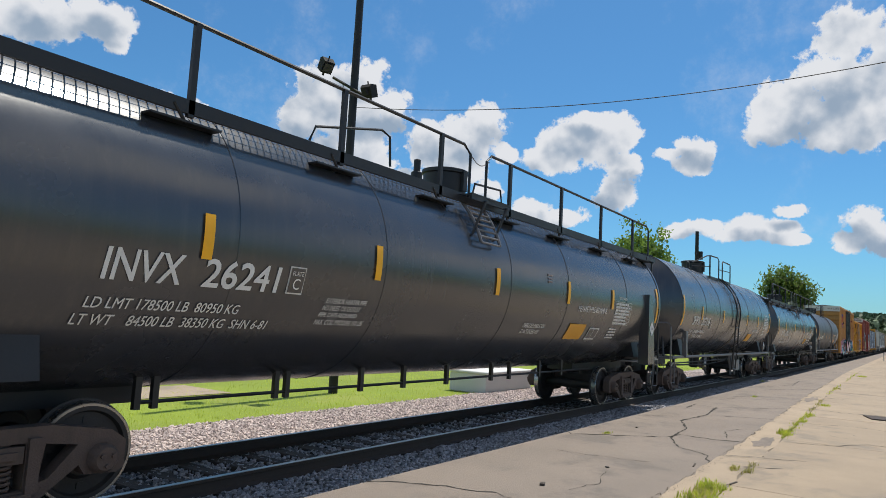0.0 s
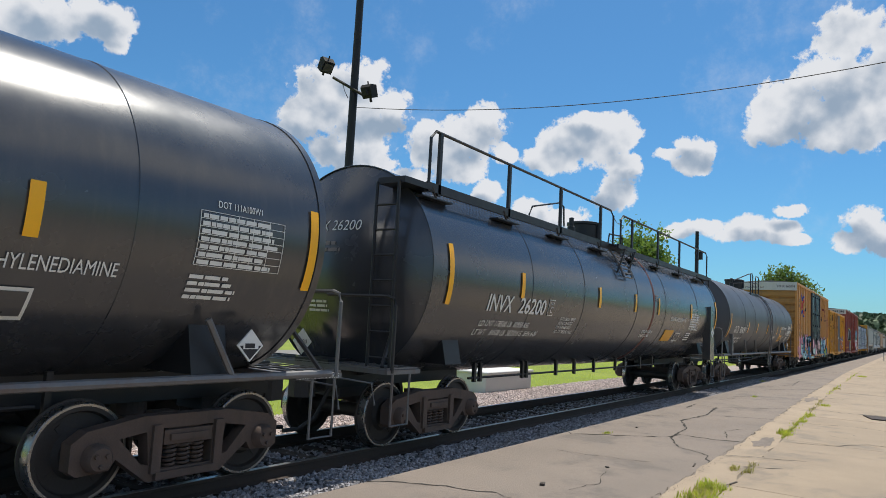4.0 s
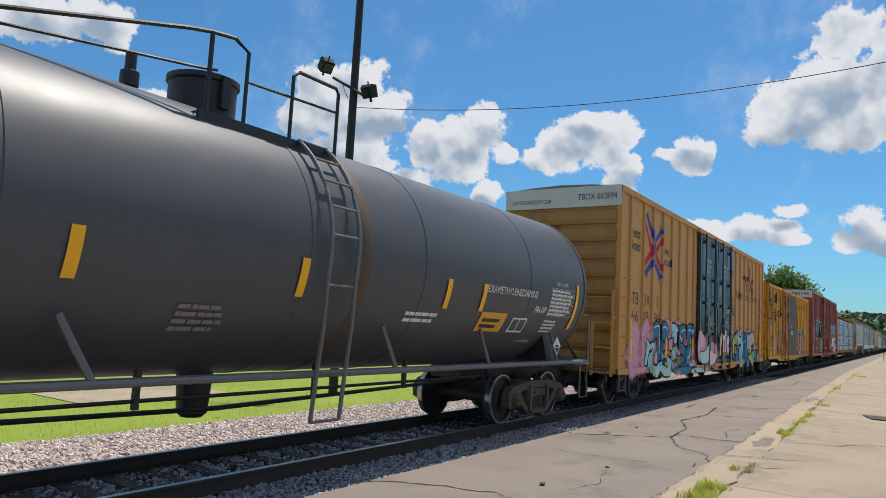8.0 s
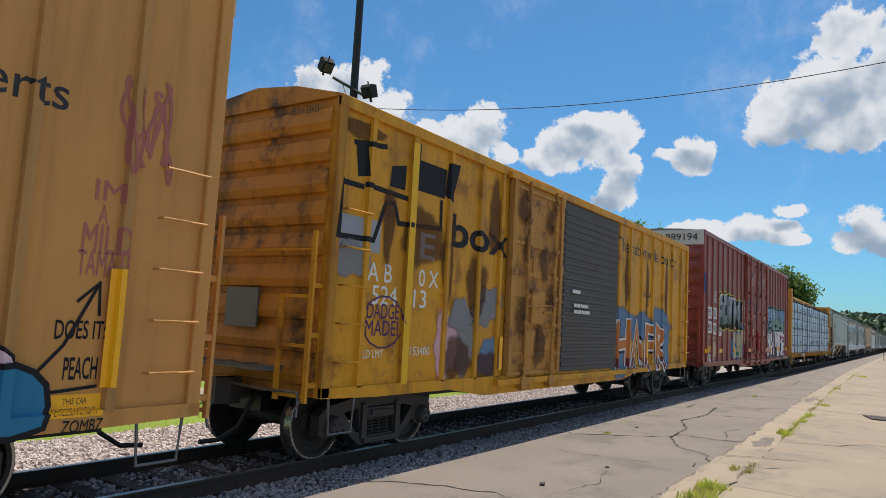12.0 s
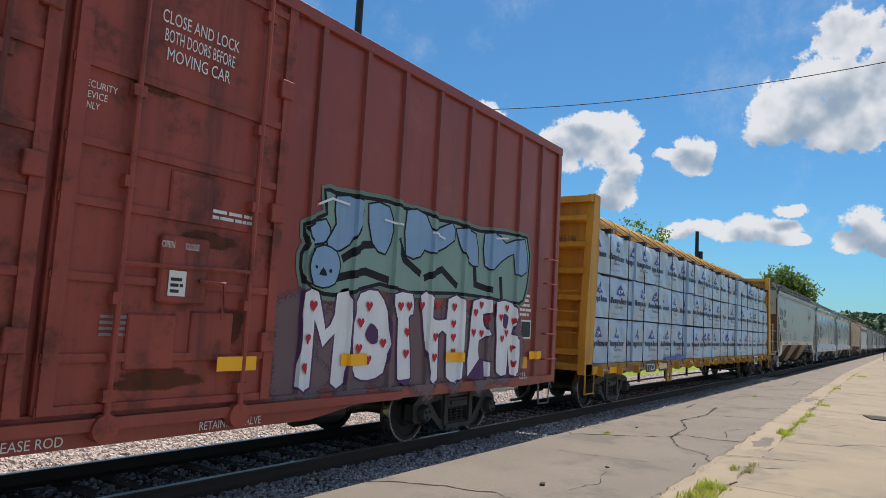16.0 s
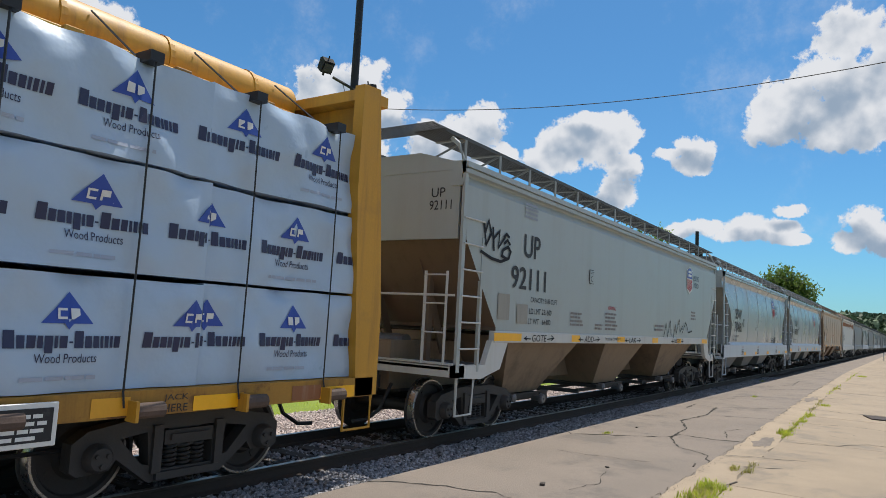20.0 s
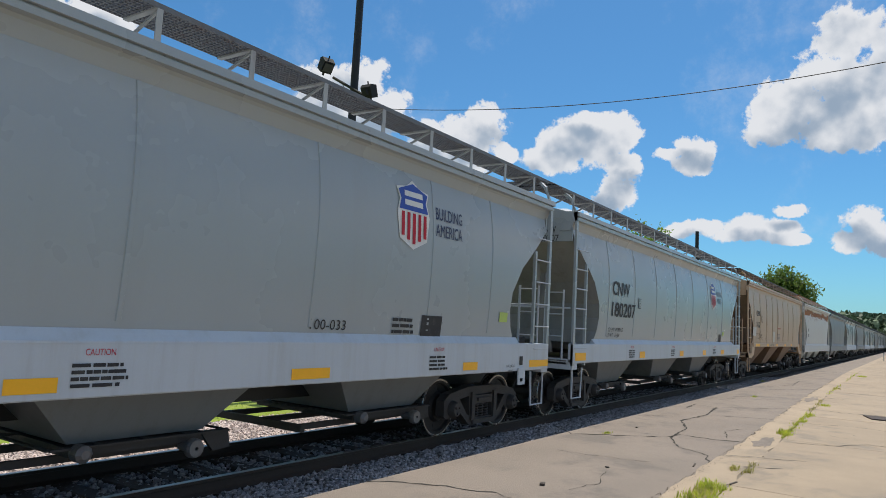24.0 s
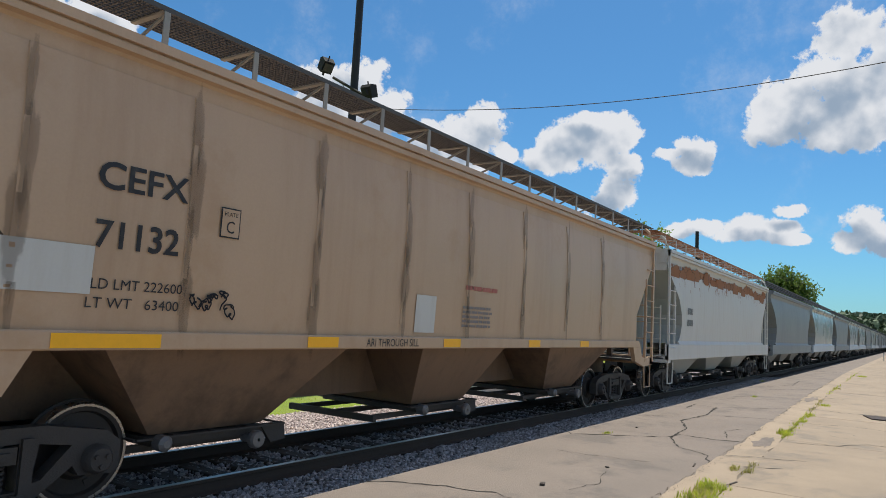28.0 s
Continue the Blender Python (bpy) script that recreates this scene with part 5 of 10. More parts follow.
WALKED = {"dome": 8.9, "refl_z": 2.54, "mark_z": 2.06, "name": (11.8, 2.20), "name_w": 1.57, "panel": (11.62, 1.62), "table": (13.87, 1.98)}
tank_a = tank_car("tank_car", "long black tank car with railed walkway along its top", 1.4, 17.2, (1.25, 16.2), (1.77, 1.96), "INVX 26241", ("LD LMT 178500 LB  80950 KG", "LT WT    84500 LB  38350 KG  SHN 6-81"), "walk", M_TANK, {**WALKED, "refl": (0.45, 2.75, 5.32, 8.38, 11.22, 13.65, 16.95)}, 1.62, 2.575)
tank_b = tank_car("tank_car", "black tank car with small railed platform at its dome", 20.97, 15.42, (0.97, 14.2), (1.37, 2.16), "SHPX 207336", ("LD LMT 187300 LB  85050 KG", "LT WT     75500 LB  34250 KG"), "sill", M_TANK, {"dome": 6.84, "ladder": 7.64, "deck": (5.9, 9.5), "rail": (4.9, 7.45, 8.06), "refl": (0.1, 2.35, 5.46, 9.8, 12.25, 15.25), "refl_z": 2.55, "mark_z": 2.16, "name": (11.48, 2.08), "name_w": 1.55, "panel": (10.75, 1.68), "table": (13.74, 2.26)}, 1.60, 2.70)
tank_c = tank_car("tank_car", "long black tank car with scorched red ring", 38.6, 17.2, (1.05, 16.2), (1.64, 2.1), "INVX 26200", ("LD LMT 178500 LB  80950 KG", "LT WT    84500 LB  38350 KG  SHN 6-81"), "walk", M_TANK, {**WALKED, "refl": (0.45, 2.73, 6.33, 8.69, 10.57, 13.88, 17.12)}, 1.62, 2.575)
part("scorched_ring", lathe(bmesh.new(), [(10.1, 1.622), (10.12, 1.627), (10.22, 1.627), (10.24, 1.622)], 72, "x", (0, 0, 2.575), True), M_REDRING, tank_c, "red scorched paint ring", 40)
tank_d = tank_car("tank_car", "charcoal tank car with diagonal struts along its sill", 58.25, 16.55, (0.9, 15.45), (1.24, 2.08), "GATX 90409", ("LD LMT  185900 LBS  84300 KGS", "LT WT     77100 LBS  34950 KGS"), "strut", M_TANK_G, {"dome": 7.95, "ladder": 9.0, "deck": (7.3, 9.4), "rail": (5.4, 7.9, 8.6), "refl": (0.28, 3.83, 5.87, 8.46, 11.42, 12.45, 16.1), "refl_z": 2.26, "mark_z": 2.0, "name": (12.44, 2.36), "name_w": 1.9, "panel": (12.55, 1.72), "table": (14.9, 2.06)}, 1.56, 2.63)


ON_B = on_tank(1.60, 2.70)
for i, (tx, w) in enumerate((("OPEN COIL VALVES PRIOR", 0.74), ("TO SHIPPING TO ALLOW", 0.68), ("COILS TO DRAIN", 0.46))):
    letter(tank_b, tx, ON_B, 8.66 - 0.02 * i, 1.98 - 0.10 * i, w, 0.06, M_WHITE, 0.01, 0.2)
ON_A = on_tank(1.62, 2.575)
for tk in (tank_a, tank_c):
    for i, (tx, w) in enumerate((("EXTERIOR HEATER PIPE", 0.72), ("NO INLET OR OUTLET", 0.66), ("PIPE CAPS REQUIRED", 0.66), ("MAX. COIL PRESSURE 150 LBS", 0.86))):
        letter(tk, tx, ON_A, 4.52 - 0.02 * i, 1.99 - 0.085 * i, w, 0.06, M_WHITE, 0.01, 0.2)
ON_D = on_tank(1.56, 2.63)
letter(tank_d, "FRA AIP", ON_D, 14.35, 2.10, 0.45, 0.11, M_WHITE, 0.03, 0.25)
letter(tank_d, "2 INCH TREAD COMP. SHOES", ON_D, 14.25, 1.54, 0.55, 0.045, M_WHITE, 0.01)
for tk, xx in ((tank_d, 15.45), (tank_b, 14.6)):
    on2, on3 = flat(-1.46), flat(-1.464)
    card = part("placard", prism(bmesh.new(), [(xx, 1.32), (xx + 0.17, 1.49), (xx, 1.66), (xx - 0.17, 1.49)], -1.458, -1.44, "y"), M_WHITE, tk, "black and white diamond placard")
    shape(card, on2, [(xx, 1.345), (xx + 0.145, 1.49), (xx - 0.145, 1.49)], M_INK, "placard_field")
    patch(card, on3, xx - 0.10, 1.455, xx + 0.10, 1.525, M_WHITE, "number_band", "", 1)
    bars(card, flat(-1.467), xx - 0.08, 1.465, 0.16, 0.09, 1, M_INK)


def blob(car, y, cx, cz, rx, rz, material, seed, name="spray_cloud", n=26, rough=0.25):
    rnd = random.Random(seed)
    y -= 0.0011 * (seed % 9)
    ph = [rnd.uniform(0, 6.28) for _ in range(4)]
    pts = []
    for k in range(n):
        a = k * math.tau / n
        q = 1 + rough * (0.5 * math.sin(3 * a + ph[0]) + 0.35 * math.sin(5 * a + ph[1]) + 0.3 * math.sin(8 * a + ph[2]))
        pts.append((cx + rx * q * math.cos(a), cz + rz * q * math.sin(a)))
    return shape(car, flat(y), pts, material, name)


def cloud(car, y, cx, cz, rx, rz, material, seed, name="spray_cloud", n=28):
    """A soft-edged sprayed cloud: dense in the middle, thin at the rim."""
    rnd = random.Random(seed)
    y -= 0.0013 * (seed % 9)
    ph = [rnd.uniform(0, 6.28) for _ in range(3)]
    bm = bmesh.new()
    lay = bm.verts.layers.float.new("dust")
    mid = bm.verts.new((cx, y, cz))
    mid[lay] = 1.0
    old = None
    for frac, dust in ((0.45, 1.0), (0.72, 0.7), (1.0, 0.0)):
        ring = []
        for k in range(n):
            a = k * math.tau / n
            q = frac * (1 + 0.22 * (0.5 * math.sin(3 * a + ph[0]) + 0.35 * math.sin(5 * a + ph[1]) + 0.3 * math.sin(8 * a + ph[2])))
            v = bm.verts.new((cx + rx * 1.25 * q * math.cos(a), y, cz + rz * 1.25 * q * math.sin(a)))
            v[lay] = dust
            ring.append(v)
        for k in range(n):
            if old is None:
                bm.faces.new((mid, ring[k], ring[(k + 1) % n]))
            else:
                bm.faces.new((old[k], ring[k], ring[(k + 1) % n], old[(k + 1) % n]))
        old = ring
    return part(name, bm, material, car)


def strokes(car, y, lines, layers, name, label=""):
    """Fat spray-can strokes along lines, in layers: (paint, half width, shift in x, shift in z, (from, to) in height)."""
    if len(layers) == 1 and len(lines) > 1:
        for line in lines:
            strokes(car, y, [line], layers, name, label)
        return
    for i, (m, hw, dx, dz, span) in enumerate(layers):
        bm = bmesh.new()
        for j, line in enumerate(lines):
            yy = y - 0.007 * i - 0.0004 * j
            pts = [Vector((a + dx, b + dz)) for a, b in line]
            d0, d1 = (pts[0] - pts[1]).normalized(), (pts[-1] - pts[-2]).normalized()
            pts[0], pts[-1] = pts[0] + d0 * hw * 0.75, pts[-1] + d1 * hw * 0.75
            rows = []
            for k, p in enumerate(pts):
                a = (p - pts[k - 1]).normalized() if k else (pts[1] - p).normalized()
                b = (pts[k + 1] - p).normalized() if k + 1 < len(pts) else a
                t = (a + b).normalized() if (a + b).length > 0.2 else a
                nrm = Vector((-t.y, t.x))
                w = hw / max(abs(nrm.dot(Vector((-a.y, a.x)))), 0.6)
                rows.append([bm.verts.new((q.x, yy - 0.0006 * k, q.y)) for q in (p - nrm * w, p + nrm * w)])
            for r, q in zip(rows, rows[1:]):
                bm.faces.new((r[0], q[0], q[1], r[1]))
        if span:
            for z, up in ((span[0], -1), (span[1], 1)):
                bmesh.ops.bisect_plane(bm, geom=list(bm.verts) + list(bm.edges) + list(bm.faces), plane_co=(0, 0, z), plane_no=(0, 0, up), clear_outer=True)
        if bm.faces:
            part(name, bm, m, car, label if i == 0 else "")


def sprayed(car, y, pts, m, name="graffiti", label="", grow=0.0, turns=2, span=None):
    """A sprayed shape with soft bends, filled; grow widens it all round, span keeps a band of its height."""
    n = len(pts)
    out = []
    for k in range(n):
        p0, p1, p2, p3 = (Vector(pts[(k + q) % n]) for q in (-1, 0, 1, 2))
        for j in range(turns):
            t = j / turns
            c = 0.5 * (2 * p1 + (p2 - p0) * t + (2 * p0 - 5 * p1 + 4 * p2 - p3) * t * t + (3 * p1 - p0 - 3 * p2 + p3) * t ** 3)
            out.append(p1.lerp(p2, t).lerp(c, 0.75))
    bm = bmesh.new()
    edges = [bm.verts.new((q.x, y, q.y)) for q in out]
    edges = [bm.edges.new((edges[i], edges[(i + 1) % len(edges)])) for i in range(len(edges))]
    bmesh.ops.triangle_fill(bm, use_beauty=True, edges=edges)
    if grow:
        swell(bm, grow)
    if span:
        for z, up in ((span[0], -1), (span[1], 1)):
            bmesh.ops.bisect_plane(bm, geom=[*bm.verts, *bm.edges, *bm.faces], plane_co=(0, 0, z), plane_no=(0, 0, up), clear_outer=True)
    if not bm.faces:
        bm.free()
        return None
    return part(name, bm, m, car, label)


def swell(bm, d):
    """Push the outline of a flat upright shape outwards."""
    shift = {}
    for e in bm.edges:
        if len(e.link_faces) == 1:
            dv = e.verts[1].co - e.verts[0].co
            nv = Vector((dv.z, 0, -dv.x)).normalized()
            if nv.dot((e.verts[0].co + e.verts[1].co) * 0.5 - e.link_faces[0].calc_center_median()) < 0:
                nv = -nv
            for v in e.verts:
                shift[v] = shift.get(v, Vector((0, 0, 0))) + nv
    for v, q in shift.items():
        v.co += q.normalized() * d


def mural(car, y, shapes, label="", edge=None, fuller=0.0):
    """Sprayed shapes one over another: (paint, width of the dark edge, outline) each."""
    for k, (m, w, pts) in enumerate(shapes):
        yy = y - 0.006 * k
        if w:
            sprayed(car, yy, pts, edge or P_BLACK, "graffiti_outline", "", w)
        sprayed(car, yy - 0.003, pts, m, "graffiti", label if not k else "", fuller)


def scribble(car, y, a, b, w, h, material, seed, r=0.02, n=4, name="scribble"):
    rnd = random.Random(seed)
    bm = bmesh.new()
    for i in range(n):
        x = a + w * i / n
        pts = [(x + rnd.uniform(0, w / n * 1.1), y, b + rnd.uniform(0, h)) for _ in range(5)]
        sm = []
        for p, q in zip(pts, pts[1:]):
            for k in range(5):
                t = k / 5
                sm.append((p[0] + (q[0] - p[0]) * t + 0.03 * math.sin(t * 6.28), y, p[2] + (q[2] - p[2]) * t + 0.05 * math.sin(t * 3.14)))
        for n_seg, (p, q) in enumerate(zip(sm, sm[1:])):
            p, q = (p[0], y - 0.0003 * n_seg - 0.007 * (i % 2), p[2]), (q[0], y - 0.0003 * n_seg - 0.007 * (i % 2), q[2])
            d = Vector((q[0] - p[0], 0, q[2] - p[2]))
            if d.length < 1e-4:
                continue
            e = Vector((-d.z, 0, d.x)).normalized() * r
            bm.faces.new([bm.verts.new(Vector(v) + o) for v, o in ((p, -e), (q, -e), (q, e), (p, e))])
    part(name, bm, material, car)


def plate_box(car, on1, on2, x, z, mark, ground_m, ink=M_INK, w=0.24):
    """Stencilled clearance-plate box."""
    patch(car, on1, x, z, x + w, z + w * 1.25, ink, "plate_mark_box", "", 2)
    patch(car, on2, x + 0.014, z + 0.014, x + w - 0.014, z + w * 1.25 - 0.014, ground_m, "plate_mark_ground", "", 2)
    on3 = lambda a, b: (on2(a, b)[0], on2(a, b)[1] - 0.003, on2(a, b)[2])
    letter(car, "PLATE", on3, x + 0.04, z + w * 0.9, w - 0.08, w * 0.17, ink)
    letter(car, mark, on3, x + w * 0.3, z + w * 0.2, w * 0.4, w * 0.5, ink)


# yellow high-cube box car
TB_R = [0.71, 1.71, 2.5, 3.34, 4.24, 5.05, 5.93, 6.66, 12.3, 12.99, 13.83, 14.71, 15.55, 16.39, 17.28, 18.12]
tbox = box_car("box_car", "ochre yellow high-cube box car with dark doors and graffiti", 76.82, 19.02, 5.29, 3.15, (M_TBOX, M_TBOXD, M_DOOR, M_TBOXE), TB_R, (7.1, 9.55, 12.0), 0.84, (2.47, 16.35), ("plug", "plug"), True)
Y = -1.5785
letter(tbox, "TB  OX", flat(Y), 0.97, 2.52, 1.42, 0.30, M_INK, 0.012)
letter(tbox, "66  28   94", flat(Y), 0.97, 2.08, 2.32, 0.30, M_INK, 0.012)
letter(tbox, "next", flat(Y), 0.92, 4.18, 0.58, 0.21, M_INK, 0.03)
letter(tbox, "load", flat(Y), 0.92, 3.86, 0.58, 0.25, M_INK, 0.03)
letter(tbox, "any", flat(Y), 3.62, 3.98, 0.46, 0.20, M_INK, 0.02)
letter(tbox, "road", flat(Y), 3.6, 3.72, 0.60, 0.22, M_INK, 0.02)
# emblem: two crossed arrow ribbons, one of them bowed
for pts, m, up_y in (
        ([(1.84, 4.78), (1.80, 4.50), (1.93, 4.53), (2.35, 4.01), (1.92, 3.73), (1.82, 3.77), (1.83, 3.46), (2.51, 3.88), (2.56, 3.98), (2.56, 4.08), (2.50, 4.17), (2.39, 4.16)], P_RED, 0.0),
        ([(1.92, 4.90), (2.12, 5.02), (2.10, 4.90), (2.62, 4.44), (2.75, 4.34), (2.79, 4.20), (2.77, 3.91), (2.71, 3.73), (2.60, 3.64), (2.11, 3.34), (2.13, 3.21), (1.86, 3.38), (2.52, 3.79), (2.63, 3.92), (2.64, 4.11), (2.53, 4.24)], P_BLUE, 0.003),
        ([(2.77, 4.38), (3.15, 4.66), (3.14, 4.78), (3.40, 4.61), (2.81, 4.25)], P_BLUE, 0.003),
        ([(2.85, 4.16), (3.44, 4.54), (3.47, 4.24), (3.40, 4.31), (2.91, 3.99), (3.25, 3.71), (3.41, 3.78), (3.42, 3.46), (2.85, 3.78)], P_RED, 0.0),
        ([(2.73, 3.66), (2.82, 3.75), (3.36, 3.38), (3.08, 3.21), (3.12, 3.33), (2.76, 3.59)], P_BLUE, 0.003)):
    shape(tbox, flat(Y - up_y), pts, m, "emblem_arm", "ribbon arm of a blue and red emblem")
letter(tbox, "LD LMT", flat(Y), 0.98, 1.62, 0.5, 0.11, M_INK)
letter(tbox, "20470", flat(Y), 1.78, 1.62, 0.35, 0.11, M_INK)
letter(tbox, "LT WT", flat(Y), 0.98, 1.42, 0.42, 0.11, M_INK)
plate_box(tbox, flat(Y), flat(Y - 0.004), 2.95, 2.5, "F", M_TBOX)
letter(tbox, "EAF", flat(Y), 0.62, 1.30, 0.4, 0.16, M_INK)
letter(tbox, "EZO", flat(Y), 0.60, 1.06, 0.4, 0.16, M_INK)
for k, (cx, cz, rx, rz) in enumerate([(1.35, 1.35, 0.75, 0.65), (2.15, 1.55, 0.6, 0.6), (3.0, 1.62, 0.9, 0.42), (4.2, 1.85, 0.8, 0.40), (5.3, 1.85, 0.8, 0.36), (6.5, 1.70, 0.8, 0.42), (7.0, 1.2, 0.5, 0.5)]):
    cloud(tbox, Y - 0.001, cx, cz, rx, rz, P_PINKM, 40 + k)
ABEST_BASE = [
    (P_SKY, 0.05, [(2.35, 1.33), (2.6, 1.52), (2.84, 1.58), (2.94, 1.66), (2.85, 1.44), (2.68, 1.21), (2.71, 1.06), (2.9, 0.96), (3.15, 0.98), (3.35, 1.12), (3.53, 1.08), (3.6, 0.95), (3.84, 0.88), (4.0, 1.08), (4.0, 1.22), (4.19, 1.16), (4.27, 0.92), (4.16, 0.68), (3.6, 0.68), (3.27, 0.83), (3.12, 0.79), (2.98, 0.68), (2.83, 0.68), (2.77, 0.8), (2.43, 0.8), (2.34, 0.88), (2.33, 1.12)]),
    (P_MINT, 0.05, [(2.24, 1.68), (2.41, 1.53), (2.55, 1.64), (2.67, 1.67), (2.6, 1.52), (2.44, 1.39), (2.28, 1.17), (2.22, 1.02), (2.03, 1.03), (2.13, 1.25)]),
    (P_TEAL, 0.055, [(2.74, 2.05), (3.2, 2.1), (3.34, 1.15), (3.14, 1.13), (3.08, 1.32), (3.03, 1.7), (2.87, 1.73), (2.75, 1.61), (2.67, 1.86)]),
    (P_PINK, 0.03, [(3.06, 1.38), (3.1, 1.06), (2.9, 1.03), (2.83, 1.15), (2.92, 1.3)]),
    (P_TEAL, 0.055, [(3.32, 2.05), (3.59, 2.14), (3.86, 2.12), (4.05, 1.97), (4.1, 1.79), (4.02, 1.63), (3.86, 1.54), (3.64, 1.67), (3.58, 1.58), (3.61, 1.31), (3.59, 1.13), (3.44, 1.17)]),
    (P_BLACK, 0.0, [(3.59, 1.6), (3.71, 1.64), (3.83, 1.56), (3.82, 1.39), (3.68, 1.31), (3.6, 1.37)]),
    (P_PINK, 0.0, [(3.62, 1.57), (3.69, 1.59), (3.73, 1.5), (3.7, 1.39), (3.64, 1.38)]),
    (P_BLACK, 0.0, [(3.55, 1.12), (3.75, 1.18), (3.95, 1.14), (4.01, 1.02), (3.93, 0.91), (3.72, 0.89), (3.58, 0.98)]),
]
ABEST_END = [
    (P_SKY, 0.06, [(4.31, 2.12), (5.0, 2.06), (4.93, 1.58), (4.67, 1.6), (4.67, 1.74), (4.46, 1.75), (4.51, 1.58), (4.52, 1.35), (4.61, 1.46), (4.78, 1.45), (4.87, 1.31), (4.85, 1.14), (4.65, 1.11), (4.53, 1.19), (4.55, 0.96), (4.62, 0.89), (5.07, 0.89), (5.04, 0.81), (4.53, 0.79), (4.32, 0.89), (4.32, 1.2), (4.35, 1.51), (4.36, 1.83)]),
    (P_TEAL, 0.06, [(5.15, 2.0), (5.4, 2.09), (5.87, 2.08), (5.82, 1.63), (5.63, 1.65), (5.64, 1.82), (5.37, 1.79), (5.32, 1.64), (5.37, 1.55), (5.64, 1.54), (5.89, 1.44), (6.06, 1.24), (6.04, 1.01), (5.81, 0.89), (5.5, 0.93), (5.27, 0.89), (5.22, 1.16), (5.46, 1.17), (5.52, 0.98), (5.68, 0.95), (5.81, 1.06), (5.75, 1.19), (5.58, 1.26), (5.23, 1.3), (5.07, 1.45), (5.02, 1.72), (5.06, 1.9)]),
    (P_TEAL, 0.06, [(6.08, 2.12), (6.81, 2.1), (6.77, 1.64), (6.56, 1.67), (6.63, 1.82), (6.31, 1.8), (6.37, 1.36), (6.28, 1.2), (6.13, 1.2), (6.1, 1.52), (6.12, 1.72)]),
    (P_SKY, 0.05, [(6.37, 1.36), (6.44, 1.5), (6.64, 1.48), (6.72, 1.27), (6.61, 1.16), (6.45, 1.18), (6.53, 1.03), (6.74, 1.12), (6.96, 0.96), (6.76, 0.88), (6.21, 0.88), (6.14, 1.0), (6.13, 1.19), (6.29, 1.2)]),
    (P_PINK, 0.03, [(4.93, 1.47), (5.13, 1.23), (4.99, 1.24), (4.92, 1.34)]),
    (P_PINK, 0.03, [(4.68, 0.99), (4.86, 1.02), (4.92, 1.08), (4.91, 0.97), (4.8, 0.91), (4.69, 0.91)]),
    (P_PINK, 0.03, [(4.09, 1.48), (4.14, 1.67), (4.23, 1.7), (4.28, 1.89), (4.3, 1.67), (4.27, 1.36)]),
    (P_PINK, 0.03, [(5.97, 1.75), (6.06, 1.76), (6.06, 1.52), (5.98, 1.5)]),
]
ABEST_FOOT = [
    (P_TEAL, 0.02, [(4.25, 0.84), (5.08, 0.88), (6.17, 0.87), (6.13, 0.77), (5.89, 0.69), (5.8, 0.65), (5.26, 0.71), (5.14, 0.68), (4.72, 0.73), (4.48, 0.72), (4.22, 0.81)]),
    (P_ORNG, 0.0, [(4.5, 0.79), (5.03, 0.79), (5.02, 0.69), (4.76, 0.69), (4.48, 0.68)]),
    (P_MINT, 0.02, [(6.2, 0.8), (7.09, 0.82), (8.06, 0.83), (8.14, 0.68), (7.23, 0.68), (6.8, 0.7), (6.58, 0.8), (6.43, 0.67), (6.24, 0.69)]),
]
mural(tbox, Y - 0.016, ABEST_BASE, "teal and pale blue graffiti with black outline")
mural(tbox, Y - 0.018, ABEST_END, "teal and pale blue graffiti with black outline")
mural(tbox, Y - 0.066, ABEST_FOOT, "teal and mint spray along the sill")
sprayed(tbox, Y - 0.0205, ABEST_BASE[0][2], P_MINT, "graffiti_fade", "", 0.0, 2, (0.5, 0.86))
strokes(tbox, Y - 0.082, [[(2.72, 1.98), (2.92, 2.02), (3.17, 2.03)], [(3.17, 2.03), (3.20, 1.7), (3.25, 1.3)], [(3.50, 1.98), (3.72, 2.03), (3.95, 1.95)], [(3.95, 1.95), (4.02, 1.75), (3.92, 1.55)], [(4.6, 1.96), (4.95, 1.95)], [(5.35, 1.9), (5.6, 1.98), (5.85, 1.96)], [(5.85, 1.96), (5.82, 1.65)], [(6.15, 1.98), (6.6, 1.97)], [(6.6, 1.97), (6.57, 1.68)], [(2.15, 1.2), (2.3, 1.5), (2.42, 1.45)], [(3.6, 0.92), (3.85, 0.84), (4.06, 0.95)]], [(P_WHITE, 0.016, 0, 0, None)], "graffiti_highlight", "thin white sprayed highlight")
for k in range(20):
    rr = random.Random(k + 640)
    cloud(tbox, Y - 0.067, rr.choice((2.55, 2.75, 3.1, 3.5, 3.8, 4.45, 4.7, 5.3, 5.6, 6.3, 6.5)) + rr.uniform(-0.1, 0.1), rr.uniform(0.78, 1.85), 0.09, 0.08, (P_MINTM, P_LIMEM, P_CLAYM, P_CLAYM, P_LIMEM)[k % 5], 60 + k, "paint_spot", 18)
for k in range(26):
    rr = random.Random(k + 700)
    blob(tbox, Y - 0.005, rr.uniform(0.75, 2.3), rr.uniform(0.95, 1.9), rr.uniform(0.03, 0.06), rr.uniform(0.03, 0.05), P_PINK if k % 2 else P_ROSE, 700 + k, "paint_spot", 10, 0.2)
DY = -1.685
for k, (cx, cz, rx, rz, m) in enumerate([(7.5, 1.35, 0.4, 0.5, P_PINKM), (8.2, 1.2, 0.5, 0.35, P_TEALM), (8.9, 1.25, 0.5, 0.4, P_PINKM)]):
    cloud(tbox, DY, cx, cz, rx, rz, m, 80 + k)
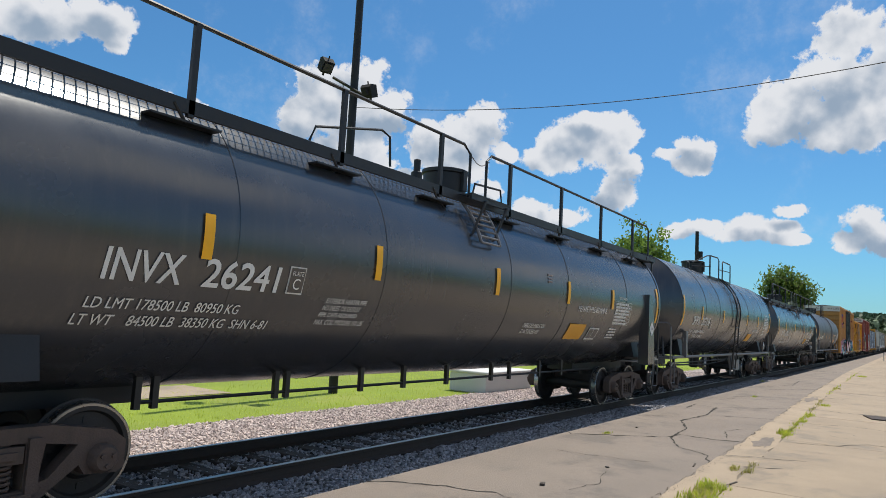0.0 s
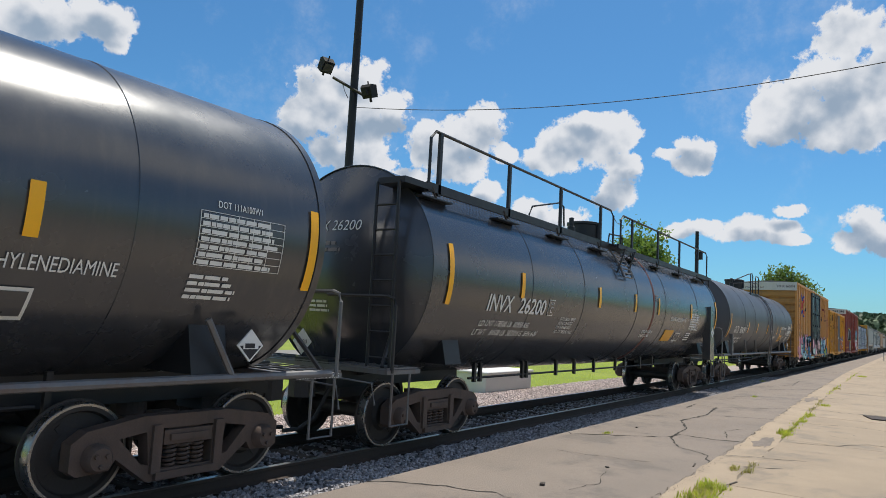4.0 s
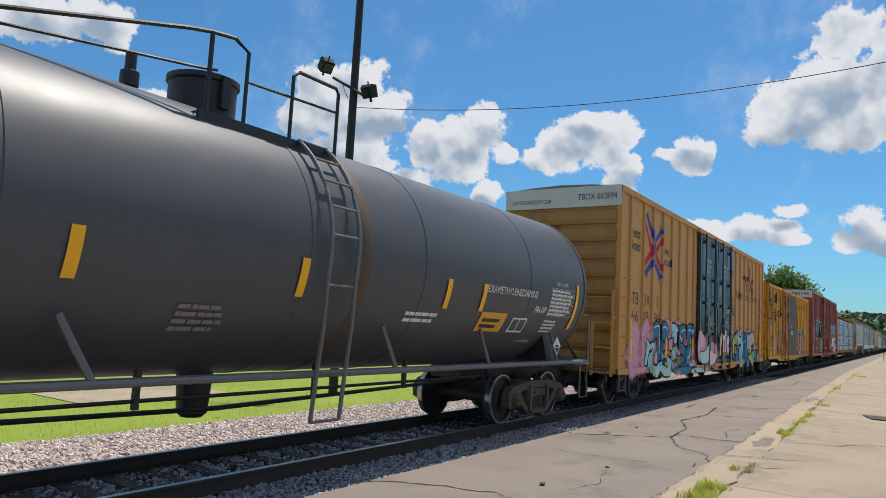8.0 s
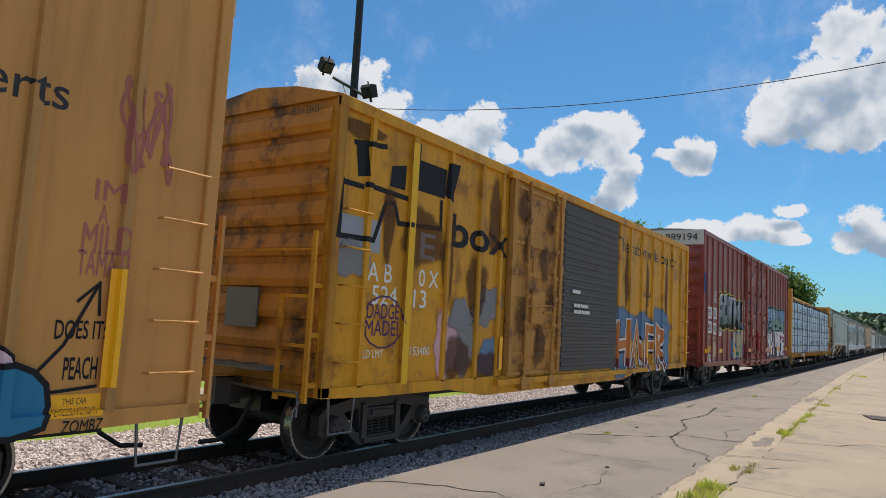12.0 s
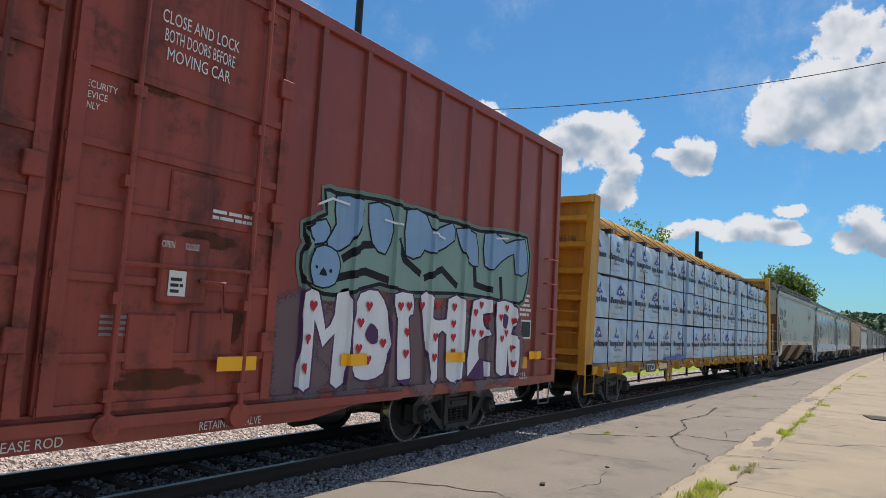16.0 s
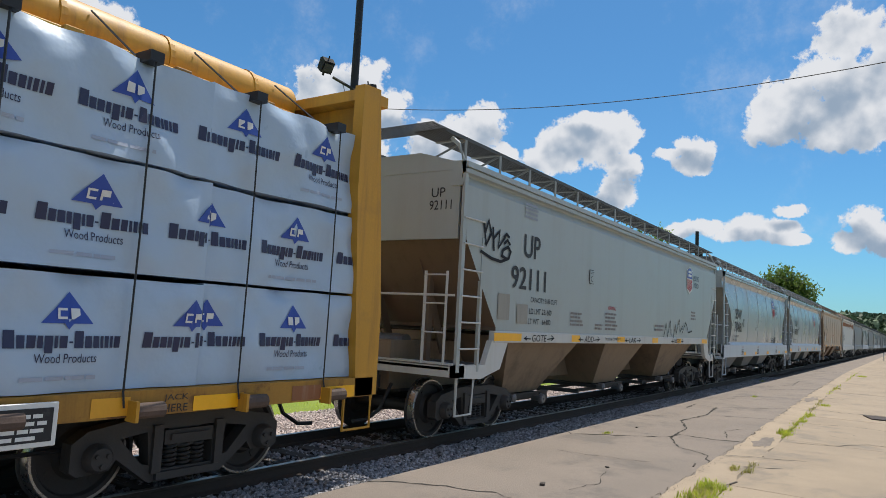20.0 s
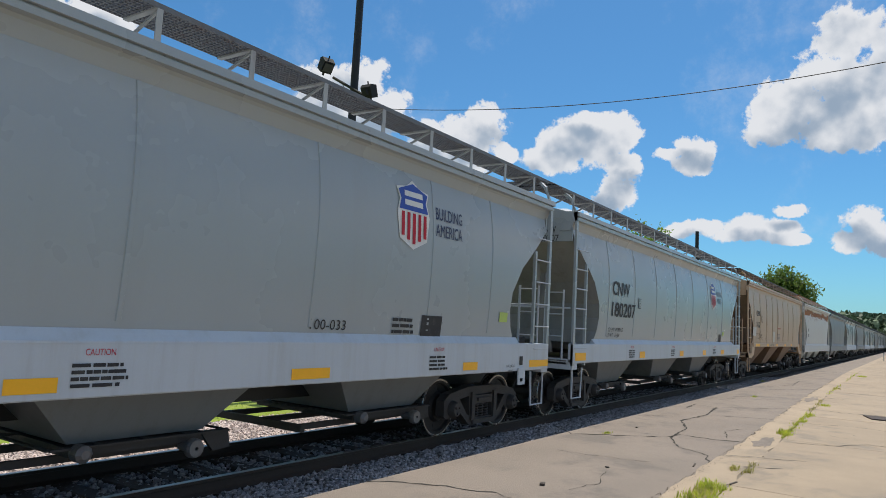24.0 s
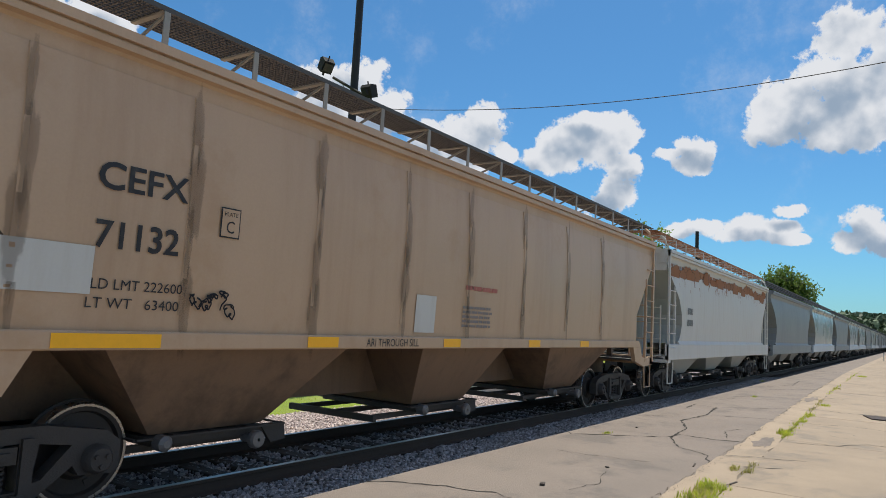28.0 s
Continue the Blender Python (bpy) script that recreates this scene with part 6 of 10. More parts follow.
DOOR_SPRAY = [
    (P_PINK, 0.04, [(6.94, 2.01), (7.17, 1.97), (7.42, 1.8), (7.51, 1.62), (7.42, 1.46), (7.15, 1.48), (7.1, 1.35), (7.04, 1.01), (6.83, 1.12), (6.73, 1.44), (6.8, 1.74)]),
    (P_MINT, 0.04, [(7.04, 1.31), (7.65, 1.33), (8.07, 1.53), (8.15, 1.14), (7.98, 0.96), (7.27, 0.96), (7.06, 1.09)]),
    (P_ROSE, 0.02, [(8.26, 1.29), (8.41, 1.38), (8.68, 1.28), (9.04, 1.22), (9.02, 0.96), (8.3, 0.87)]),
]
DOOR_TAG = [
    (P_ROSE, 0.02, [(9.68, 1.85), (9.77, 1.9), (9.85, 1.68), (9.94, 1.93), (10.1, 1.93), (10.02, 1.64), (9.94, 1.4), (9.77, 1.38), (9.65, 1.59), (9.75, 1.6), (9.84, 1.51)]),
    (P_ROSE, 0.02, [(10.15, 1.87), (10.54, 1.87), (10.62, 1.75), (10.62, 1.3), (10.45, 1.3), (10.43, 1.7), (10.31, 1.7), (10.33, 1.31), (10.18, 1.29), (10.19, 1.56)]),
    (P_ROSE, 0.02, [(10.79, 1.76), (11.0, 1.9), (11.17, 1.77), (11.14, 1.59), (10.9, 1.55), (10.93, 1.42), (11.16, 1.47), (11.13, 1.28), (10.87, 1.27), (10.74, 1.46), (10.74, 1.64)]),
]
mural(tbox, DY - 0.01, DOOR_SPRAY, "pink and mint spray on the door")
mural(tbox, DY - 0.01, DOOR_TAG, "pale pink graffiti letters on the door")
letter(tbox, "CLOSE AND LOCK", flat(-1.625), 10.32, 4.28, 1.0, 0.12, M_WHITE)
letter(tbox, "BOTH DOORS BEFORE", flat(-1.625), 10.26, 4.10, 1.16, 0.12, M_WHITE)
letter(tbox, "MOVING CAR", flat(-1.625), 10.45, 3.92, 0.72, 0.12, M_WHITE)
for i, tx in enumerate(("CLOSE THIS DOOR", "BEFORE CLOSING", "MAIN DOOR")):
    letter(tbox, tx, flat(-1.625), 7.85 + 0.04 * i, 4.25 - 0.17 * i, 0.86 - 0.08 * i, 0.12, M_WHITE)
letter(tbox, "SECURITY", flat(-1.625), 9.76, 3.42, 0.4, 0.07, M_WHITE)
letter(tbox, "DEVICE", flat(-1.625), 9.76, 3.32, 0.3, 0.07, M_WHITE)
letter(tbox, "ONLY", flat(-1.625), 9.76, 3.22, 0.22, 0.07, M_WHITE)
letter(tbox, "OPENING", flat(-1.625), 11.0, 2.88, 0.36, 0.07, M_WHITE)
bars(tbox, flat(-1.625), 11.0, 2.68, 0.75, 0.18, 2, M_WHITE)
letter(tbox, "OPEN", flat(-1.68), 10.68, 2.28, 0.2, 0.07, M_WHITE)
letter(tbox, "CLOSE", flat(-1.68), 10.92, 2.28, 0.2, 0.07, M_WHITE)
patch(tbox, flat(-1.684), 10.62, 1.86, 10.82, 2.06, M_WHITE, "sticker", "white sticker with orange mark")
letter(tbox, "DO NOT LUBE DOORS", flat(-1.625), 11.05, 1.82, 0.75, 0.07, M_WHITE)
bars(tbox, flat(-1.625), 11.35, 1.45, 0.4, 0.25, 3, M_WHITE)
letter(tbox, "Railcar", flat(Y), 13.28, 3.36, 1.22, 0.34, M_INK, 0.006)
letter(tbox, "Pooling", flat(Y), 14.8, 3.28, 1.18, 0.36, M_INK, 0.006)
letter(tbox, "Experts", flat(Y), 16.28, 3.30, 1.25, 0.36, M_INK, 0.006)
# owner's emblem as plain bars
shape(tbox, flat(Y - 0.001), [(14.45, 4.36), (15.6, 4.36), (15.6, 4.2), (15.3, 4.2), (15.3, 3.78), (15.12, 3.78), (15.12, 4.2), (14.86, 4.2), (14.86, 3.9), (14.7, 3.9), (14.7, 4.2), (14.45, 4.2)], P_BROWN, "emblem", "faded maroon emblem")
shape(tbox, flat(Y - 0.001), [(15.7, 4.36), (15.9, 4.36), (16.15, 4.12), (16.4, 4.36), (16.55, 4.36), (16.24, 4.04), (16.55, 3.72), (16.36, 3.72), (16.13, 3.96), (15.9, 3.72), (15.72, 3.72), (16.03, 4.04)], P_BROWN, "emblem")
for k, (cx, cz, rx, rz) in enumerate([(12.6, 1.7, 0.5, 0.45), (14.0, 1.8, 0.9, 0.42), (15.6, 1.75, 0.9, 0.42)]):
    cloud(tbox, Y - 0.001, cx, cz, rx, rz, P_ROSEM, 90 + k)
CAMEL = [
    (P_ROSE, 0.03, [(12.33, 1.77), (12.34, 1.94), (12.42, 2.04), (12.58, 2.06), (12.68, 1.96), (12.54, 1.85), (12.45, 1.76)]),
    (P_ROSE, 0.03, [(13.71, 1.89), (13.74, 2.02), (13.87, 2.2), (13.96, 2.2), (14.15, 2.05), (13.92, 1.95)]),
    (P_ROSE, 0.03, [(15.94, 1.22), (16.03, 1.7), (16.07, 1.95), (16.49, 2.08), (16.55, 1.91), (16.33, 1.53), (16.27, 1.32)]),
    (P_ROSE, 0.03, [(16.76, 1.31), (16.86, 1.53), (17.19, 1.49), (17.33, 1.33), (17.05, 1.22)]),
    (P_ROSE, 0.02, [(14.35, 2.02), (14.44, 2.07), (14.4, 1.78)]),
    (P_ROSE, 0.02, [(15.46, 2.13), (15.8, 2.27), (15.78, 2.08), (15.53, 2.05)]),
    (P_TEAL, 0.06, [(12.27, 1.71), (12.43, 1.69), (12.61, 1.68), (12.76, 1.52), (12.83, 1.51), (12.72, 1.4), (12.75, 1.26), (12.88, 1.16), (13.15, 1.09), (13.19, 1.21), (13.14, 1.28), (13.31, 1.35), (13.55, 1.34), (13.65, 1.23), (13.64, 1.1), (13.72, 0.97), (13.81, 0.88), (13.64, 0.87), (12.99, 0.83), (12.75, 0.94), (12.52, 1.15), (12.32, 1.24)]),
    (P_LIME, 0.06, [(12.6, 1.71), (12.88, 1.88), (13.06, 2.03), (13.29, 2.06), (13.37, 1.99), (13.37, 1.84), (13.32, 1.76), (13.38, 1.68), (13.31, 1.52), (13.2, 1.43), (13.13, 1.43), (13.04, 1.55), (13.04, 1.64), (12.95, 1.57), (12.83, 1.51), (12.74, 1.55)]),
    (P_TEAL, 0.05, [(14.52, 1.53), (14.6, 2.04), (14.72, 1.93), (14.86, 1.68), (15.03, 2.14), (15.17, 1.91), (15.28, 1.41), (15.45, 0.98), (15.6, 0.7), (15.01, 0.68), (15.05, 0.85), (14.94, 1.41), (14.85, 1.16), (14.77, 0.9), (14.19, 0.7), (14.26, 0.93), (14.48, 1.17)]),
    (P_SKY, 0.05, [(13.37, 1.89), (13.67, 2.07), (13.71, 1.84), (13.95, 1.86), (14.27, 2.0), (14.35, 1.7), (14.45, 1.53), (14.48, 1.17), (14.24, 1.16), (14.14, 1.39), (14.1, 1.52), (14.04, 1.71), (13.8, 1.59), (13.51, 1.52), (13.43, 1.71)]),
    (P_SKY, 0.04, [(13.65, 1.38), (13.79, 1.47), (13.97, 1.47), (14.12, 1.39), (14.24, 1.11), (14.22, 0.9), (14.08, 0.69), (13.75, 0.67), (13.65, 0.76), (13.7, 0.93), (13.71, 1.19)]),
    (P_TEAL, 0.015, [(13.9, 1.31), (13.95, 1.25), (13.94, 0.99), (13.89, 0.96), (13.84, 1.19)]),
    (P_SKY, 0.05, [(15.32, 1.98), (15.47, 1.95), (15.86, 2.03), (16.04, 1.95), (15.99, 1.74), (15.83, 1.67), (15.78, 1.8), (15.59, 1.77), (15.6, 1.68), (15.8, 1.61), (15.79, 1.39), (15.32, 1.37), (15.26, 1.65), (15.38, 1.68)]),
    (P_LIME, 0.05, [(15.47, 1.1), (15.87, 1.2), (16.09, 1.05), (16.35, 1.28), (16.55, 1.16), (16.53, 0.97), (16.31, 0.96), (16.2, 0.69), (15.91, 0.84), (15.7, 0.95), (15.58, 0.87)]),
    (P_TEAL, 0.05, [(16.51, 1.58), (16.76, 1.67), (16.71, 1.4), (16.88, 1.27), (17.33, 1.33), (17.56, 1.18), (17.55, 0.88), (17.09, 0.83), (16.67, 1.09), (16.49, 1.32)]),
    (P_LIME, 0.04, [(16.62, 1.97), (16.88, 2.14), (16.83, 1.85), (16.73, 1.66), (16.54, 1.62)]),
]
mural(tbox, Y - 0.016, CAMEL, "blue and green graffiti with black outline")
for k in range(34):
    rr = random.Random(k + 900)
    q = rr.choice([p for m, w, p in CAMEL[:4]])
    cx, cz = sum(p[0] for p in q) / len(q), sum(p[1] for p in q) / len(q)
    blob(tbox, Y - 0.0505, cx + rr.uniform(-0.16, 0.16), cz + rr.uniform(-0.14, 0.14), 0.016, 0.026, P_BLACK, 900 + k, "paint_spot", 8, 0.1)
strokes(tbox, Y - 0.112, [[(13.05, 1.12), (13.1, 0.98), (13.35, 0.9), (13.6, 0.88)], [(13.75, 1.2), (14.0, 1.22)], [(14.0, 1.22), (14.02, 1.0)], [(14.5, 1.62), (14.75, 1.72)], [(15.35, 1.75), (15.5, 1.3)], [(16.95, 1.3), (17.05, 1.2), (17.02, 1.0)]], [(P_WHITE, 0.014, 0, 0, None)], "graffiti_highlight", "thin white sprayed highlight")
for k, tx in enumerate(("GOAL", "INC", "CMB")):
    letter(tbox, tx, flat(Y - 0.003), 12.22 + 0.03 * k, 3.18 - 0.27 * k, 0.5, 0.2, P_BLACK, 0.015, 0.0, "spray_tag")
letter(tbox, "IM", flat(Y - 0.003), 17.83, 2.72, 0.25, 0.17, P_RUSTP, 0.02, 0.0, "spray_tag")
letter(tbox, "A", flat(Y - 0.003), 17.88, 2.53, 0.08, 0.15, P_RUSTP, 0.02, 0.0, "spray_tag")
letter(tbox, "MILD", flat(Y - 0.003), 17.76, 2.27, 0.42, 0.24, P_RUSTP, 0.02, 0.0, "spray_tag")
letter(tbox, "TAMALE", flat(Y - 0.003), 17.74, 2.08, 0.46, 0.2, P_RUSTP, 0.02, 0.0, "spray_tag")
letter(tbox, "DOES IT:", flat(Y - 0.003), 17.62, 1.55, 0.42, 0.15, P_BLACK, 0.02, 0.0, "spray_tag")
letter(tbox, "PEACH", flat(Y - 0.003), 17.72, 1.22, 0.28, 0.18, P_BLACK, 0.02, 0.0, "spray_tag")
scribble(tbox, Y - 0.002, 18.0, 2.9, 0.5, 1.1, P_RUSTP, 9, 0.018, 4)
for x in (0.86, 3.77, 6.55, 9.72, 12.55, 16.0, 18.07):
    z0, z1 = (1.15, 2.15) if x in (0.86, 18.07) else (1.2, 1.72)
    patch(tbox, flat(-1.73 if 7 < x < 12 else Y - 0.125), x - 0.06, z0, x + 0.06, z1, M_REFL, "reflector", "yellow reflective stripe")
patch(tbox, flat(Y - 0.004), 17.62, 0.92, 18.06, 1.10, M_REFL, "height_sign", "yellow excess-height sign")
letter(tbox, "THIS CAR", flat(Y - 0.007), 17.74, 1.02, 0.2, 0.05, M_INK)
letter(tbox, "EXCESS HEIGHT", flat(Y - 0.007), 17.66, 0.94, 0.36, 0.05, M_INK)
letter(tbox, "ZOMBZ", flat(Y - 0.008), 17.72, 0.80, 0.34, 0.10, P_BLACK, 0.01, 0.2, "spray_tag")
strokes(tbox, Y - 0.009, [[(17.35, 1.1), (17.7, 1.5), (17.95, 2.02)], [(17.78, 1.86), (17.95, 2.02), (17.97, 1.75)], [(17.45, 1.12), (17.7, 1.13), (18.0, 1.16)]], [(P_BLACK, 0.014, 0, 0, None)], "spray_tag")
letter(tbox, "EXCESS HEIGHT CAR", on_end(-0.034), -1.35, 4.93, 1.1, 0.1, M_INK)
letter(tbox, "TBOX 662894", on_end(-0.034), 0.45, 4.98, 1.0, 0.15, M_INK)
for z in (4.2, 3.6, 3.0):
    bars(tbox, on_end(-0.054), -0.5, z, 0.6, 0.2, 3, P_BROWN)
part("wind_vent", a_box(15.55, 15.95, -1.62, -1.57, 4.35, 4.75), M_TBOX, tbox)

# rusty yellow 50-foot box car
AB_R = [0.66, 1.57, 2.51, 3.42, 4.1, 9.8, 10.6, 11.5, 12.4, 13.3, 14.2, 15.1]
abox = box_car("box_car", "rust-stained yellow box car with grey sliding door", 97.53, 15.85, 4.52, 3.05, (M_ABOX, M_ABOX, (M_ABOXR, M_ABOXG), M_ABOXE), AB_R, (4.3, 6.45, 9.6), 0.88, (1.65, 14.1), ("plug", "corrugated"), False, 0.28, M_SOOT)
Y = -1.5285
letter(abox, "A B", flat(Y), 0.74, 2.32, 0.50, 0.24, M_WHITE, 0.008)
letter(abox, "0 X", flat(Y), 1.85, 2.32, 0.48, 0.24, M_WHITE, 0.008)
letter(abox, "524", flat(Y), 0.85, 2.02, 0.52, 0.25, M_WHITE, 0.008)
letter(abox, "13", flat(Y), 1.75, 2.02, 0.3, 0.25, M_WHITE, 0.008)
letter(abox, "LD LMT", flat(Y), 0.75, 1.34, 0.4, 0.1, M_WHITE)
letter(abox, "153400", flat(Y), 1.75, 1.36, 0.45, 0.12, M_WHITE)
letter(abox, "The nationwide box car", flat(Y), 9.75, 3.75, 4.9, 0.32, M_INK, 0.004)
letter(abox, "Next load", flat(Y), 11.7, 2.75, 0.6, 0.16, M_INK)
patch(abox, flat(Y + 0.055), 0.1, 0.98, 2.46, 2.66, M_ABOXY, "repaint_panel", "bright yellow repaint panel")
patch(abox, flat(Y - 0.001), 1.50, 0.98, 1.64, 4.3, M_ABOXY, "repaint_post", "bright yellow repainted post")
patch(abox, flat(Y + 0.05), 2.6, 1.4, 3.35, 2.0, M_ABOXY, "repaint_panel", "yellow repaint panel")
patch(abox, flat(Y + 0.05), 0.1, 2.68, 0.95, 3.1, P_SILVER, "paint_over", "grey painted-over patch")
letter(abox, "E", flat(Y), 1.85, 2.72, 0.34, 0.36, P_WHITE, 0.02)
strokes(abox, Y - 0.004, [[(0.54, 3.49), (0.16, 3.49), (0.10, 2.82), (0.81, 2.84), (1.02, 3.36), (1.2, 3.39), (1.31, 3.13), (2.32, 3.2), (2.30, 3.6)], [(0.61, 3.53), (1.47, 3.5)], [(0.35, 4.02), (0.95, 4.1)], [(1.7, 4.3), (1.7, 4.0)]], [(P_BLACK, 0.035, 0, 0, None)], "logo_outline", "black painted-over outline")
for pts in ([(0.36, 4.05), (0.60, 4.1), (0.62, 3.64), (0.44, 3.6)], [(1.56, 4.1), (2.41, 4.1), (2.39, 3.66), (1.55, 3.66)], [(1.1, 3.88), (1.42, 3.95), (1.41, 3.6), (1.08, 3.6)], [(2.45, 4.21), (2.78, 4.25), (2.57, 3.6), (2.39, 3.72)]):
    shape(abox, flat(Y - 0.003), pts, P_BLACK, "paint_over", "black painted-over block")
letter(abox, "box", flat(Y - 0.004), 2.60, 2.99, 1.75, 0.48, P_BLACK, 0.035)
for k, (cx, cz, rx, rz) in enumerate([(0.5, 4.2, 0.4, 0.12), (1.1, 3.1, 0.12, 0.5), (2.55, 2.8, 0.15, 0.7), (3.4, 2.4, 0.3, 0.5), (3.9, 3.6, 0.2, 0.6), (2.9, 1.3, 0.4, 0.3), (3.8, 1.15, 0.35, 0.25), (10.4, 3.2, 0.12, 0.8), (12.0, 3.0, 0.12, 0.7), (13.7, 3.1, 0.12, 0.8), (1.9, 3.0, 0.5, 0.4)]):
    cloud(abox, Y + 0.045, cx, cz, rx, rz, P_RUSTM, 200 + k, "rust_stain")
for k, (a, b, rr) in enumerate(((4.7, 3.9, 0.35), (5.6, 3.0, 0.4), (5.9, 2.4, 0.3), (4.8, 2.0, 0.4), (5.5, 1.5, 0.45), (4.9, 3.2, 0.3), (5.8, 3.8, 0.3))):
    cloud(abox, -1.598, a, b, rr * 0.5, rr * 0.8, P_RUSTM, 230 + k, "rust_stain")
for k, (cx, cz, rx, rz) in enumerate([(0.4, 2.55, 0.35, 0.22), (2.95, 1.95, 0.3, 0.25), (3.6, 2.0, 0.3, 0.2)]):
    cloud(abox, Y + 0.04, cx, cz, rx, rz, P_GREYM, 250 + k)
letter(abox, "DADGE", flat(Y - 0.004), 0.78, 1.84, 0.66, 0.2, P_PURP, 0.014, 0.0, "spray_tag")
letter(abox, "MADE!", flat(Y - 0.004), 0.76, 1.62, 0.68, 0.2, P_PURP, 0.014, 0.0, "spray_tag")
strokes(abox, Y - 0.006, [[(1.12 + 0.42 * math.cos(q * 0.449), 1.80 + 0.34 * math.sin(q * 0.449)) for q in range(14)]], [(P_PURP, 0.012, 0, 0, None)], "spray_tag")
for k, (cx, cz, rx, rz, m) in enumerate([(3.0, 1.55, 0.45, 0.45, P_SILVER), (3.9, 1.3, 0.35, 0.3, P_SKY), (3.85, 2.2, 0.4, 0.25, P_SILVER), (2.6, 1.5, 0.3, 0.5, P_CREAM)]):
    cloud(abox, Y + 0.046, cx, cz, rx, rz, (P_GREYM, P_BLUEM, P_GREYM, P_ROSEM)[k], 270 + k)
for k, (cx, cz, rx, rz) in enumerate([(10.2, 2.05, 0.8, 0.35), (11.7, 1.95, 1.0, 0.35), (13.2, 2.1, 0.8, 0.4), (13.6, 1.5, 0.5, 0.6), (9.9, 1.1, 0.5, 0.4)]):
    cloud(abox, Y - 0.001, cx, cz, rx, rz, P_BLUEM, 260 + k)
HAFR = [[(9.75, 1.0), (9.85, 2.0)], [(10.5, 1.0), (10.55, 2.05)], [(9.8, 1.5), (10.5, 1.55)], [(10.9, 0.95), (11.2, 1.95), (11.6, 1.0)], [(12.0, 0.95), (12.0, 1.95), (12.5, 1.9)], [(12.0, 1.5), (12.4, 1.5)], [(12.9, 0.95), (12.9, 1.95), (13.35, 1.8), (13.0, 1.45), (13.5, 0.95)]]
strokes(abox, Y - 0.012, HAFR, [(P_BLACK, 0.19, 0.02, -0.02, None), (P_WHITE, 0.15, 0, 0, None), (P_ORNG, 0.10, 0.0, 0.0, (1.2, 3.0)), (P_BROWN, 0.09, 0, 0, (0.5, 1.2))], "graffiti", "orange and white graffiti with jagged letters")
patch(abox, flat(-1.60), 6.9, 2.55, 7.3, 2.62, M_WHITE, "stencil_bar")
bars(abox, flat(-1.60), 7.0, 2.15, 0.9, 0.25, 2, M_WHITE)
for x in (4.15, 12.1):
    patch(abox, flat(Y - 0.03), x - 0.05, 1.1, x + 0.05, 1.65, M_REFL, "reflector", "yellow reflective stripe")
letter(abox, "ABOX 52413", on_end(-0.054), 0.7, 4.33, 0.5, 0.10, M_INK)
part("data_box", a_box(-0.08, -0.05, -0.4, 0.2, 1.65, 2.15), M_STEEL, abox)

# oxide red high-cube box car
RE_R = [0.58, 1.35, 2.19, 2.95, 3.78, 4.59, 5.45, 6.2, 12.3, 13.1, 13.9, 14.75, 15.6, 16.4, 17.3, 18.1]
rbox = box_car("box_car", "oxide red high-cube box car with large graffiti", 115.12, 18.92, 5.32, 3.15, (M_RED, M_REDD, M_REDDOOR, M_REDD), RE_R, (6.9, 9.4, 11.85), 0.84, (2.5, 16.3), ("plug", "plug"), True, 0.10, None, (0.25, 0.81))
Y = -1.5785
for a, b, w, txt in ((0.72, 2.42, 0.58, "TO"), (1.55, 2.42, 0.50, "BX"), (0.72, 1.93, 0.58, "88"), (1.53, 1.89, 0.50, "91")):
    patch(rbox, flat(Y), a, b, a + w, b + 0.40, M_WHITE, "number_panel", "white number panel")
    letter(rbox, txt, flat(Y - 0.004), a + 0.08, b + 0.07, w - 0.16, 0.26, M_INK, 0.01)
patch(rbox, flat(Y), 2.38, 1.86, 2.88, 2.22, M_WHITE, "number_panel", "white number panel")
letter(rbox, "94", flat(Y - 0.0035), 2.43, 1.92, 0.4, 0.26, M_INK, 0.01)
letter(rbox, "LD LMT", flat(Y), 0.74, 1.74, 0.4, 0.11, M_WHITE)
letter(rbox, "202600", flat(Y), 1.56, 1.74, 0.3, 0.11, M_WHITE)
letter(rbox, "LT WT", flat(Y), 0.74, 1.56, 0.34, 0.11, M_WHITE)
letter(rbox, "83400", flat(Y), 1.58, 1.56, 0.26, 0.11, M_WHITE)
letter(rbox, "LIFT AND", flat(Y), 1.45, 1.0, 0.4, 0.07, M_WHITE)
letter(rbox, "JACK HERE", flat(Y), 1.45, 0.91, 0.44, 0.07, M_WHITE)
patch(rbox, flat(Y), 0.72, 1.28, 1.25, 1.5, M_ORANGE, "height_sign", "yellow excess-height sign")
letter(rbox, "THIS CAR", flat(Y - 0.003), 0.86, 1.41, 0.26, 0.05, M_INK)
letter(rbox, "EXCESS HEIGHT", flat(Y - 0.003), 0.78, 1.32, 0.42, 0.05, M_INK)
blob(rbox, Y - 0.001, 1.75, 1.36, 0.27, 0.27, P_CREAM, 3, "sticker_disc", 26, 0.02)
scribble(rbox, Y - 0.002, 0.66, 0.92, 0.6, 0.3, P_WHITE, 13, 0.022, 5)
scribble(rbox, Y - 0.002, 0.0, 3.1, 0.45, 0.9, P_NAVY, 14, 0.05, 4)
letter(rbox, "2F", flat(Y), 1.70, 3.20, 0.28, 0.2, P_WHITE, 0.02)
letter(rbox, "crew.", flat(Y), 1.56, 3.0, 0.46, 0.15, P_WHITE, 0.02)
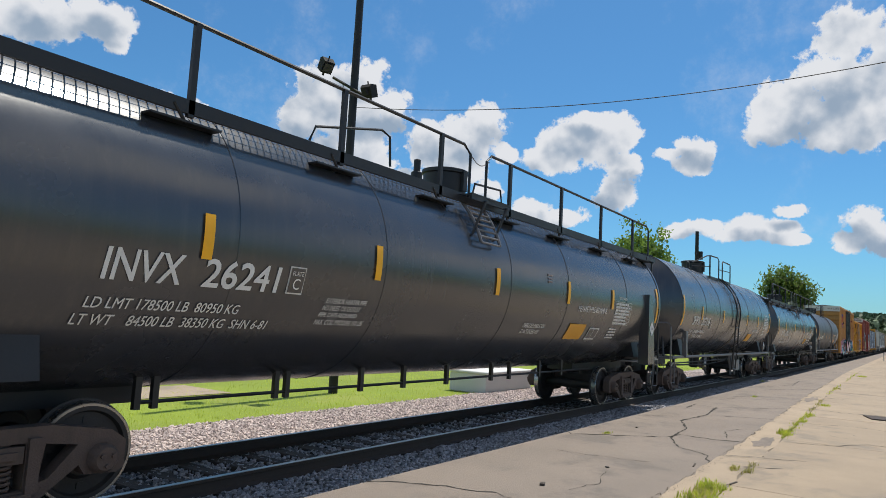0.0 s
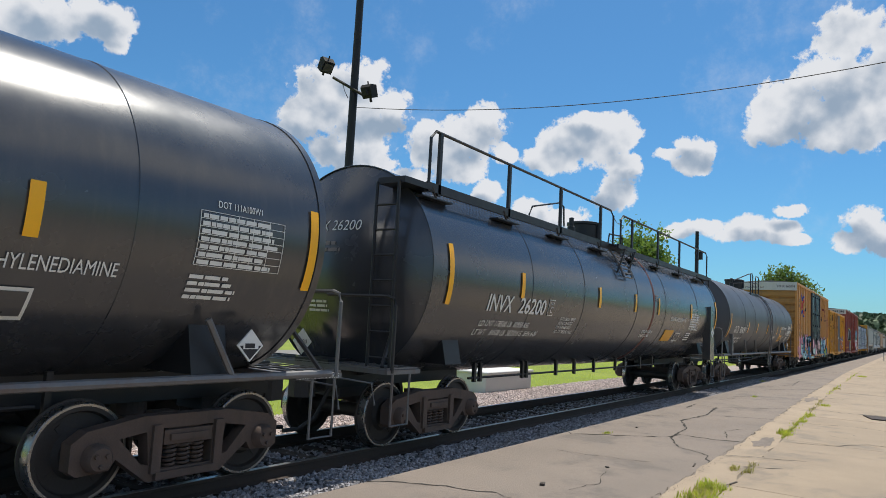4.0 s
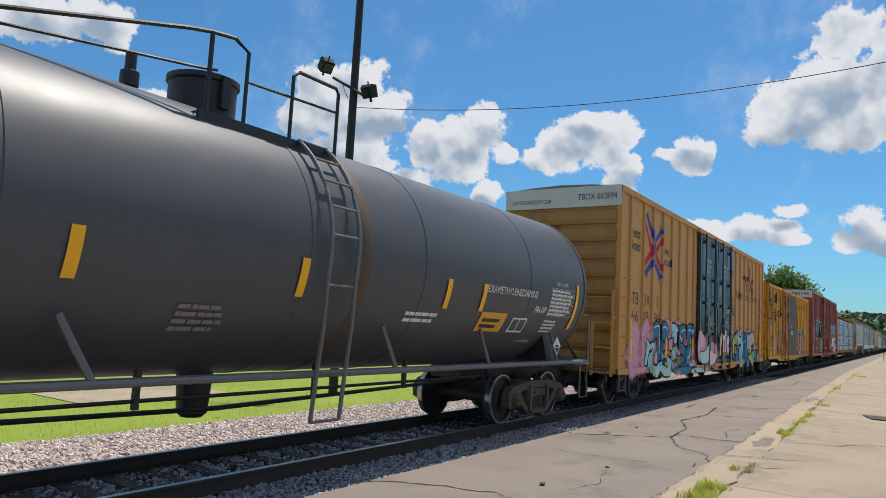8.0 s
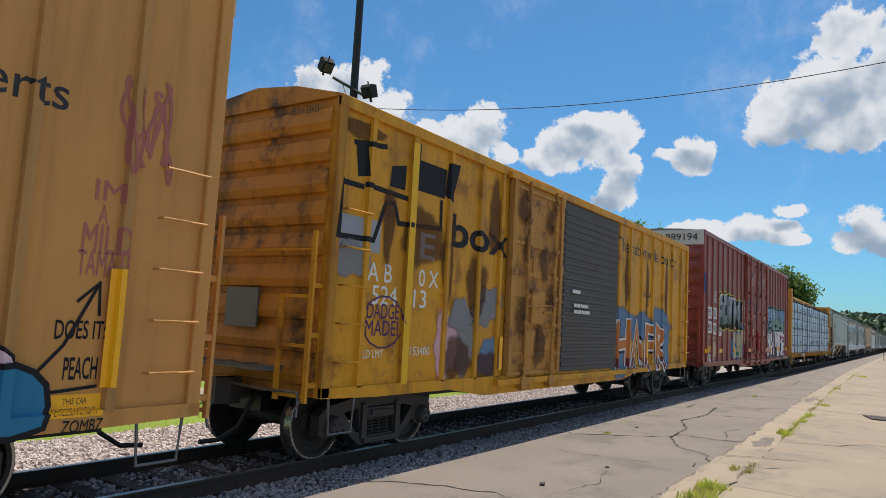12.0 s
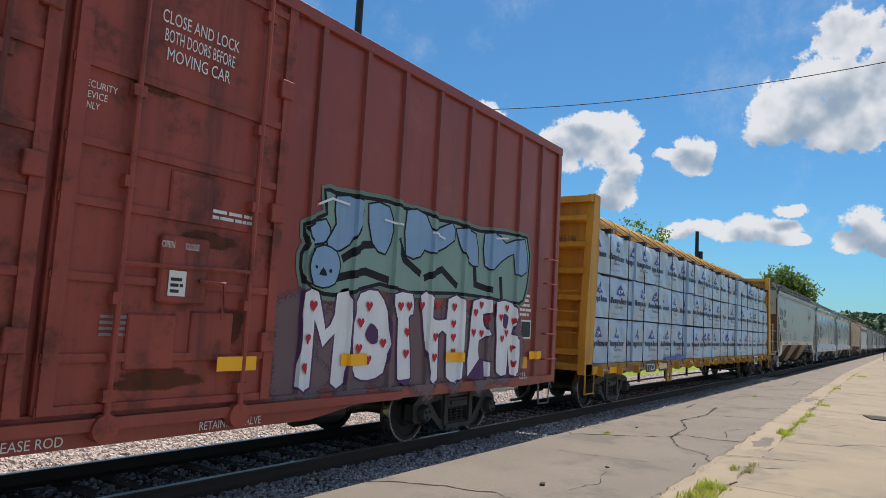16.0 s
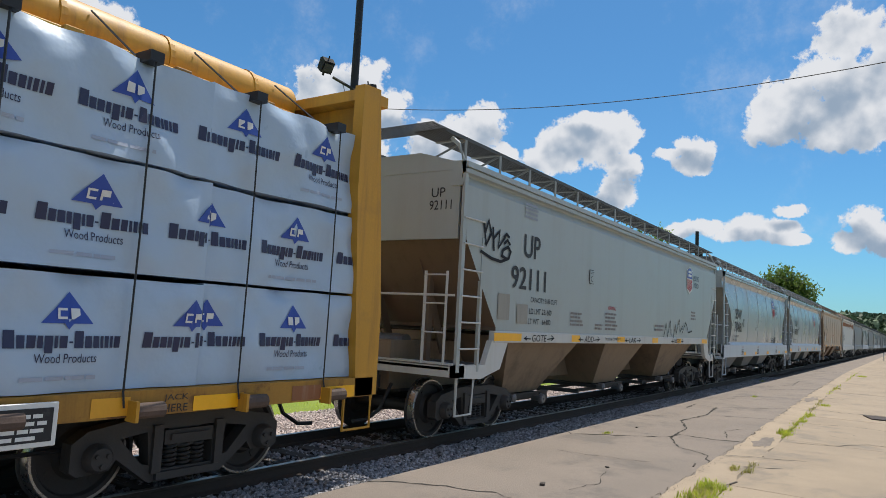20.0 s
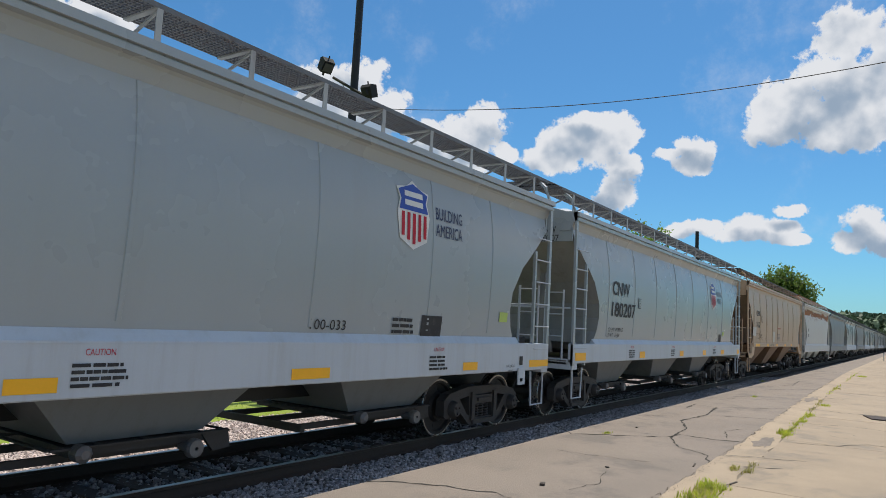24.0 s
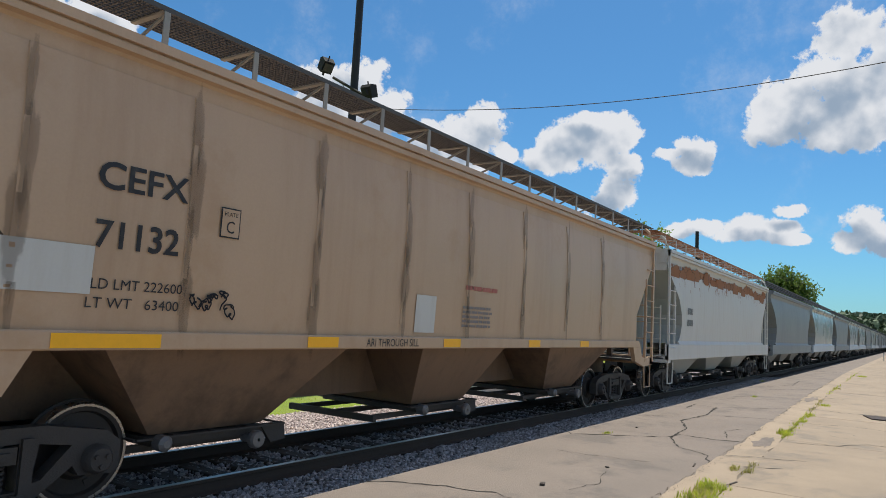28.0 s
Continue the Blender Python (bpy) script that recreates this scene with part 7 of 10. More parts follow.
ACHOO_BACK = [
    (P_BLACK, 0.05, [(2.21, 3.0), (2.28, 3.21), (2.46, 3.39), (2.74, 3.41), (2.98, 3.29), (3.15, 3.43), (3.46, 3.49), (3.66, 3.38), (4.04, 3.47), (4.17, 3.4), (4.62, 3.38), (4.96, 3.37), (5.31, 3.21), (5.73, 3.42), (6.09, 3.26), (6.56, 3.25), (6.49, 2.95), (6.29, 2.64), (6.28, 2.24), (6.12, 2.1), (5.86, 2.16), (5.55, 2.06), (5.08, 2.26), (4.69, 2.09), (4.36, 2.13), (4.07, 2.09), (3.94, 2.24), (3.68, 2.15), (3.15, 2.09), (2.93, 2.07), (2.77, 2.17), (2.46, 2.13), (2.39, 2.41), (2.27, 2.61)]),
]
ACHOO_FILL = [
    (P_SILVER, 0, [(2.26, 2.93), (2.45, 3.29), (2.71, 3.34), (2.87, 3.2), (2.93, 2.88), (2.96, 2.29), (2.82, 2.25), (2.79, 2.54), (2.61, 2.51), (2.59, 2.25), (2.45, 2.23), (2.4, 2.48), (2.29, 2.69)]),
    (P_SILVER, 0, [(3.06, 3.18), (3.22, 3.39), (3.5, 3.39), (3.62, 3.28), (3.62, 3.02), (3.39, 2.94), (3.29, 2.8), (3.3, 2.65), (3.43, 2.57), (3.63, 2.66), (3.69, 2.36), (3.27, 2.29), (3.12, 2.38), (3.05, 2.82)]),
    (P_SILVER, 0, [(3.72, 3.31), (3.93, 3.42), (4.12, 3.32), (4.06, 3.01), (4.22, 2.97), (4.18, 3.29), (4.43, 3.34), (4.56, 3.32), (4.43, 2.39), (4.16, 2.35), (4.11, 2.52), (3.97, 2.57), (3.96, 2.3), (3.72, 2.28), (3.72, 2.76)]),
    (P_SILVER, 0, [(4.7, 3.25), (4.96, 3.37), (5.19, 3.26), (5.31, 2.89), (5.13, 2.41), (4.8, 2.26), (4.62, 2.41), (4.57, 2.84)]),
    (P_SILVER, 0, [(5.47, 3.18), (5.7, 3.33), (6.0, 3.24), (6.09, 2.84), (6.0, 2.44), (5.69, 2.2), (5.44, 2.34), (5.35, 2.85)]),
    (P_SILVER, 0, [(6.23, 3.19), (6.52, 3.12), (6.33, 2.64), (6.17, 2.51), (6.17, 2.96)]),
    (P_SILVER, 0, [(6.15, 2.46), (6.28, 2.41), (6.24, 2.21), (6.12, 2.23)]),
]
ACHOO_EYES = [
    (P_BLACK, 0.0, [(2.52, 2.84), (2.62, 2.95), (2.77, 2.96), (2.81, 2.79), (2.56, 2.79)]),
    (P_BLACK, 0.0, [(4.64, 2.8), (4.76, 2.89), (4.87, 2.81), (4.89, 2.56), (4.78, 2.45), (4.68, 2.56)]),
    (P_BLACK, 0.0, [(5.49, 2.82), (5.6, 2.94), (5.75, 2.88), (5.8, 2.59), (5.65, 2.45), (5.52, 2.58)]),
    (P_YEL, 0.0, [(2.63, 2.88), (2.69, 2.88), (2.69, 2.84), (2.63, 2.84)]),
    (P_YEL, 0.0, [(4.76, 2.78), (4.81, 2.76), (4.82, 2.6), (4.77, 2.57)]),
    (P_YEL, 0.0, [(5.59, 2.75), (5.64, 2.74), (5.65, 2.57), (5.59, 2.59)]),
]
ACHOO_SHINE = [
    (P_WHITE, 0, [(2.29, 2.87), (2.32, 3.06), (2.43, 3.25), (2.58, 3.34)]),
    (P_WHITE, 0, [(2.58, 3.34), (2.75, 3.33), (2.86, 3.23)]),
    (P_WHITE, 0, [(3.09, 3.19), (3.23, 3.37), (3.4, 3.39), (3.59, 3.32)]),
    (P_WHITE, 0, [(3.75, 3.29), (3.94, 3.39), (4.06, 3.28)]),
    (P_WHITE, 0, [(4.2, 3.2), (4.27, 3.31), (4.56, 3.29)]),
    (P_WHITE, 0, [(4.64, 3.12), (4.76, 3.27), (4.97, 3.32)]),
    (P_WHITE, 0, [(5.41, 3.04), (5.55, 3.22), (5.78, 3.32)]),
    (P_WHITE, 0, [(6.28, 3.17), (6.47, 3.12), (6.36, 2.81)]),
]
CREAM = [
    (P_CREAM, 0.015, [(4.86, 1.98), (5.25, 2.0), (5.29, 1.65), (5.04, 1.57), (5.28, 1.37), (5.31, 1.05), (4.69, 1.06), (4.76, 1.33), (4.86, 1.57)]),
    (P_CREAM, 0.015, [(5.4, 1.98), (5.91, 2.06), (6.13, 1.58), (6.22, 1.06), (5.97, 1.07), (5.91, 1.27), (5.63, 1.28), (5.57, 1.06), (5.41, 1.04), (5.38, 1.57)]),
    (P_CREAM, 0.015, [(6.21, 2.1), (6.67, 2.1), (6.66, 1.67), (6.44, 1.58), (6.53, 1.11), (6.27, 1.09), (6.13, 1.58), (6.14, 1.9)]),
]
mural(rbox, Y - 0.014, ACHOO_BACK, "silver graffiti letters with yellow halo", P_YEL)
for m, w, pts in ACHOO_FILL:
    sprayed(rbox, Y - 0.022, pts, m, "graffiti", "silver graffiti letter")
    sprayed(rbox, Y - 0.026, pts, P_SILSAGE, "graffiti_fade", "", 0.0, 2, (2.52, 2.70))
    sprayed(rbox, Y - 0.026, pts, P_SAGE, "graffiti_fade", "", 0.0, 2, (1.5, 2.52))
mural(rbox, Y - 0.032, ACHOO_EYES)
strokes(rbox, Y - 0.07, [pts for m, w, pts in ACHOO_SHINE], [(P_WHITE, 0.022, 0, 0, None)], "graffiti_highlight", "white sprayed highlight")
for k in range(4):
    cloud(rbox, Y - 0.001, 4.85 + 0.5 * k, 1.55, 0.42, 0.55, P_BLUEM, 480 + k)
mural(rbox, Y - 0.016, CREAM, "cream graffiti letters with green spots", P_BLUEG)
strokes(rbox, Y - 0.036, [[(5.1, 1.95), (5.25, 1.7), (5.2, 1.5), (5.4, 1.45), (5.7, 1.5), (5.95, 1.35)], [(5.75, 2.0), (5.85, 1.7), (6.05, 1.35), (6.1, 1.15)], [(5.1, 1.9), (5.2, 1.95), (5.22, 1.8)]], [(P_NAVY, 0.012, 0, 0, None)], "graffiti_line", "dark blue sprayed lines")
blob(rbox, Y - 0.035, 5.72, 1.74, 0.07, 0.13, P_BLUEG, 401, "graffiti_eye", 20, 0.05)
for k, (a, b, r) in enumerate(((5.45, 1.2, 0.075), (5.62, 1.32, 0.045), (5.78, 1.24, 0.05), (6.25, 1.72, 0.07), (6.42, 1.87, 0.04), (6.35, 1.80, 0.02), (5.7, 1.22, 0.02), (5.85, 1.3, 0.022), (5.86, 1.14, 0.02), (4.9, 1.15, 0.05))):
    blob(rbox, Y - 0.036, a, b, r, r, P_GREEN, 50 + k, "paint_spot", 14, 0.05)
cloud(rbox, Y - 0.001, 6.35, 2.25, 0.4, 0.2, P_BLUEM, 403)
for k, c in enumerate("UNITHOET"):
    letter(rbox, c, flat(-1.584), 6.66 + 0.012 * (k % 3), 3.16 - 0.225 * k, 0.03 if c == "I" else 0.17, 0.19, P_WHITE, 0.012, 0.0, "spray_tag")
strokes(rbox, -1.690, [[(7.12, 3.5), (7.14, 3.2), (7.30, 3.3), (7.2, 3.5)], [(7.4, 3.45), (7.5, 3.2), (7.65, 3.4), (7.75, 3.2), (7.9, 3.45), (8.0, 3.2), (8.25, 3.3)], [(8.5, 3.0), (8.6, 2.7), (8.7, 3.0), (8.8, 2.6)]], [(P_PURP, 0.03, 0, 0, None)], "spray_tag", "dark faded spray tag")
for k, (a, b, w, hh) in enumerate(((7.2, 3.7, 0.5, 0.12), (8.1, 4.5, 0.5, 0.15), (7.4, 2.45, 0.5, 0.14), (7.7, 1.2, 0.7, 0.14), (10.5, 1.2, 0.7, 0.14), (8.3, 1.75, 0.3, 0.2), (10.9, 2.5, 0.5, 0.12), (11.2, 1.7, 0.35, 0.25), (10.2, 3.8, 0.4, 0.1), (8.6, 1.25, 0.4, 0.12))):
    cloud(rbox, -1.609, a, b, w * 0.6, hh * 0.7, P_RUSTM, 410 + k, "grease_stain")
part("red_lock_lever", a_tube([(8.84, -1.74, 2.12), (8.88, -1.74, 1.30)], 0.035, 6), P_RED, rbox, "bright red lever")
for k in range(7):
    cloud(rbox, Y - 0.001, 12.4 + 0.78 * k, 1.5, 0.6, 0.65, P_PURPM, 430 + k)
ZUZ_BACK = [
    (P_SAGEL, 0.05, [(12.23, 2.84), (12.58, 3.02), (12.52, 3.29), (12.68, 3.28), (13.13, 3.31), (13.69, 3.35), (14.03, 3.32), (14.64, 3.33), (14.81, 3.28), (15.33, 3.31), (16.02, 3.28), (17.63, 3.39), (17.72, 2.75), (17.62, 2.4), (17.44, 2.25), (16.43, 2.29), (15.34, 2.3), (14.22, 2.24), (13.6, 2.31), (12.96, 2.14), (12.6, 2.12), (12.27, 2.23), (12.22, 2.51), (12.3, 2.64)]),
]
ZUZ_FILL = [
    (P_BLUEG, 0.045, [(12.28, 2.82), (12.54, 2.94), (12.62, 2.77), (12.4, 2.68)]),
    (P_BLUEG, 0.045, [(12.71, 3.25), (13.13, 3.27), (13.15, 3.04), (12.96, 2.74), (12.7, 2.62), (12.61, 2.71), (12.75, 2.93)]),
    (P_BLUEG, 0.045, [(13.31, 3.26), (13.69, 3.28), (13.79, 3.01), (13.66, 2.7), (13.42, 2.81)]),
    (P_BLUEG, 0.045, [(14.11, 3.31), (14.52, 3.31), (14.71, 3.1), (15.2, 3.29), (15.27, 3.08), (14.77, 2.84), (14.53, 2.86), (14.43, 2.75), (14.13, 2.73)]),
    (P_BLUEG, 0.045, [(15.34, 3.23), (15.87, 3.22), (15.97, 2.76), (15.66, 2.84)]),
    (P_BLUEG, 0.045, [(16.18, 3.27), (16.67, 3.28), (16.86, 3.18), (17.53, 3.34), (17.64, 2.81), (17.26, 2.74), (17.17, 3.09), (16.71, 2.91), (16.5, 2.77), (16.22, 2.79)]),
]
FACE = [
    (P_BLUEG, 0.02, [(12.28, 2.39), (12.33, 2.56), (12.52, 2.65), (12.73, 2.6), (12.81, 2.44), (12.74, 2.23), (12.54, 2.17), (12.34, 2.22)]),
    (P_BLACK, 0, [(12.47, 2.31), (12.53, 2.4), (12.6, 2.31)]),
    (P_BLACK, 0, [(12.4, 2.41), (12.43, 2.41), (12.44, 2.38), (12.41, 2.38)]),
    (P_BLACK, 0, [(12.63, 2.38), (12.66, 2.39), (12.67, 2.35), (12.63, 2.35)]),
]
MOTHER = [
    (P_WHITE, 0.03, [(12.26, 2.09), (12.52, 2.11), (12.67, 1.68), (12.81, 1.86), (12.83, 2.11), (13.02, 2.19), (13.08, 1.82), (13.03, 1.05), (12.81, 1.06), (12.83, 1.64), (12.64, 1.48), (12.48, 1.8), (12.47, 1.03), (12.24, 1.05), (12.27, 1.55)]),
    (P_WHITE, 0.03, [(13.25, 2.14), (13.58, 2.19), (13.8, 1.95), (13.86, 1.52), (13.78, 1.15), (13.48, 1.07), (13.24, 1.12), (13.13, 1.39), (13.11, 1.78)]),
    (P_WHITE, 0.03, [(13.88, 2.17), (14.33, 2.2), (14.36, 1.92), (14.26, 1.87), (14.37, 1.07), (14.09, 1.06), (14.03, 1.86), (13.94, 1.9)]),
    (P_WHITE, 0.03, [(14.52, 2.19), (14.78, 2.18), (14.77, 1.89), (15.19, 1.88), (15.22, 2.18), (15.63, 2.18), (15.61, 1.02), (15.25, 1.04), (15.21, 1.66), (14.99, 1.66), (15.02, 1.02), (14.81, 1.06)]),
    (P_WHITE, 0.03, [(15.92, 2.19), (16.42, 2.23), (16.46, 2.04), (16.23, 2.0), (16.26, 1.82), (16.44, 1.68), (16.13, 1.58), (16.16, 1.29), (16.43, 1.23), (16.45, 1.02), (15.84, 1.04), (15.86, 1.58)]),
    (P_WHITE, 0.03, [(16.66, 2.21), (17.19, 2.21), (17.34, 1.99), (17.18, 1.69), (17.5, 1.6), (17.49, 1.04), (17.18, 1.02), (17.08, 1.47), (17.06, 1.02), (16.72, 1.07), (16.7, 1.59)]),
    (P_PURP, 0, [(13.47, 1.78), (13.61, 1.7), (13.62, 1.54), (13.49, 1.52), (13.37, 1.63)]),
    (P_PURP, 0, [(16.89, 2.03), (17.06, 1.98), (17.0, 1.78), (16.88, 1.83)]),
]
HEARTS = [(12.43, 1.96), (12.36, 1.58), (12.33, 1.26), (13.41, 2.0), (13.27, 1.79), (13.26, 1.47), (13.45, 1.33), (13.73, 1.54), (14.06, 2.03), (14.25, 2.04), (14.24, 1.69), (14.23, 1.4), (14.54, 2.06), (14.92, 2.08), (14.91, 1.63), (14.91, 1.34), (15.37, 2.08), (15.37, 1.83), (15.38, 1.63), (15.39, 1.41), (16.15, 2.15), (15.99, 2.02), (16.32, 1.92), (16.19, 1.7), (15.95, 1.71), (16.99, 2.13), (17.22, 1.92), (16.8, 1.97), (17.0, 1.72), (17.2, 1.46), (16.86, 1.62), (17.25, 1.21)]
sprayed(rbox, Y - 0.0145, ZUZ_BACK[0][2], P_SAGE, "graffiti_fade", "", 0.10)
mural(rbox, Y - 0.016, ZUZ_BACK, "pale blue graffiti letters with dark outline")
mural(rbox, Y - 0.022, ZUZ_FILL, "", None, 0.018)
mural(rbox, Y - 0.094, FACE, "painted round blue face")
mural(rbox, Y - 0.016, MOTHER, "white graffiti letters with red hearts", P_PURP)
for cx, cz in HEARTS:
    q = 0.062
    shape(rbox, flat(Y - 0.074), [(cx, cz - 1.3 * q), (cx + q, cz), (cx + q * 0.9, cz + q * 0.6), (cx + q * 0.45, cz + q * 0.8), (cx, cz + q * 0.35), (cx - q * 0.45, cz + q * 0.8), (cx - q * 0.9, cz + q * 0.6), (cx - q, cz)], P_RED, "painted_heart", "small red heart")
strokes(rbox, Y - 0.0215, [[(12.9, 2.55), (13.25, 2.75), (13.6, 2.8)], [(12.8, 2.3), (13.3, 2.42), (13.75, 2.35)], [(13.95, 2.9), (14.1, 2.65), (14.45, 2.5)], [(14.6, 2.45), (15.0, 2.6), (15.4, 2.4)], [(15.9, 2.75), (15.95, 2.45), (16.4, 2.4)], [(16.75, 2.6), (16.8, 2.3)]], [(P_BLACK, 0.05, 0, 0, None)], "graffiti_line", "black sprayed inner line")
strokes(rbox, Y - 0.1, [[(12.35, 3.1), (12.6, 3.22), (12.9, 3.2)], [(13.6, 3.12), (13.95, 3.1)], [(14.7, 3.1), (15.0, 3.05)], [(16.5, 3.25), (16.9, 3.3)]], [(P_WHITE, 0.014, 0, 0, None)], "graffiti_highlight", "white sprayed highlight")
for x in (0.35, 2.63, 4.85, 7.33, 11.3, 13.18, 15.43, 18.1):
    patch(rbox, flat(-1.69 if 7 < x < 11.9 else Y - 0.09), x - 0.24, 1.26, x + 0.24, 1.40, M_REFL, "reflector", "yellow reflective stripe")
patch(rbox, flat(Y), 17.55, 1.62, 17.95, 1.95, M_WHITE, "data_panel", "black and white data panel")
patch(rbox, flat(Y - 0.003), 17.58, 1.65, 17.92, 1.92, M_INK, "data_panel_face")
patch(rbox, flat(Y - 0.006), 17.45, 1.1, 17.85, 1.3, M_ORANGE, "height_sign", "yellow excess-height sign")
letter(rbox, "B223", flat(Y), 17.5, 0.93, 0.3, 0.1, M_WHITE)
bars(rbox, flat(Y), 17.5, 2.02, 0.45, 0.42, 5, M_WHITE)
for a0, t0 in ((7.55, ("CLOSE THIS DOOR", "BEFORE CLOSING", "MAIN DOOR")), (10.0, ("CLOSE AND LOCK", "BOTH DOORS BEFORE", "MOVING CAR"))):
    for i, tx in enumerate(t0):
        letter(rbox, tx, flat(-1.625), a0 + 0.19 + 0.04 * i, 4.42 - 0.17 * i, 0.86 - 0.08 * i, 0.12, M_WHITE)
    patch(rbox, flat(-1.684), a0 + 0.46, 1.95, a0 + 0.64, 2.18, M_WHITE, "sticker", "white sticker")
    bars(rbox, flat(-1.687), a0 + 0.48, 1.98, 0.14, 0.16, 3, M_INK)
    bars(rbox, flat(-1.615), a0 + 0.9, 2.72, 0.55, 0.12, 2, M_WHITE)
    bars(rbox, flat(-1.615), a0 - 0.1, 1.58, 0.4, 0.20, 4, M_STENCIL)
    letter(rbox, "SECURITY", flat(-1.615), a0 - 0.45, 3.62, 0.3, 0.06, M_WHITE)
    letter(rbox, "DEVICE", flat(-1.615), a0 - 0.45, 3.53, 0.22, 0.06, M_WHITE)
    letter(rbox, "ONLY", flat(-1.615), a0 - 0.45, 3.44, 0.16, 0.06, M_WHITE)
    letter(rbox, "OPEN", flat(-1.688), a0 + 0.36, 2.38, 0.13, 0.06, M_WHITE)
    letter(rbox, "CLOSE", flat(-1.688), a0 + 0.60, 2.38, 0.15, 0.06, M_WHITE)
letter(rbox, "RELEASE ROD", flat(-1.59), 9.1, 0.70, 0.62, 0.08, M_WHITE)
letter(rbox, "RETAINING VALVE", flat(-1.59), 11.0, 0.70, 0.75, 0.08, M_WHITE)
letter(rbox, "TOBX", on_end(-0.034), -0.62, 4.95, 0.62, 0.2, M_INK, 0.01)
letter(rbox, "889194", on_end(-0.034), 0.3, 4.98, 1.05, 0.24, M_INK, 0.01)
letter(rbox, "EXCESS HEIGHT CAR", on_end(-0.034), -1.4, 4.86, 1.25, 0.1, M_INK)
for z, w in ((4.2, 0.5), (3.65, 0.4), (3.0, 0.9), (1.5, 0.7)):
    bars(rbox, on_end(-0.054), -0.5, z, w, 0.22, 3, M_WHITE)

# ---- centerbeam flat car with wrapped lumber ----
BL = 23.35
beam = car_thing("centerbeam_flat_car", "yellow centerbeam flat car with end bulkheads", 135.62, category="flat car")
part("deck", bevelled(a_box(0.15, BL - 0.15, -1.46, 1.46, 0.95, 1.10), 0.01), M_BEAM, beam)
for s in (-1, 1):
    part("side_sill", cut_plate([(0.1, 1.1), (BL - 0.1, 1.1), (BL - 0.1, 0.87), (0.1, 0.87)], [], s * 1.46, s * 1.52), M_BEAMS, beam)
    for i in range(19):
        if i in (3, 4):
            continue
        x = 0.9 + i * 1.2
        win = part("strap_winch", lathe(bmesh.new(), [(x - 0.14, 0.02), (x - 0.14, 0.07), (x + 0.14, 0.07), (x + 0.14, 0.02)], 10, "x", (0, s * 1.58, 0.93)), M_TRUCK, beam)
        part("winch_bracket", a_box(x - 0.17, x - 0.14, min(s * 1.5, s * 1.66), max(s * 1.5, s * 1.66), 0.84, 1.02), M_BEAM, win)
part("centre_sill", a_box(0.3, BL - 0.3, -0.3, 0.3, 0.68, 0.96), M_BLACK, beam)
part("centre_web", a_box(0.6, BL - 0.6, -0.05, 0.05, 1.1, 4.45), M_BEAM, beam)
part("top_beam", lathe(bmesh.new(), [(0.62, 0.30), (BL - 0.62, 0.30)], 28, "x", (0, 0, 4.66)), M_BEAM, beam, "round yellow top beam", 40)
part("top_flange", bevelled(a_box(0.4, BL - 0.4, -0.50, 0.50, 4.40, 4.47), 0.01), M_BEAM, beam)
for i in range(18):
    x = 1.3 + i * 1.22
    part("top_beam_collar", lathe(bmesh.new(), [(x - 0.03, 0.29), (x - 0.03, 0.315), (x + 0.03, 0.315), (x + 0.03, 0.29)], 24, "x", (0, 0, 4.66), True), M_BEAM, beam)
    part("strap_lug", bevelled(a_box(x - 0.10, x + 0.10, -0.56, -0.48, 4.30, 4.48), 0.01), M_BEAMS, beam)
for x, e in ((0.0, -1), (BL, 1)):
    lo, hi = min(x, x - e * 0.06), max(x, x - e * 0.06)
    part("bulkhead_plate", a_box(min(x - e * 0.3, x - e * 0.36), max(x - e * 0.3, x - e * 0.36), -1.42, 1.42, 1.05, 4.62), M_BEAM, beam)
    for s in (-1, 1):
        part("bulkhead_post", prism(bmesh.new(), [(x - e * 0.02, 0.88), (x - e * 0.42, 0.88), (x - e * 0.62, 3.4), (x - e * 0.62, 4.78), (x - e * 0.30, 4.80), (x - e * 0.02, 1.9)], min(s * 1.36, s * 1.52), max(s * 1.36, s * 1.52), "y"), M_BEAM, beam)
        part("bulkhead_rib", a_box(min(x, x - e * 0.3), max(x, x - e * 0.3), s * 0.55 - 0.05, s * 0.55 + 0.05, 1.05, 4.62), M_BEAM, beam)
    part("bulkhead_cap", a_box(min(x - e * 0.12, x - e * 0.6), max(x - e * 0.12, x - e * 0.6), -1.5, 1.5, 4.6, 4.74), M_BEAM, beam)
    for k in range(6):
        z = 1.35 + 0.58 * k
        part("bulkhead_stiffener", prism(bmesh.new(), [(x - e * 0.3, z - 0.1), (x - e * 0.10, z - 0.05), (x - e * 0.10, z + 0.05), (x - e * 0.3, z + 0.1)], -1.38, 1.38, "y"), M_BEAM, beam)
    for k in range(5):
        grab(beam, M_BEAM, (x - e * 0.05, -1.3, 1.3 + 0.45 * k), (x - e * 0.05, -0.8, 1.3 + 0.45 * k), (e * 0.12, 0, 0))
    part("end_platform", a_box(min(x, x + e * 0.3), max(x, x + e * 0.3), -1.0, 1.0, 1.1, 1.14), M_STEEL, beam)
    part("sill_step", a_tube([(x - e * 0.1, -1.5, 0.9), (x - e * 0.1, -1.5, 0.48), (x - e * 0.6, -1.5, 0.48), (x - e * 0.6, -1.5, 0.9)], 0.02), M_BEAM, beam)
ends(beam, BL)
for x in (2.75, BL - 2.45):
    truck(beam, x, True)
letter(beam, "CAUTION", on_end(0.05), -1.2, 4.63, 0.6, 0.09, M_INK)
letter(beam, "TTZX865146", on_end(0.09), 0.35, 3.72, 0.85, 0.14, M_INK)
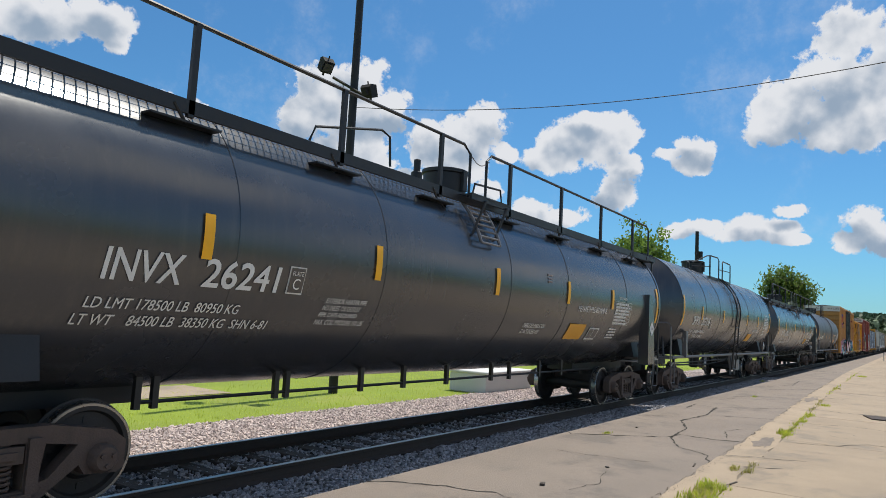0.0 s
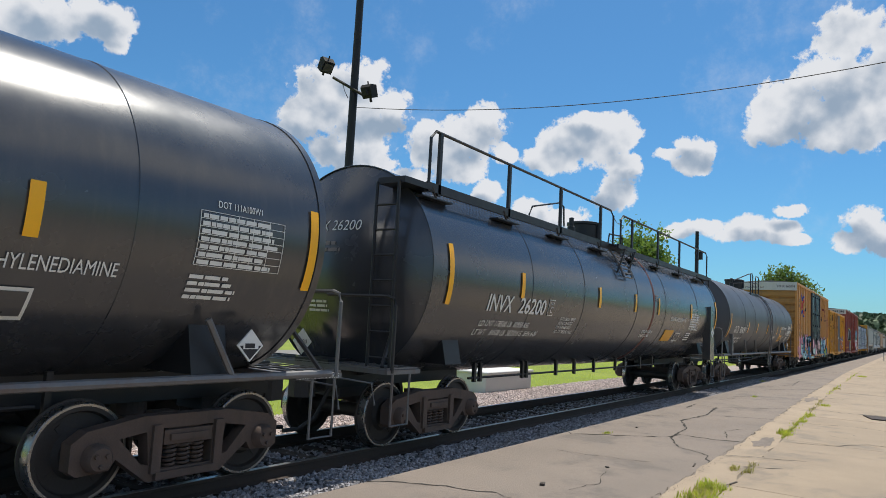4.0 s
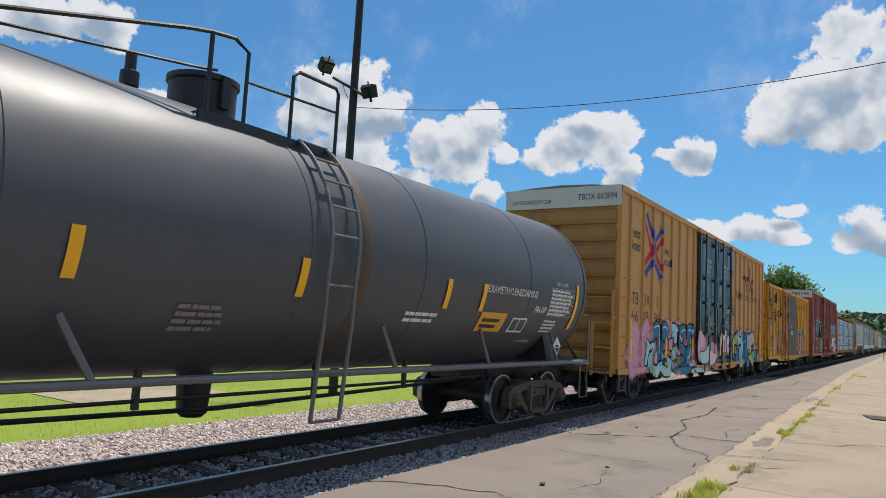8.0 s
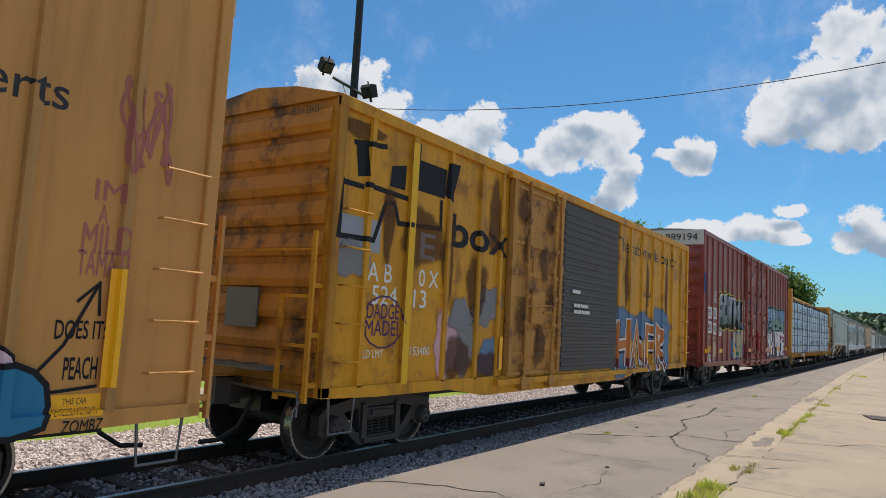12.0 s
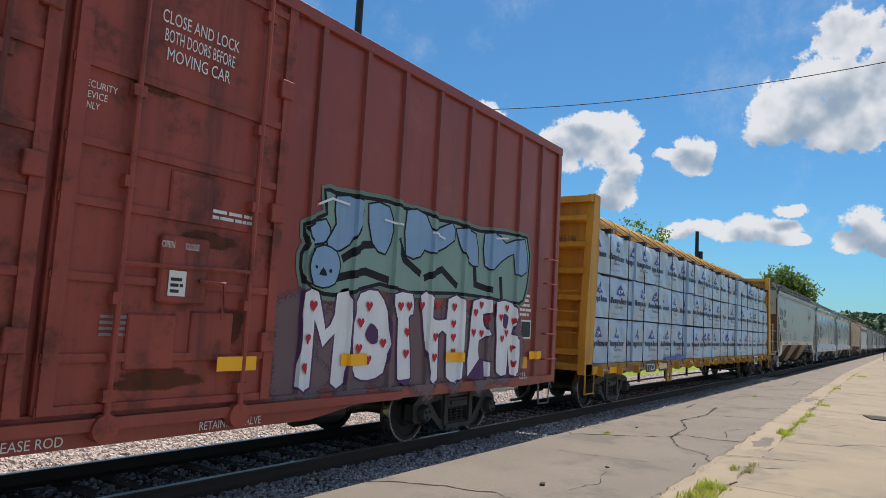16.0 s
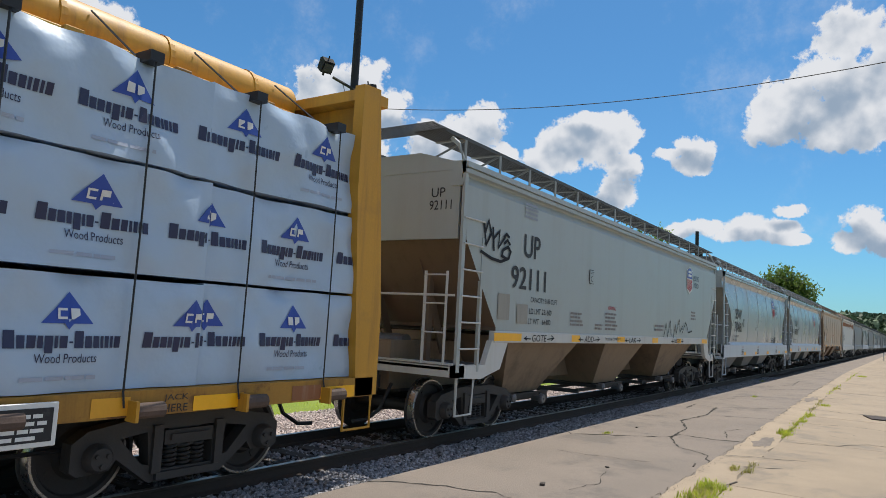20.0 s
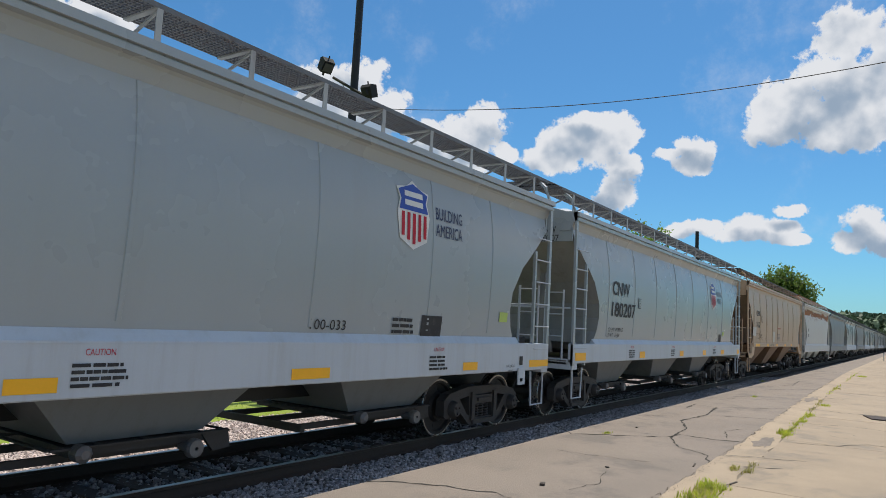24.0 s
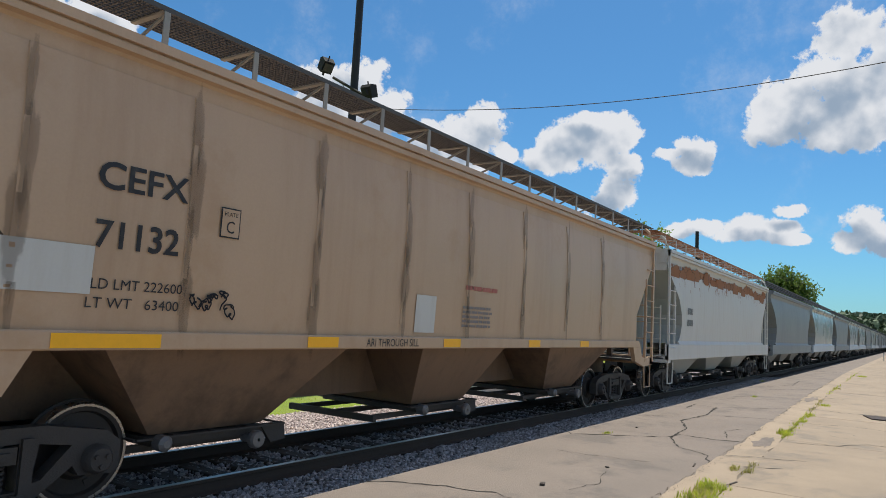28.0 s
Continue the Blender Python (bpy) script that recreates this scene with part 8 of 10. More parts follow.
patch(beam, flat(-1.524), 4.08, 0.82, 4.92, 1.08, M_INK, "mark_panel", "black mark panel")
letter(beam, "TTZX", flat(-1.528), 4.14, 0.86, 0.72, 0.17, M_WHITE, 0.008)
patch(beam, flat(-1.524), 5.22, 0.82, 6.02, 1.08, M_INK, "mark_panel", "black mark panel")
letter(beam, "865146", flat(-1.528), 5.27, 0.86, 0.70, 0.17, M_WHITE, 0.008)
for x in (1.8, 5.6, 11.6, 14.6, 20.9, 22.6):
    patch(beam, flat(-1.526), x - 0.3, 0.88, x + 0.3, 1.02, M_REFL, "reflector", "yellow reflective stripe")
part("data_plate", bevelled(a_box(18.72, 19.3, -1.60, -1.57, 0.72, 1.06), 0.006), M_WHITE, beam, "black data plate in a white frame")
patch(beam, flat(-1.604), 18.76, 0.76, 19.26, 1.02, M_INK, "data_plate_face")
bars(beam, flat(-1.607), 18.79, 0.78, 0.44, 0.22, 4, M_WHITE)
letter(beam, "JACK", flat(-1.526), 20.28, 0.98, 0.26, 0.07, M_INK)
letter(beam, "HERE", flat(-1.526), 20.28, 0.89, 0.26, 0.07, M_INK)
letter(beam, "LMT 223500", flat(-1.526), 9.55, 0.98, 0.62, 0.08, M_INK)
letter(beam, "WT     62500", flat(-1.526), 9.5, 0.88, 0.62, 0.08, M_INK)
part("lifting_loop", cut_plate([(6.05, 0.5), (6.5, 0.5), (6.55, 0.87), (6.0, 0.87)], [[(6.18, 0.58), (6.37, 0.58), (6.4, 0.72), (6.15, 0.72)]], -1.50, -1.46), M_BEAMS, beam)
for k in range(12):
    patch(beam, flat(-1.527), 0.5 + 1.87 * k + 0.4 * (k % 3), 0.89, 0.75 + 1.87 * k + 0.5 * (k % 3), 1.05, M_RUSTY if k % 2 else M_ORANGE, "worn_sill_patch", "worn rusty patch on the sill")
for k in range(8):
    part("under_hanger", a_box(3.0 + 2.5 * k, 3.06 + 2.5 * k, -0.9, -0.84, 0.45, 0.95), M_BLACK, beam)
part("brake_rod", a_tube([(3.5, -0.87, 0.5), (BL - 3.5, -0.87, 0.52)], 0.022), M_BLACK, beam)

PACKS = []


def lumber_pack(x0, x1, z0, z1, side_s, seed, logo, out=0.0):
    """A pack of lumber in printed white wrap, slightly slack."""
    rnd = random.Random(seed)
    pk = thing("lumber_pack", "white wrapped lumber pack with blue print, strapped down", "lumber pack", "wrapped lumber packs on the flat car", (135.62, TRACK_Y, 0))
    PACKS.append(pk)
    y0, y1 = (-1.44, -0.08) if side_s < 0 else (0.08, 1.44)
    bm = bmesh.new()
    nx, nz = 44, 18
    ph = [rnd.uniform(0, 6.28) for _ in range(5)]

    def skin(a, b, off=0.0):
        u, v = (a - x0) / (x1 - x0), (b - z0) / (z1 - z0)
        edge = min(u, 1 - u, 0.08) / 0.08
        w = 0.026 * math.sin(3.1 * a + ph[0] + 2.2 * b) + 0.018 * math.sin(6.3 * b + ph[1] - 2.7 * a) + 0.014 * math.sin(9 * a + ph[2] + 7 * b) - 0.035 * max(0.0, v - 0.86) / 0.14 * (1 + math.sin(7 * a + ph[4]))
        w += 0.014 * (1 - v) * math.sin(4.4 * a + ph[3])
        # creases and a slack upper edge
        w += 0.016 * (1 - abs(math.sin(2.3 * a + 1.9 * b + ph[4]))) ** 4 + 0.014 * (1 - abs(math.sin(1.7 * a - 3.3 * b + ph[2]))) ** 5 + 0.02 * v ** 3 * (1 - abs(math.sin(4.1 * a + ph[1]))) ** 3
        return (a, side_s * (1.44 + out + w * edge + off), b)
    g = [[bm.verts.new(skin(x0 + (x1 - x0) * i / nx, z0 + (z1 - z0) * j / nz)) for i in range(nx + 1)] for j in range(nz + 1)]
    for j in range(nz):
        for i in range(nx):
            bm.faces.new((g[j][i], g[j][i + 1], g[j + 1][i + 1], g[j + 1][i]))
    yb = side_s * 0.08
    b00, b10, b11, b01 = [bm.verts.new(p) for p in ((x0, yb, z0), (x1, yb, z0), (x1, yb, z1), (x0, yb, z1))]
    bm.faces.new([*g[0], b10, b00])
    bm.faces.new([*reversed(g[nz]), b01, b11])
    bm.faces.new([*[r[0] for r in reversed(g)], b00, b01])
    bm.faces.new([*[r[nx] for r in g], b11, b10])
    bm.faces.new((b00, b10, b11, b01))
    part("wrap", bm, M_WRAP, pk, "", 50)
    if not logo:
        return pk
    first = rnd.uniform(-0.25, 0.95)
    sk = lambda a, b: skin(a, b, 0.009)
    s2 = lambda a, b: skin(a, b, 0.018)

    def clipped(bm, name, m, label="", kind=""):
        for x, side in ((x0 + 0.012, -1), (x1 - 0.012, 1)):
            bmesh.ops.bisect_plane(bm, geom=[*bm.verts, *bm.edges, *bm.faces], plane_co=(x, 0, 0), plane_no=(side, 0, 0), clear_outer=True)
        if not bm.faces:
            return bm.free()
        ob = part(name, bm, m, pk, label)
        return tagged(ob, kind=kind) if kind else ob

    def outline(place, pts):
        bm = bmesh.new()
        face = bm.faces.new([bm.verts.new(place(*p)) for p in pts])
        bmesh.ops.triangulate(bm, faces=[face])
        return bm
    for q in range(4):
        cx = x0 + first + 1.19 * q
        if cx - 0.52 > x1 - 0.1 or cx + 0.52 < x0 + 0.1:
            continue
        whole = cx - 0.52 > x0 and cx + 0.52 < x1
        cz = z0 + 0.58 * (z1 - z0)
        w = 0.22
        clipped(outline(sk, [(cx - w, cz), (cx - 0.04, cz), (cx, cz - 0.05), (cx + 0.04, cz), (cx + w, cz), (cx + w * 0.5, cz + 0.13), (cx, cz + 0.26), (cx - w * 0.5, cz + 0.13)]), "printed_emblem", M_BLUE, "blue triangular emblem")
        clipped(outline(s2, [(cx - 0.10, cz + 0.035), (cx - 0.02, cz + 0.035), (cx - 0.02, cz + 0.055), (cx - 0.08, cz + 0.055), (cx - 0.08, cz + 0.105), (cx - 0.02, cz + 0.105), (cx - 0.02, cz + 0.125), (cx - 0.10, cz + 0.125)]), "emblem_mark", M_WHITE)
        clipped(outline(s2, [(cx + 0.01, cz + 0.035), (cx + 0.03, cz + 0.035), (cx + 0.03, cz + 0.07), (cx + 0.09, cz + 0.07), (cx + 0.09, cz + 0.125), (cx + 0.01, cz + 0.125)]), "emblem_mark", M_WHITE)
        bm = bmesh.new()
        x = cx - 0.50
        for k, d in enumerate((0.085, 0.062, 0.066, 0.045, 0.066, 0.026, 0.062, 0.03, 0.078, 0.062, 0.055, 0.026, 0.038, 0.026, 0.055)):
            zb, zt = (-0.06, -0.045) if k == 7 else (-0.10, 0.0)
            if k in (0, 8):
                zt = 0.04
            if k == 4:
                zb = -0.14
            quad(bm, sk, x, cz - 0.10 + zb, x + d, cz - 0.10 + zt, 1)
            x += d + 0.014
        clipped(bm, "dark_print", M_NAVY, "row of dark print", "stuff")
        if whole:
            letter(pk, "Wood Products", sk, cx - 0.26, cz - 0.32, 0.52, 0.075, M_NAVY)
            bars(pk, sk, cx - 0.36, cz - 0.46, 0.75, 0.06, 1, M_PALE, "printed_line")
    return pk


ZR = (1.10, 2.12, 3.12, 4.12)
for sd in (-1, 1):
    for row in range(3):
        edges = [0.68 + 22.4 * k / 9 for k in range(10)]
        shift = random.Random(row + 3)
        edges = [edges[0]] + [e + shift.uniform(-0.12, 0.12) for e in edges[1:-1]] + [edges[-1]]
        for k in range(9):
            lumber_pack(edges[k] + 0.008, edges[k + 1] - 0.008, ZR[row] + 0.010, ZR[row + 1] - 0.022 - 0.02 * ((k * 7 + row) % 4 == 1) + 0.03 * ((k * 5 + row) % 3 == 0) * (row == 2), sd, 100 * row + k + (500 if sd > 0 else 0), sd < 0, (0.0, 0.05, -0.03, 0.045, 0.0, -0.035, 0.05, 0.01, -0.03)[k])
for i in range(18):
    x = 1.32 + i * 1.237
    part("tie_down_strap", a_tube([(x, -0.28, 4.82), (x, -1.15, 4.2), (x, -1.52, 4.12), (x + 0.01, -1.525, 2.6), (x, -1.525, 1.1), (x, -1.56, 0.96)], 0.011, 4), M_STRAP, beam)
    part("corner_protector", a_box(x - 0.07, x + 0.07, -1.54, -1.30, 4.06, 4.16), M_STRAP, beam)

for x0, x1, z in ((5.72, 6.55, 1.20), (6.75, 7.62, 1.24)):
    part("inner_wrap", prism(bmesh.new(), [(x0, 1.105), (x1, 1.105), (x1, z), (x0, z - 0.04)], -1.535, -1.52, "y"), M_BLUE, beam, "blue inner wrap under a torn corner")
patch(beam, flat(-1.56), 12.68, 1.94, 12.82, 2.03, P_RED, "red_tag", "small red paper tag")

# ---- hopper cars ----
A_OUT = [(0.08, 4.2), (0.10, 3.62), (0.62, 3.22), (1.10, 2.85), (1.42, 2.40), (1.46, 2.1), (1.38, 1.8), (1.20, 1.54)]
U_OUT = [(0.05, 4.3), (0.12, 3.12), (0.9, 2.1), (1.15, 1.8), (1.15, 1.74)]
C_OUT = [(0.05, 4.22), (0.08, 3.62), (0.7, 2.95), (1.3, 2.25), (1.2, 1.62)]


def marks_on(half, off=0.012):
    return lambda a, b: (a, -half(b) - off, b)


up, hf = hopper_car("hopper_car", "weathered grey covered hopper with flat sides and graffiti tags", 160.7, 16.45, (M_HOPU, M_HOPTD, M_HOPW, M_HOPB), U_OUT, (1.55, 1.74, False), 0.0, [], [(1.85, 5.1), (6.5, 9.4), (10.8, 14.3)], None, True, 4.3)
on = marks_on(hf)
letter(up, "UP", on, 2.03, 3.05, 0.62, 0.40, M_INK, 0.02)
letter(up, "92111", on, 1.60, 2.48, 1.33, 0.38, M_INK, 0.02)
letter(up, "CAPACITY 5188 CUFT", on, 2.34, 2.27, 1.12, 0.09, M_INK, 0.006)
letter(up, "LD LMT 221600", on, 2.30, 2.06, 0.92, 0.10, M_INK, 0.006)
letter(up, "LT WT   64400", on, 2.27, 1.88, 0.92, 0.10, M_INK, 0.006)
plate_box(up, on, marks_on(hf, 0.016), 5.02, 2.80, "C", M_HOPU)
strokes(up, -hf(3) - 0.014, [[(0.55, 2.98), (0.9, 2.90), (1.2, 2.88), (1.46, 2.96), (1.52, 3.08), (1.42, 3.15), (1.25, 3.08), (1.22, 2.98), (1.35, 2.95)], [(0.62, 3.42), (0.7, 3.1), (0.85, 3.3), (0.75, 3.5), (0.66, 3.3)], [(0.9, 3.4), (0.95, 3.05)], [(0.95, 3.25), (1.12, 3.38), (1.1, 3.1), (1.3, 3.3)], [(1.28, 3.3), (1.36, 3.36), (1.44, 3.32)], [(1.3, 3.2), (1.4, 3.26), (1.48, 3.2)]], [(P_BLACK, 0.026, 0, 0, None)], "spray_tag", "black looping spray tag")

letter(up, "THIS CAR HAS 3 COMPARTMENTS", flat(-1.606), 6.0, 1.62, 1.0, 0.06, M_INK)
letter(up, "WARNING", on, 6.15, 2.30, 0.5, 0.09, P_RED)
for x, w, tx in ((2.42, 0.58, "GOTE"), (4.82, 0.5, "ADD"), (7.58, 0.5, "LAK"), (11.4, 0.6, "IVORY")):
    letter(up, tx, flat(-1.607), x, 1.575, w, 0.12, P_BLACK, 0.0, 0.3, "spray_tag")
    strokes(up, -1.608, [[(x - 0.20, 1.66), (x - 0.30, 1.63), (x - 0.20, 1.60)], [(x - 0.3, 1.63), (x - 0.06, 1.62)], [(x + w + 0.05, 1.62), (x + w + 0.32, 1.64)], [(x + w + 0.22, 1.69), (x + w + 0.34, 1.64), (x + w + 0.22, 1.60)]], [(P_BLACK, 0.010, 0, 0, None)], "spray_tag")
strokes(up, -hf(2) - 0.016, [[(10.4, 1.75), (10.6, 2.1), (10.75, 1.75), (11.0, 2.2), (11.1, 1.8)], [(11.3, 1.7), (11.5, 2.1), (11.6, 1.85), (11.9, 2.25), (12.0, 1.9), (12.3, 2.1), (12.2, 1.85), (12.6, 2.2), (12.9, 1.9), (13.3, 1.95)]], [(P_BLACK, 0.02, 0, 0, None)], "spray_tag", "black spray tag")
for x, w in ((1.55, 0.95), (4.38, 0.41), (7.02, 0.5), (9.62, 0.49), (11.9, 0.45), (14.87, 0.7)):
    patch(up, flat(-1.605), x - w / 2, 1.58, x + w / 2, 1.71, M_REFL, "reflector", "orange reflective stripe")
for a, b, w, hh, n in ((4.1, 1.9, 0.7, 0.3, 4), (5.4, 1.85, 0.5, 0.15, 2), (6.0, 1.85, 0.8, 0.42, 5), (9.6, 1.9, 0.8, 0.2, 2), (2.0, 3.75, 0.6, 0.3, 4), (13.2, 2.3, 0.6, 0.3, 3)):
    bars(up, on, a, b, w, hh, n, P_SILVER if b > 3 else M_STENCIL)
patch(up, on, 1.17, 1.93, 1.57, 2.36, paint("bare_patch_paint", (0.33, 0.31, 0.27)), "repaint_patch", "dull repaint patch")
patch(up, on, 1.84, 1.88, 2.24, 2.22, paint("bare_patch_paint", (0.34, 0.32, 0.28)), "repaint_patch", "dull repaint patch")
letter(up, "UP", on_end(0.024), 0.95, 3.78, 0.26, 0.15, M_INK)
letter(up, "92111", on_end(0.024), 0.92, 3.58, 0.42, 0.15, M_INK)


def shield(car, half, cx, cz, w, slogan):
    on1, on2 = marks_on(half, 0.012), marks_on(half, 0.016)
    h = w * 1.3
    out = [(cx, cz - h / 2), (cx - w * 0.42, cz - h * 0.36), (cx - w * 0.5, cz), (cx - w * 0.42, cz + h * 0.2), (cx - w * 0.5, cz + h * 0.36), (cx - w * 0.2, cz + h * 0.40), (cx, cz + h * 0.5), (cx + w * 0.2, cz + h * 0.40), (cx + w * 0.5, cz + h * 0.36), (cx + w * 0.42, cz + h * 0.2), (cx + w * 0.5, cz), (cx + w * 0.42, cz - h * 0.36)]
    sh = shape(car, on1, out, M_WHITE, "shield_emblem", "red, white and blue shield emblem")
    shape(sh, on2, [(cx - w * 0.45, cz + h * 0.05), (cx + w * 0.45, cz + h * 0.05), (cx + w * 0.38, cz + h * 0.2), (cx + w * 0.45, cz + h * 0.33), (cx, cz + h * 0.45), (cx - w * 0.45, cz + h * 0.33), (cx - w * 0.38, cz + h * 0.2)], M_BLUE, "shield_field")
    for k in range(5):
        x = cx - w * 0.38 + k * w * 0.17
        drop = 0.42 - 0.10 * abs(k - 2) / 2
        patch(sh, on2, x, cz - h * drop, x + w * 0.09, cz + h * 0.02, P_RED, "shield_stripe", "", 2)
    for k in range(2):
        patch(sh, marks_on(half, 0.02), cx - w * 0.28, cz + h * (0.12 + 0.13 * k), cx + w * 0.28, cz + h * (0.20 + 0.13 * k), M_WHITE, "shield_bar", "", 1)
    if slogan:
        letter(car, "BUILDING", on1, cx + w * 0.72, cz + 0.02, w * 0.95, w * 0.24, M_NAVY, 0.008)
        letter(car, "AMERICA", on1, cx + w * 0.72, cz - w * 0.30, w * 0.95, w * 0.24, M_NAVY, 0.008)


shield(up, hf, 12.98, 3.50, 0.66, True)


def sill_marks(car, length, zs, xs):
    for x, w in xs:
        patch(car, flat(-1.606), x - w / 2, zs[0], x + w / 2, zs[1], M_REFL, "reflector", "orange reflective stripe")


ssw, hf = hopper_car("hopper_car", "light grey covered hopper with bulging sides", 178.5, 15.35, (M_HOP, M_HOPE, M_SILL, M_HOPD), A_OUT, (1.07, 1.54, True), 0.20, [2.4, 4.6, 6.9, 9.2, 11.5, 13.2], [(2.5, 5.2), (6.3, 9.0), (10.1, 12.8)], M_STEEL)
on = marks_on(hf)
letter(ssw, "SSW", on, 2.05, 2.55, 1.15, 0.38, M_INK, 0.03)
letter(ssw, "70461", on, 1.95, 2.05, 1.42, 0.38, M_INK, 0.03)
letter(ssw, "LD LMT 198000 LB", on, 1.7, 1.82, 1.1, 0.1, M_INK)
letter(ssw, "LT WT   65000", on, 1.7, 1.68, 0.85, 0.1, M_INK)
plate_box(ssw, on, marks_on(hf, 0.016), 3.55, 2.28, "C", M_HOP)
shield(ssw, hf, 11.0, 3.28, 0.74, True)
letter(ssw, "100-033", on, 9.2, 1.68, 0.6, 0.12, M_INK)
bars(ssw, on, 10.7, 1.66, 0.5, 0.24, 3, M_INK)
patch(ssw, on, 11.35, 1.62, 11.85, 1.92, M_INK, "data_panel", "black data panel")
patch(ssw, on, 13.53, 1.89, 13.80, 2.05, P_LIME, "sticker", "lime green sticker")
sill_marks(ssw, 15.35, (1.13, 1.25), ((3.8, 0.42), (6.2, 0.4), (9.2, 0.6), (12.6, 0.42), (14.95, 0.75)))
for a in (3.2, 6.6, 11.6):
    letter(ssw, "CAUTION", flat(-1.606), a, 1.42, 0.26, 0.055, P_RED)
    bars(ssw, flat(-1.606), a - 0.1, 1.16, 0.5, 0.22, 4, M_INK)
letter(ssw, "LIFT/JACK", flat(-1.606), 13.75, 1.125, 0.28, 0.06, M_INK)
letter(ssw, "HERE", flat(-1.606), 13.82, 1.04, 0.15, 0.06, M_INK)
part("lift_lug", cut_plate([(14.14, 0.84), (14.38, 0.84), (14.38, 1.12), (14.14, 1.12)], [[(14.2, 0.89), (14.32, 0.89), (14.32, 0.95), (14.2, 0.95)]], -1.63, -1.605), M_SILL, ssw, "pale lifting lug with a slot")
patch(ssw, flat(-1.6065), 14.2, 1.17, 14.32, 1.32, M_INK, "sill_slot", "dark slot in the sill")

cnw, hf = hopper_car("hopper_car", "pale grey covered hopper with black lettering", 195.0, 16.3, (M_HOP, M_HOPE, M_SILL, M_HOPD), A_OUT, (1.15, 1.54, True), 0.20, [1.97, 3.75, 5.5, 7.4, 9.25, 11.2, 13.3], [(2.5, 5.3), (6.7, 9.5), (11.0, 13.8)], M_STEEL)
on = marks_on(hf)
letter(cnw, "CNW", on, 2.19, 2.66, 1.12, 0.31, M_INK, 0.03)
letter(cnw, "180207", on, 2.19, 2.17, 1.60, 0.32, M_INK, 0.03)
letter(cnw, "LD LMT 199700 LB", on, 2.05, 1.82, 0.95, 0.09, M_INK)
letter(cnw, "LT WT   63300", on, 2.0, 1.69, 0.8, 0.09, M_INK)
plate_box(cnw, on, marks_on(hf, 0.016), 4.0, 2.42, "C", M_HOP, M_INK, 0.2)
shield(cnw, hf, 11.9, 3.2, 0.74, True)
patch(cnw, on, 12.9, 1.62, 13.3, 1.9, M_INK, "data_panel", "black data panel")
patch(cnw, on, 13.45, 1.85, 13.65, 2.0, P_LIME, "sticker", "lime green sticker")
sill_marks(cnw, 16.3, (1.2, 1.36), ((0.37, 0.55), (4.3, 0.42), (7.9, 0.4), (10.6, 0.4), (13.2, 0.5), (15.9, 0.4)))
for a in (3.4, 6.9, 11.9):
    letter(cnw, "CAUTION", flat(-1.606), a, 1.44, 0.26, 0.055, P_RED)
    bars(cnw, flat(-1.606), a - 0.1, 1.22, 0.45, 0.2, 4, M_INK)
letter(cnw, "CNW", on_end(0.024), 0.75, 3.80, 0.36, 0.14, M_INK)
letter(cnw, "180207", on_end(0.024), 0.68, 3.62, 0.5, 0.14, M_INK)

cefx, hf = hopper_car("hopper_car", "tan dusted covered hopper with brown stained, shade-darkened ends", 213.05, 17.05, (M_HOPT, M_HOPTD, M_HOPT, M_HOPBD), C_OUT, (1.46, 1.62, False), 0.10, [1.3, 2.82, 4.51, 6.2, 7.81, 9.64, 11.5, 13.35], [(2.1, 5.5), (6.9, 9.5), (11.1, 14.5)], M_GRATE)
on = marks_on(hf)
letter(cefx, "CEFX", on, 1.91, 2.82, 0.86, 0.23, M_INK, 0.03)
letter(cefx, "71132", on, 1.93, 2.32, 0.79, 0.23, M_INK, 0.03)
for k, x in enumerate((1.3, 2.82, 4.51, 6.2, 7.81, 9.64, 11.5, 13.35)):
    for q in range(4):
        cloud(cefx, -hf(3.5 - 0.55 * q) - 0.016, x + 0.03 * (q % 2), 3.5 - 0.55 * q, 0.035 + 0.025 * ((k + q) % 3), 0.42, P_SEAM, 520 + 4 * k + q, "seam_grime")
letter(cefx, "LD LMT 222600", on, 1.94, 1.97, 0.87, 0.09, M_INK)
letter(cefx, "LT WT   63400", on, 1.91, 1.81, 0.88, 0.09, M_INK)
plate_box(cefx, on, marks_on(hf, 0.016), 3.16, 2.56, "C", M_HOPT)
patch(cefx, on, 1.15, 1.92, 1.94, 2.32, M_HOPW, "repaint_patch", "pale repaint patch")
patch(cefx, on, 6.5, 1.68, 6.98, 2.2, M_HOPW, "repaint_patch", "pale repaint patch")
sill_marks(cefx, 17.05, (1.48, 1.6), ((2.13, 0.97), (4.7, 0.5), (7.4, 0.45), (10.1, 0.45), (12.4, 0.45)))
letter(cefx, "ARI THROUGH SILL", flat(-1.606), 5.46, 1.49, 1.1, 0.10, M_INK)
bars(cefx, on, 7.7, 1.78, 1.0, 0.35, 5, M_STENCIL)
bars(cefx, on, 7.75, 2.35, 1.2, 0.12, 1, P_RUSTP)
scribble(cefx, -hf(2) - 0.014, 2.9, 1.72, 0.5, 0.3, P_BLACK, 51, 0.008, 5)
letter(cefx, "CEFX", on_end(0.024), 0.7, 3.86, 0.42, 0.12, M_INK)
letter(cefx, "71132", on_end(0.024), 0.7, 3.70, 0.42, 0.12, M_INK)

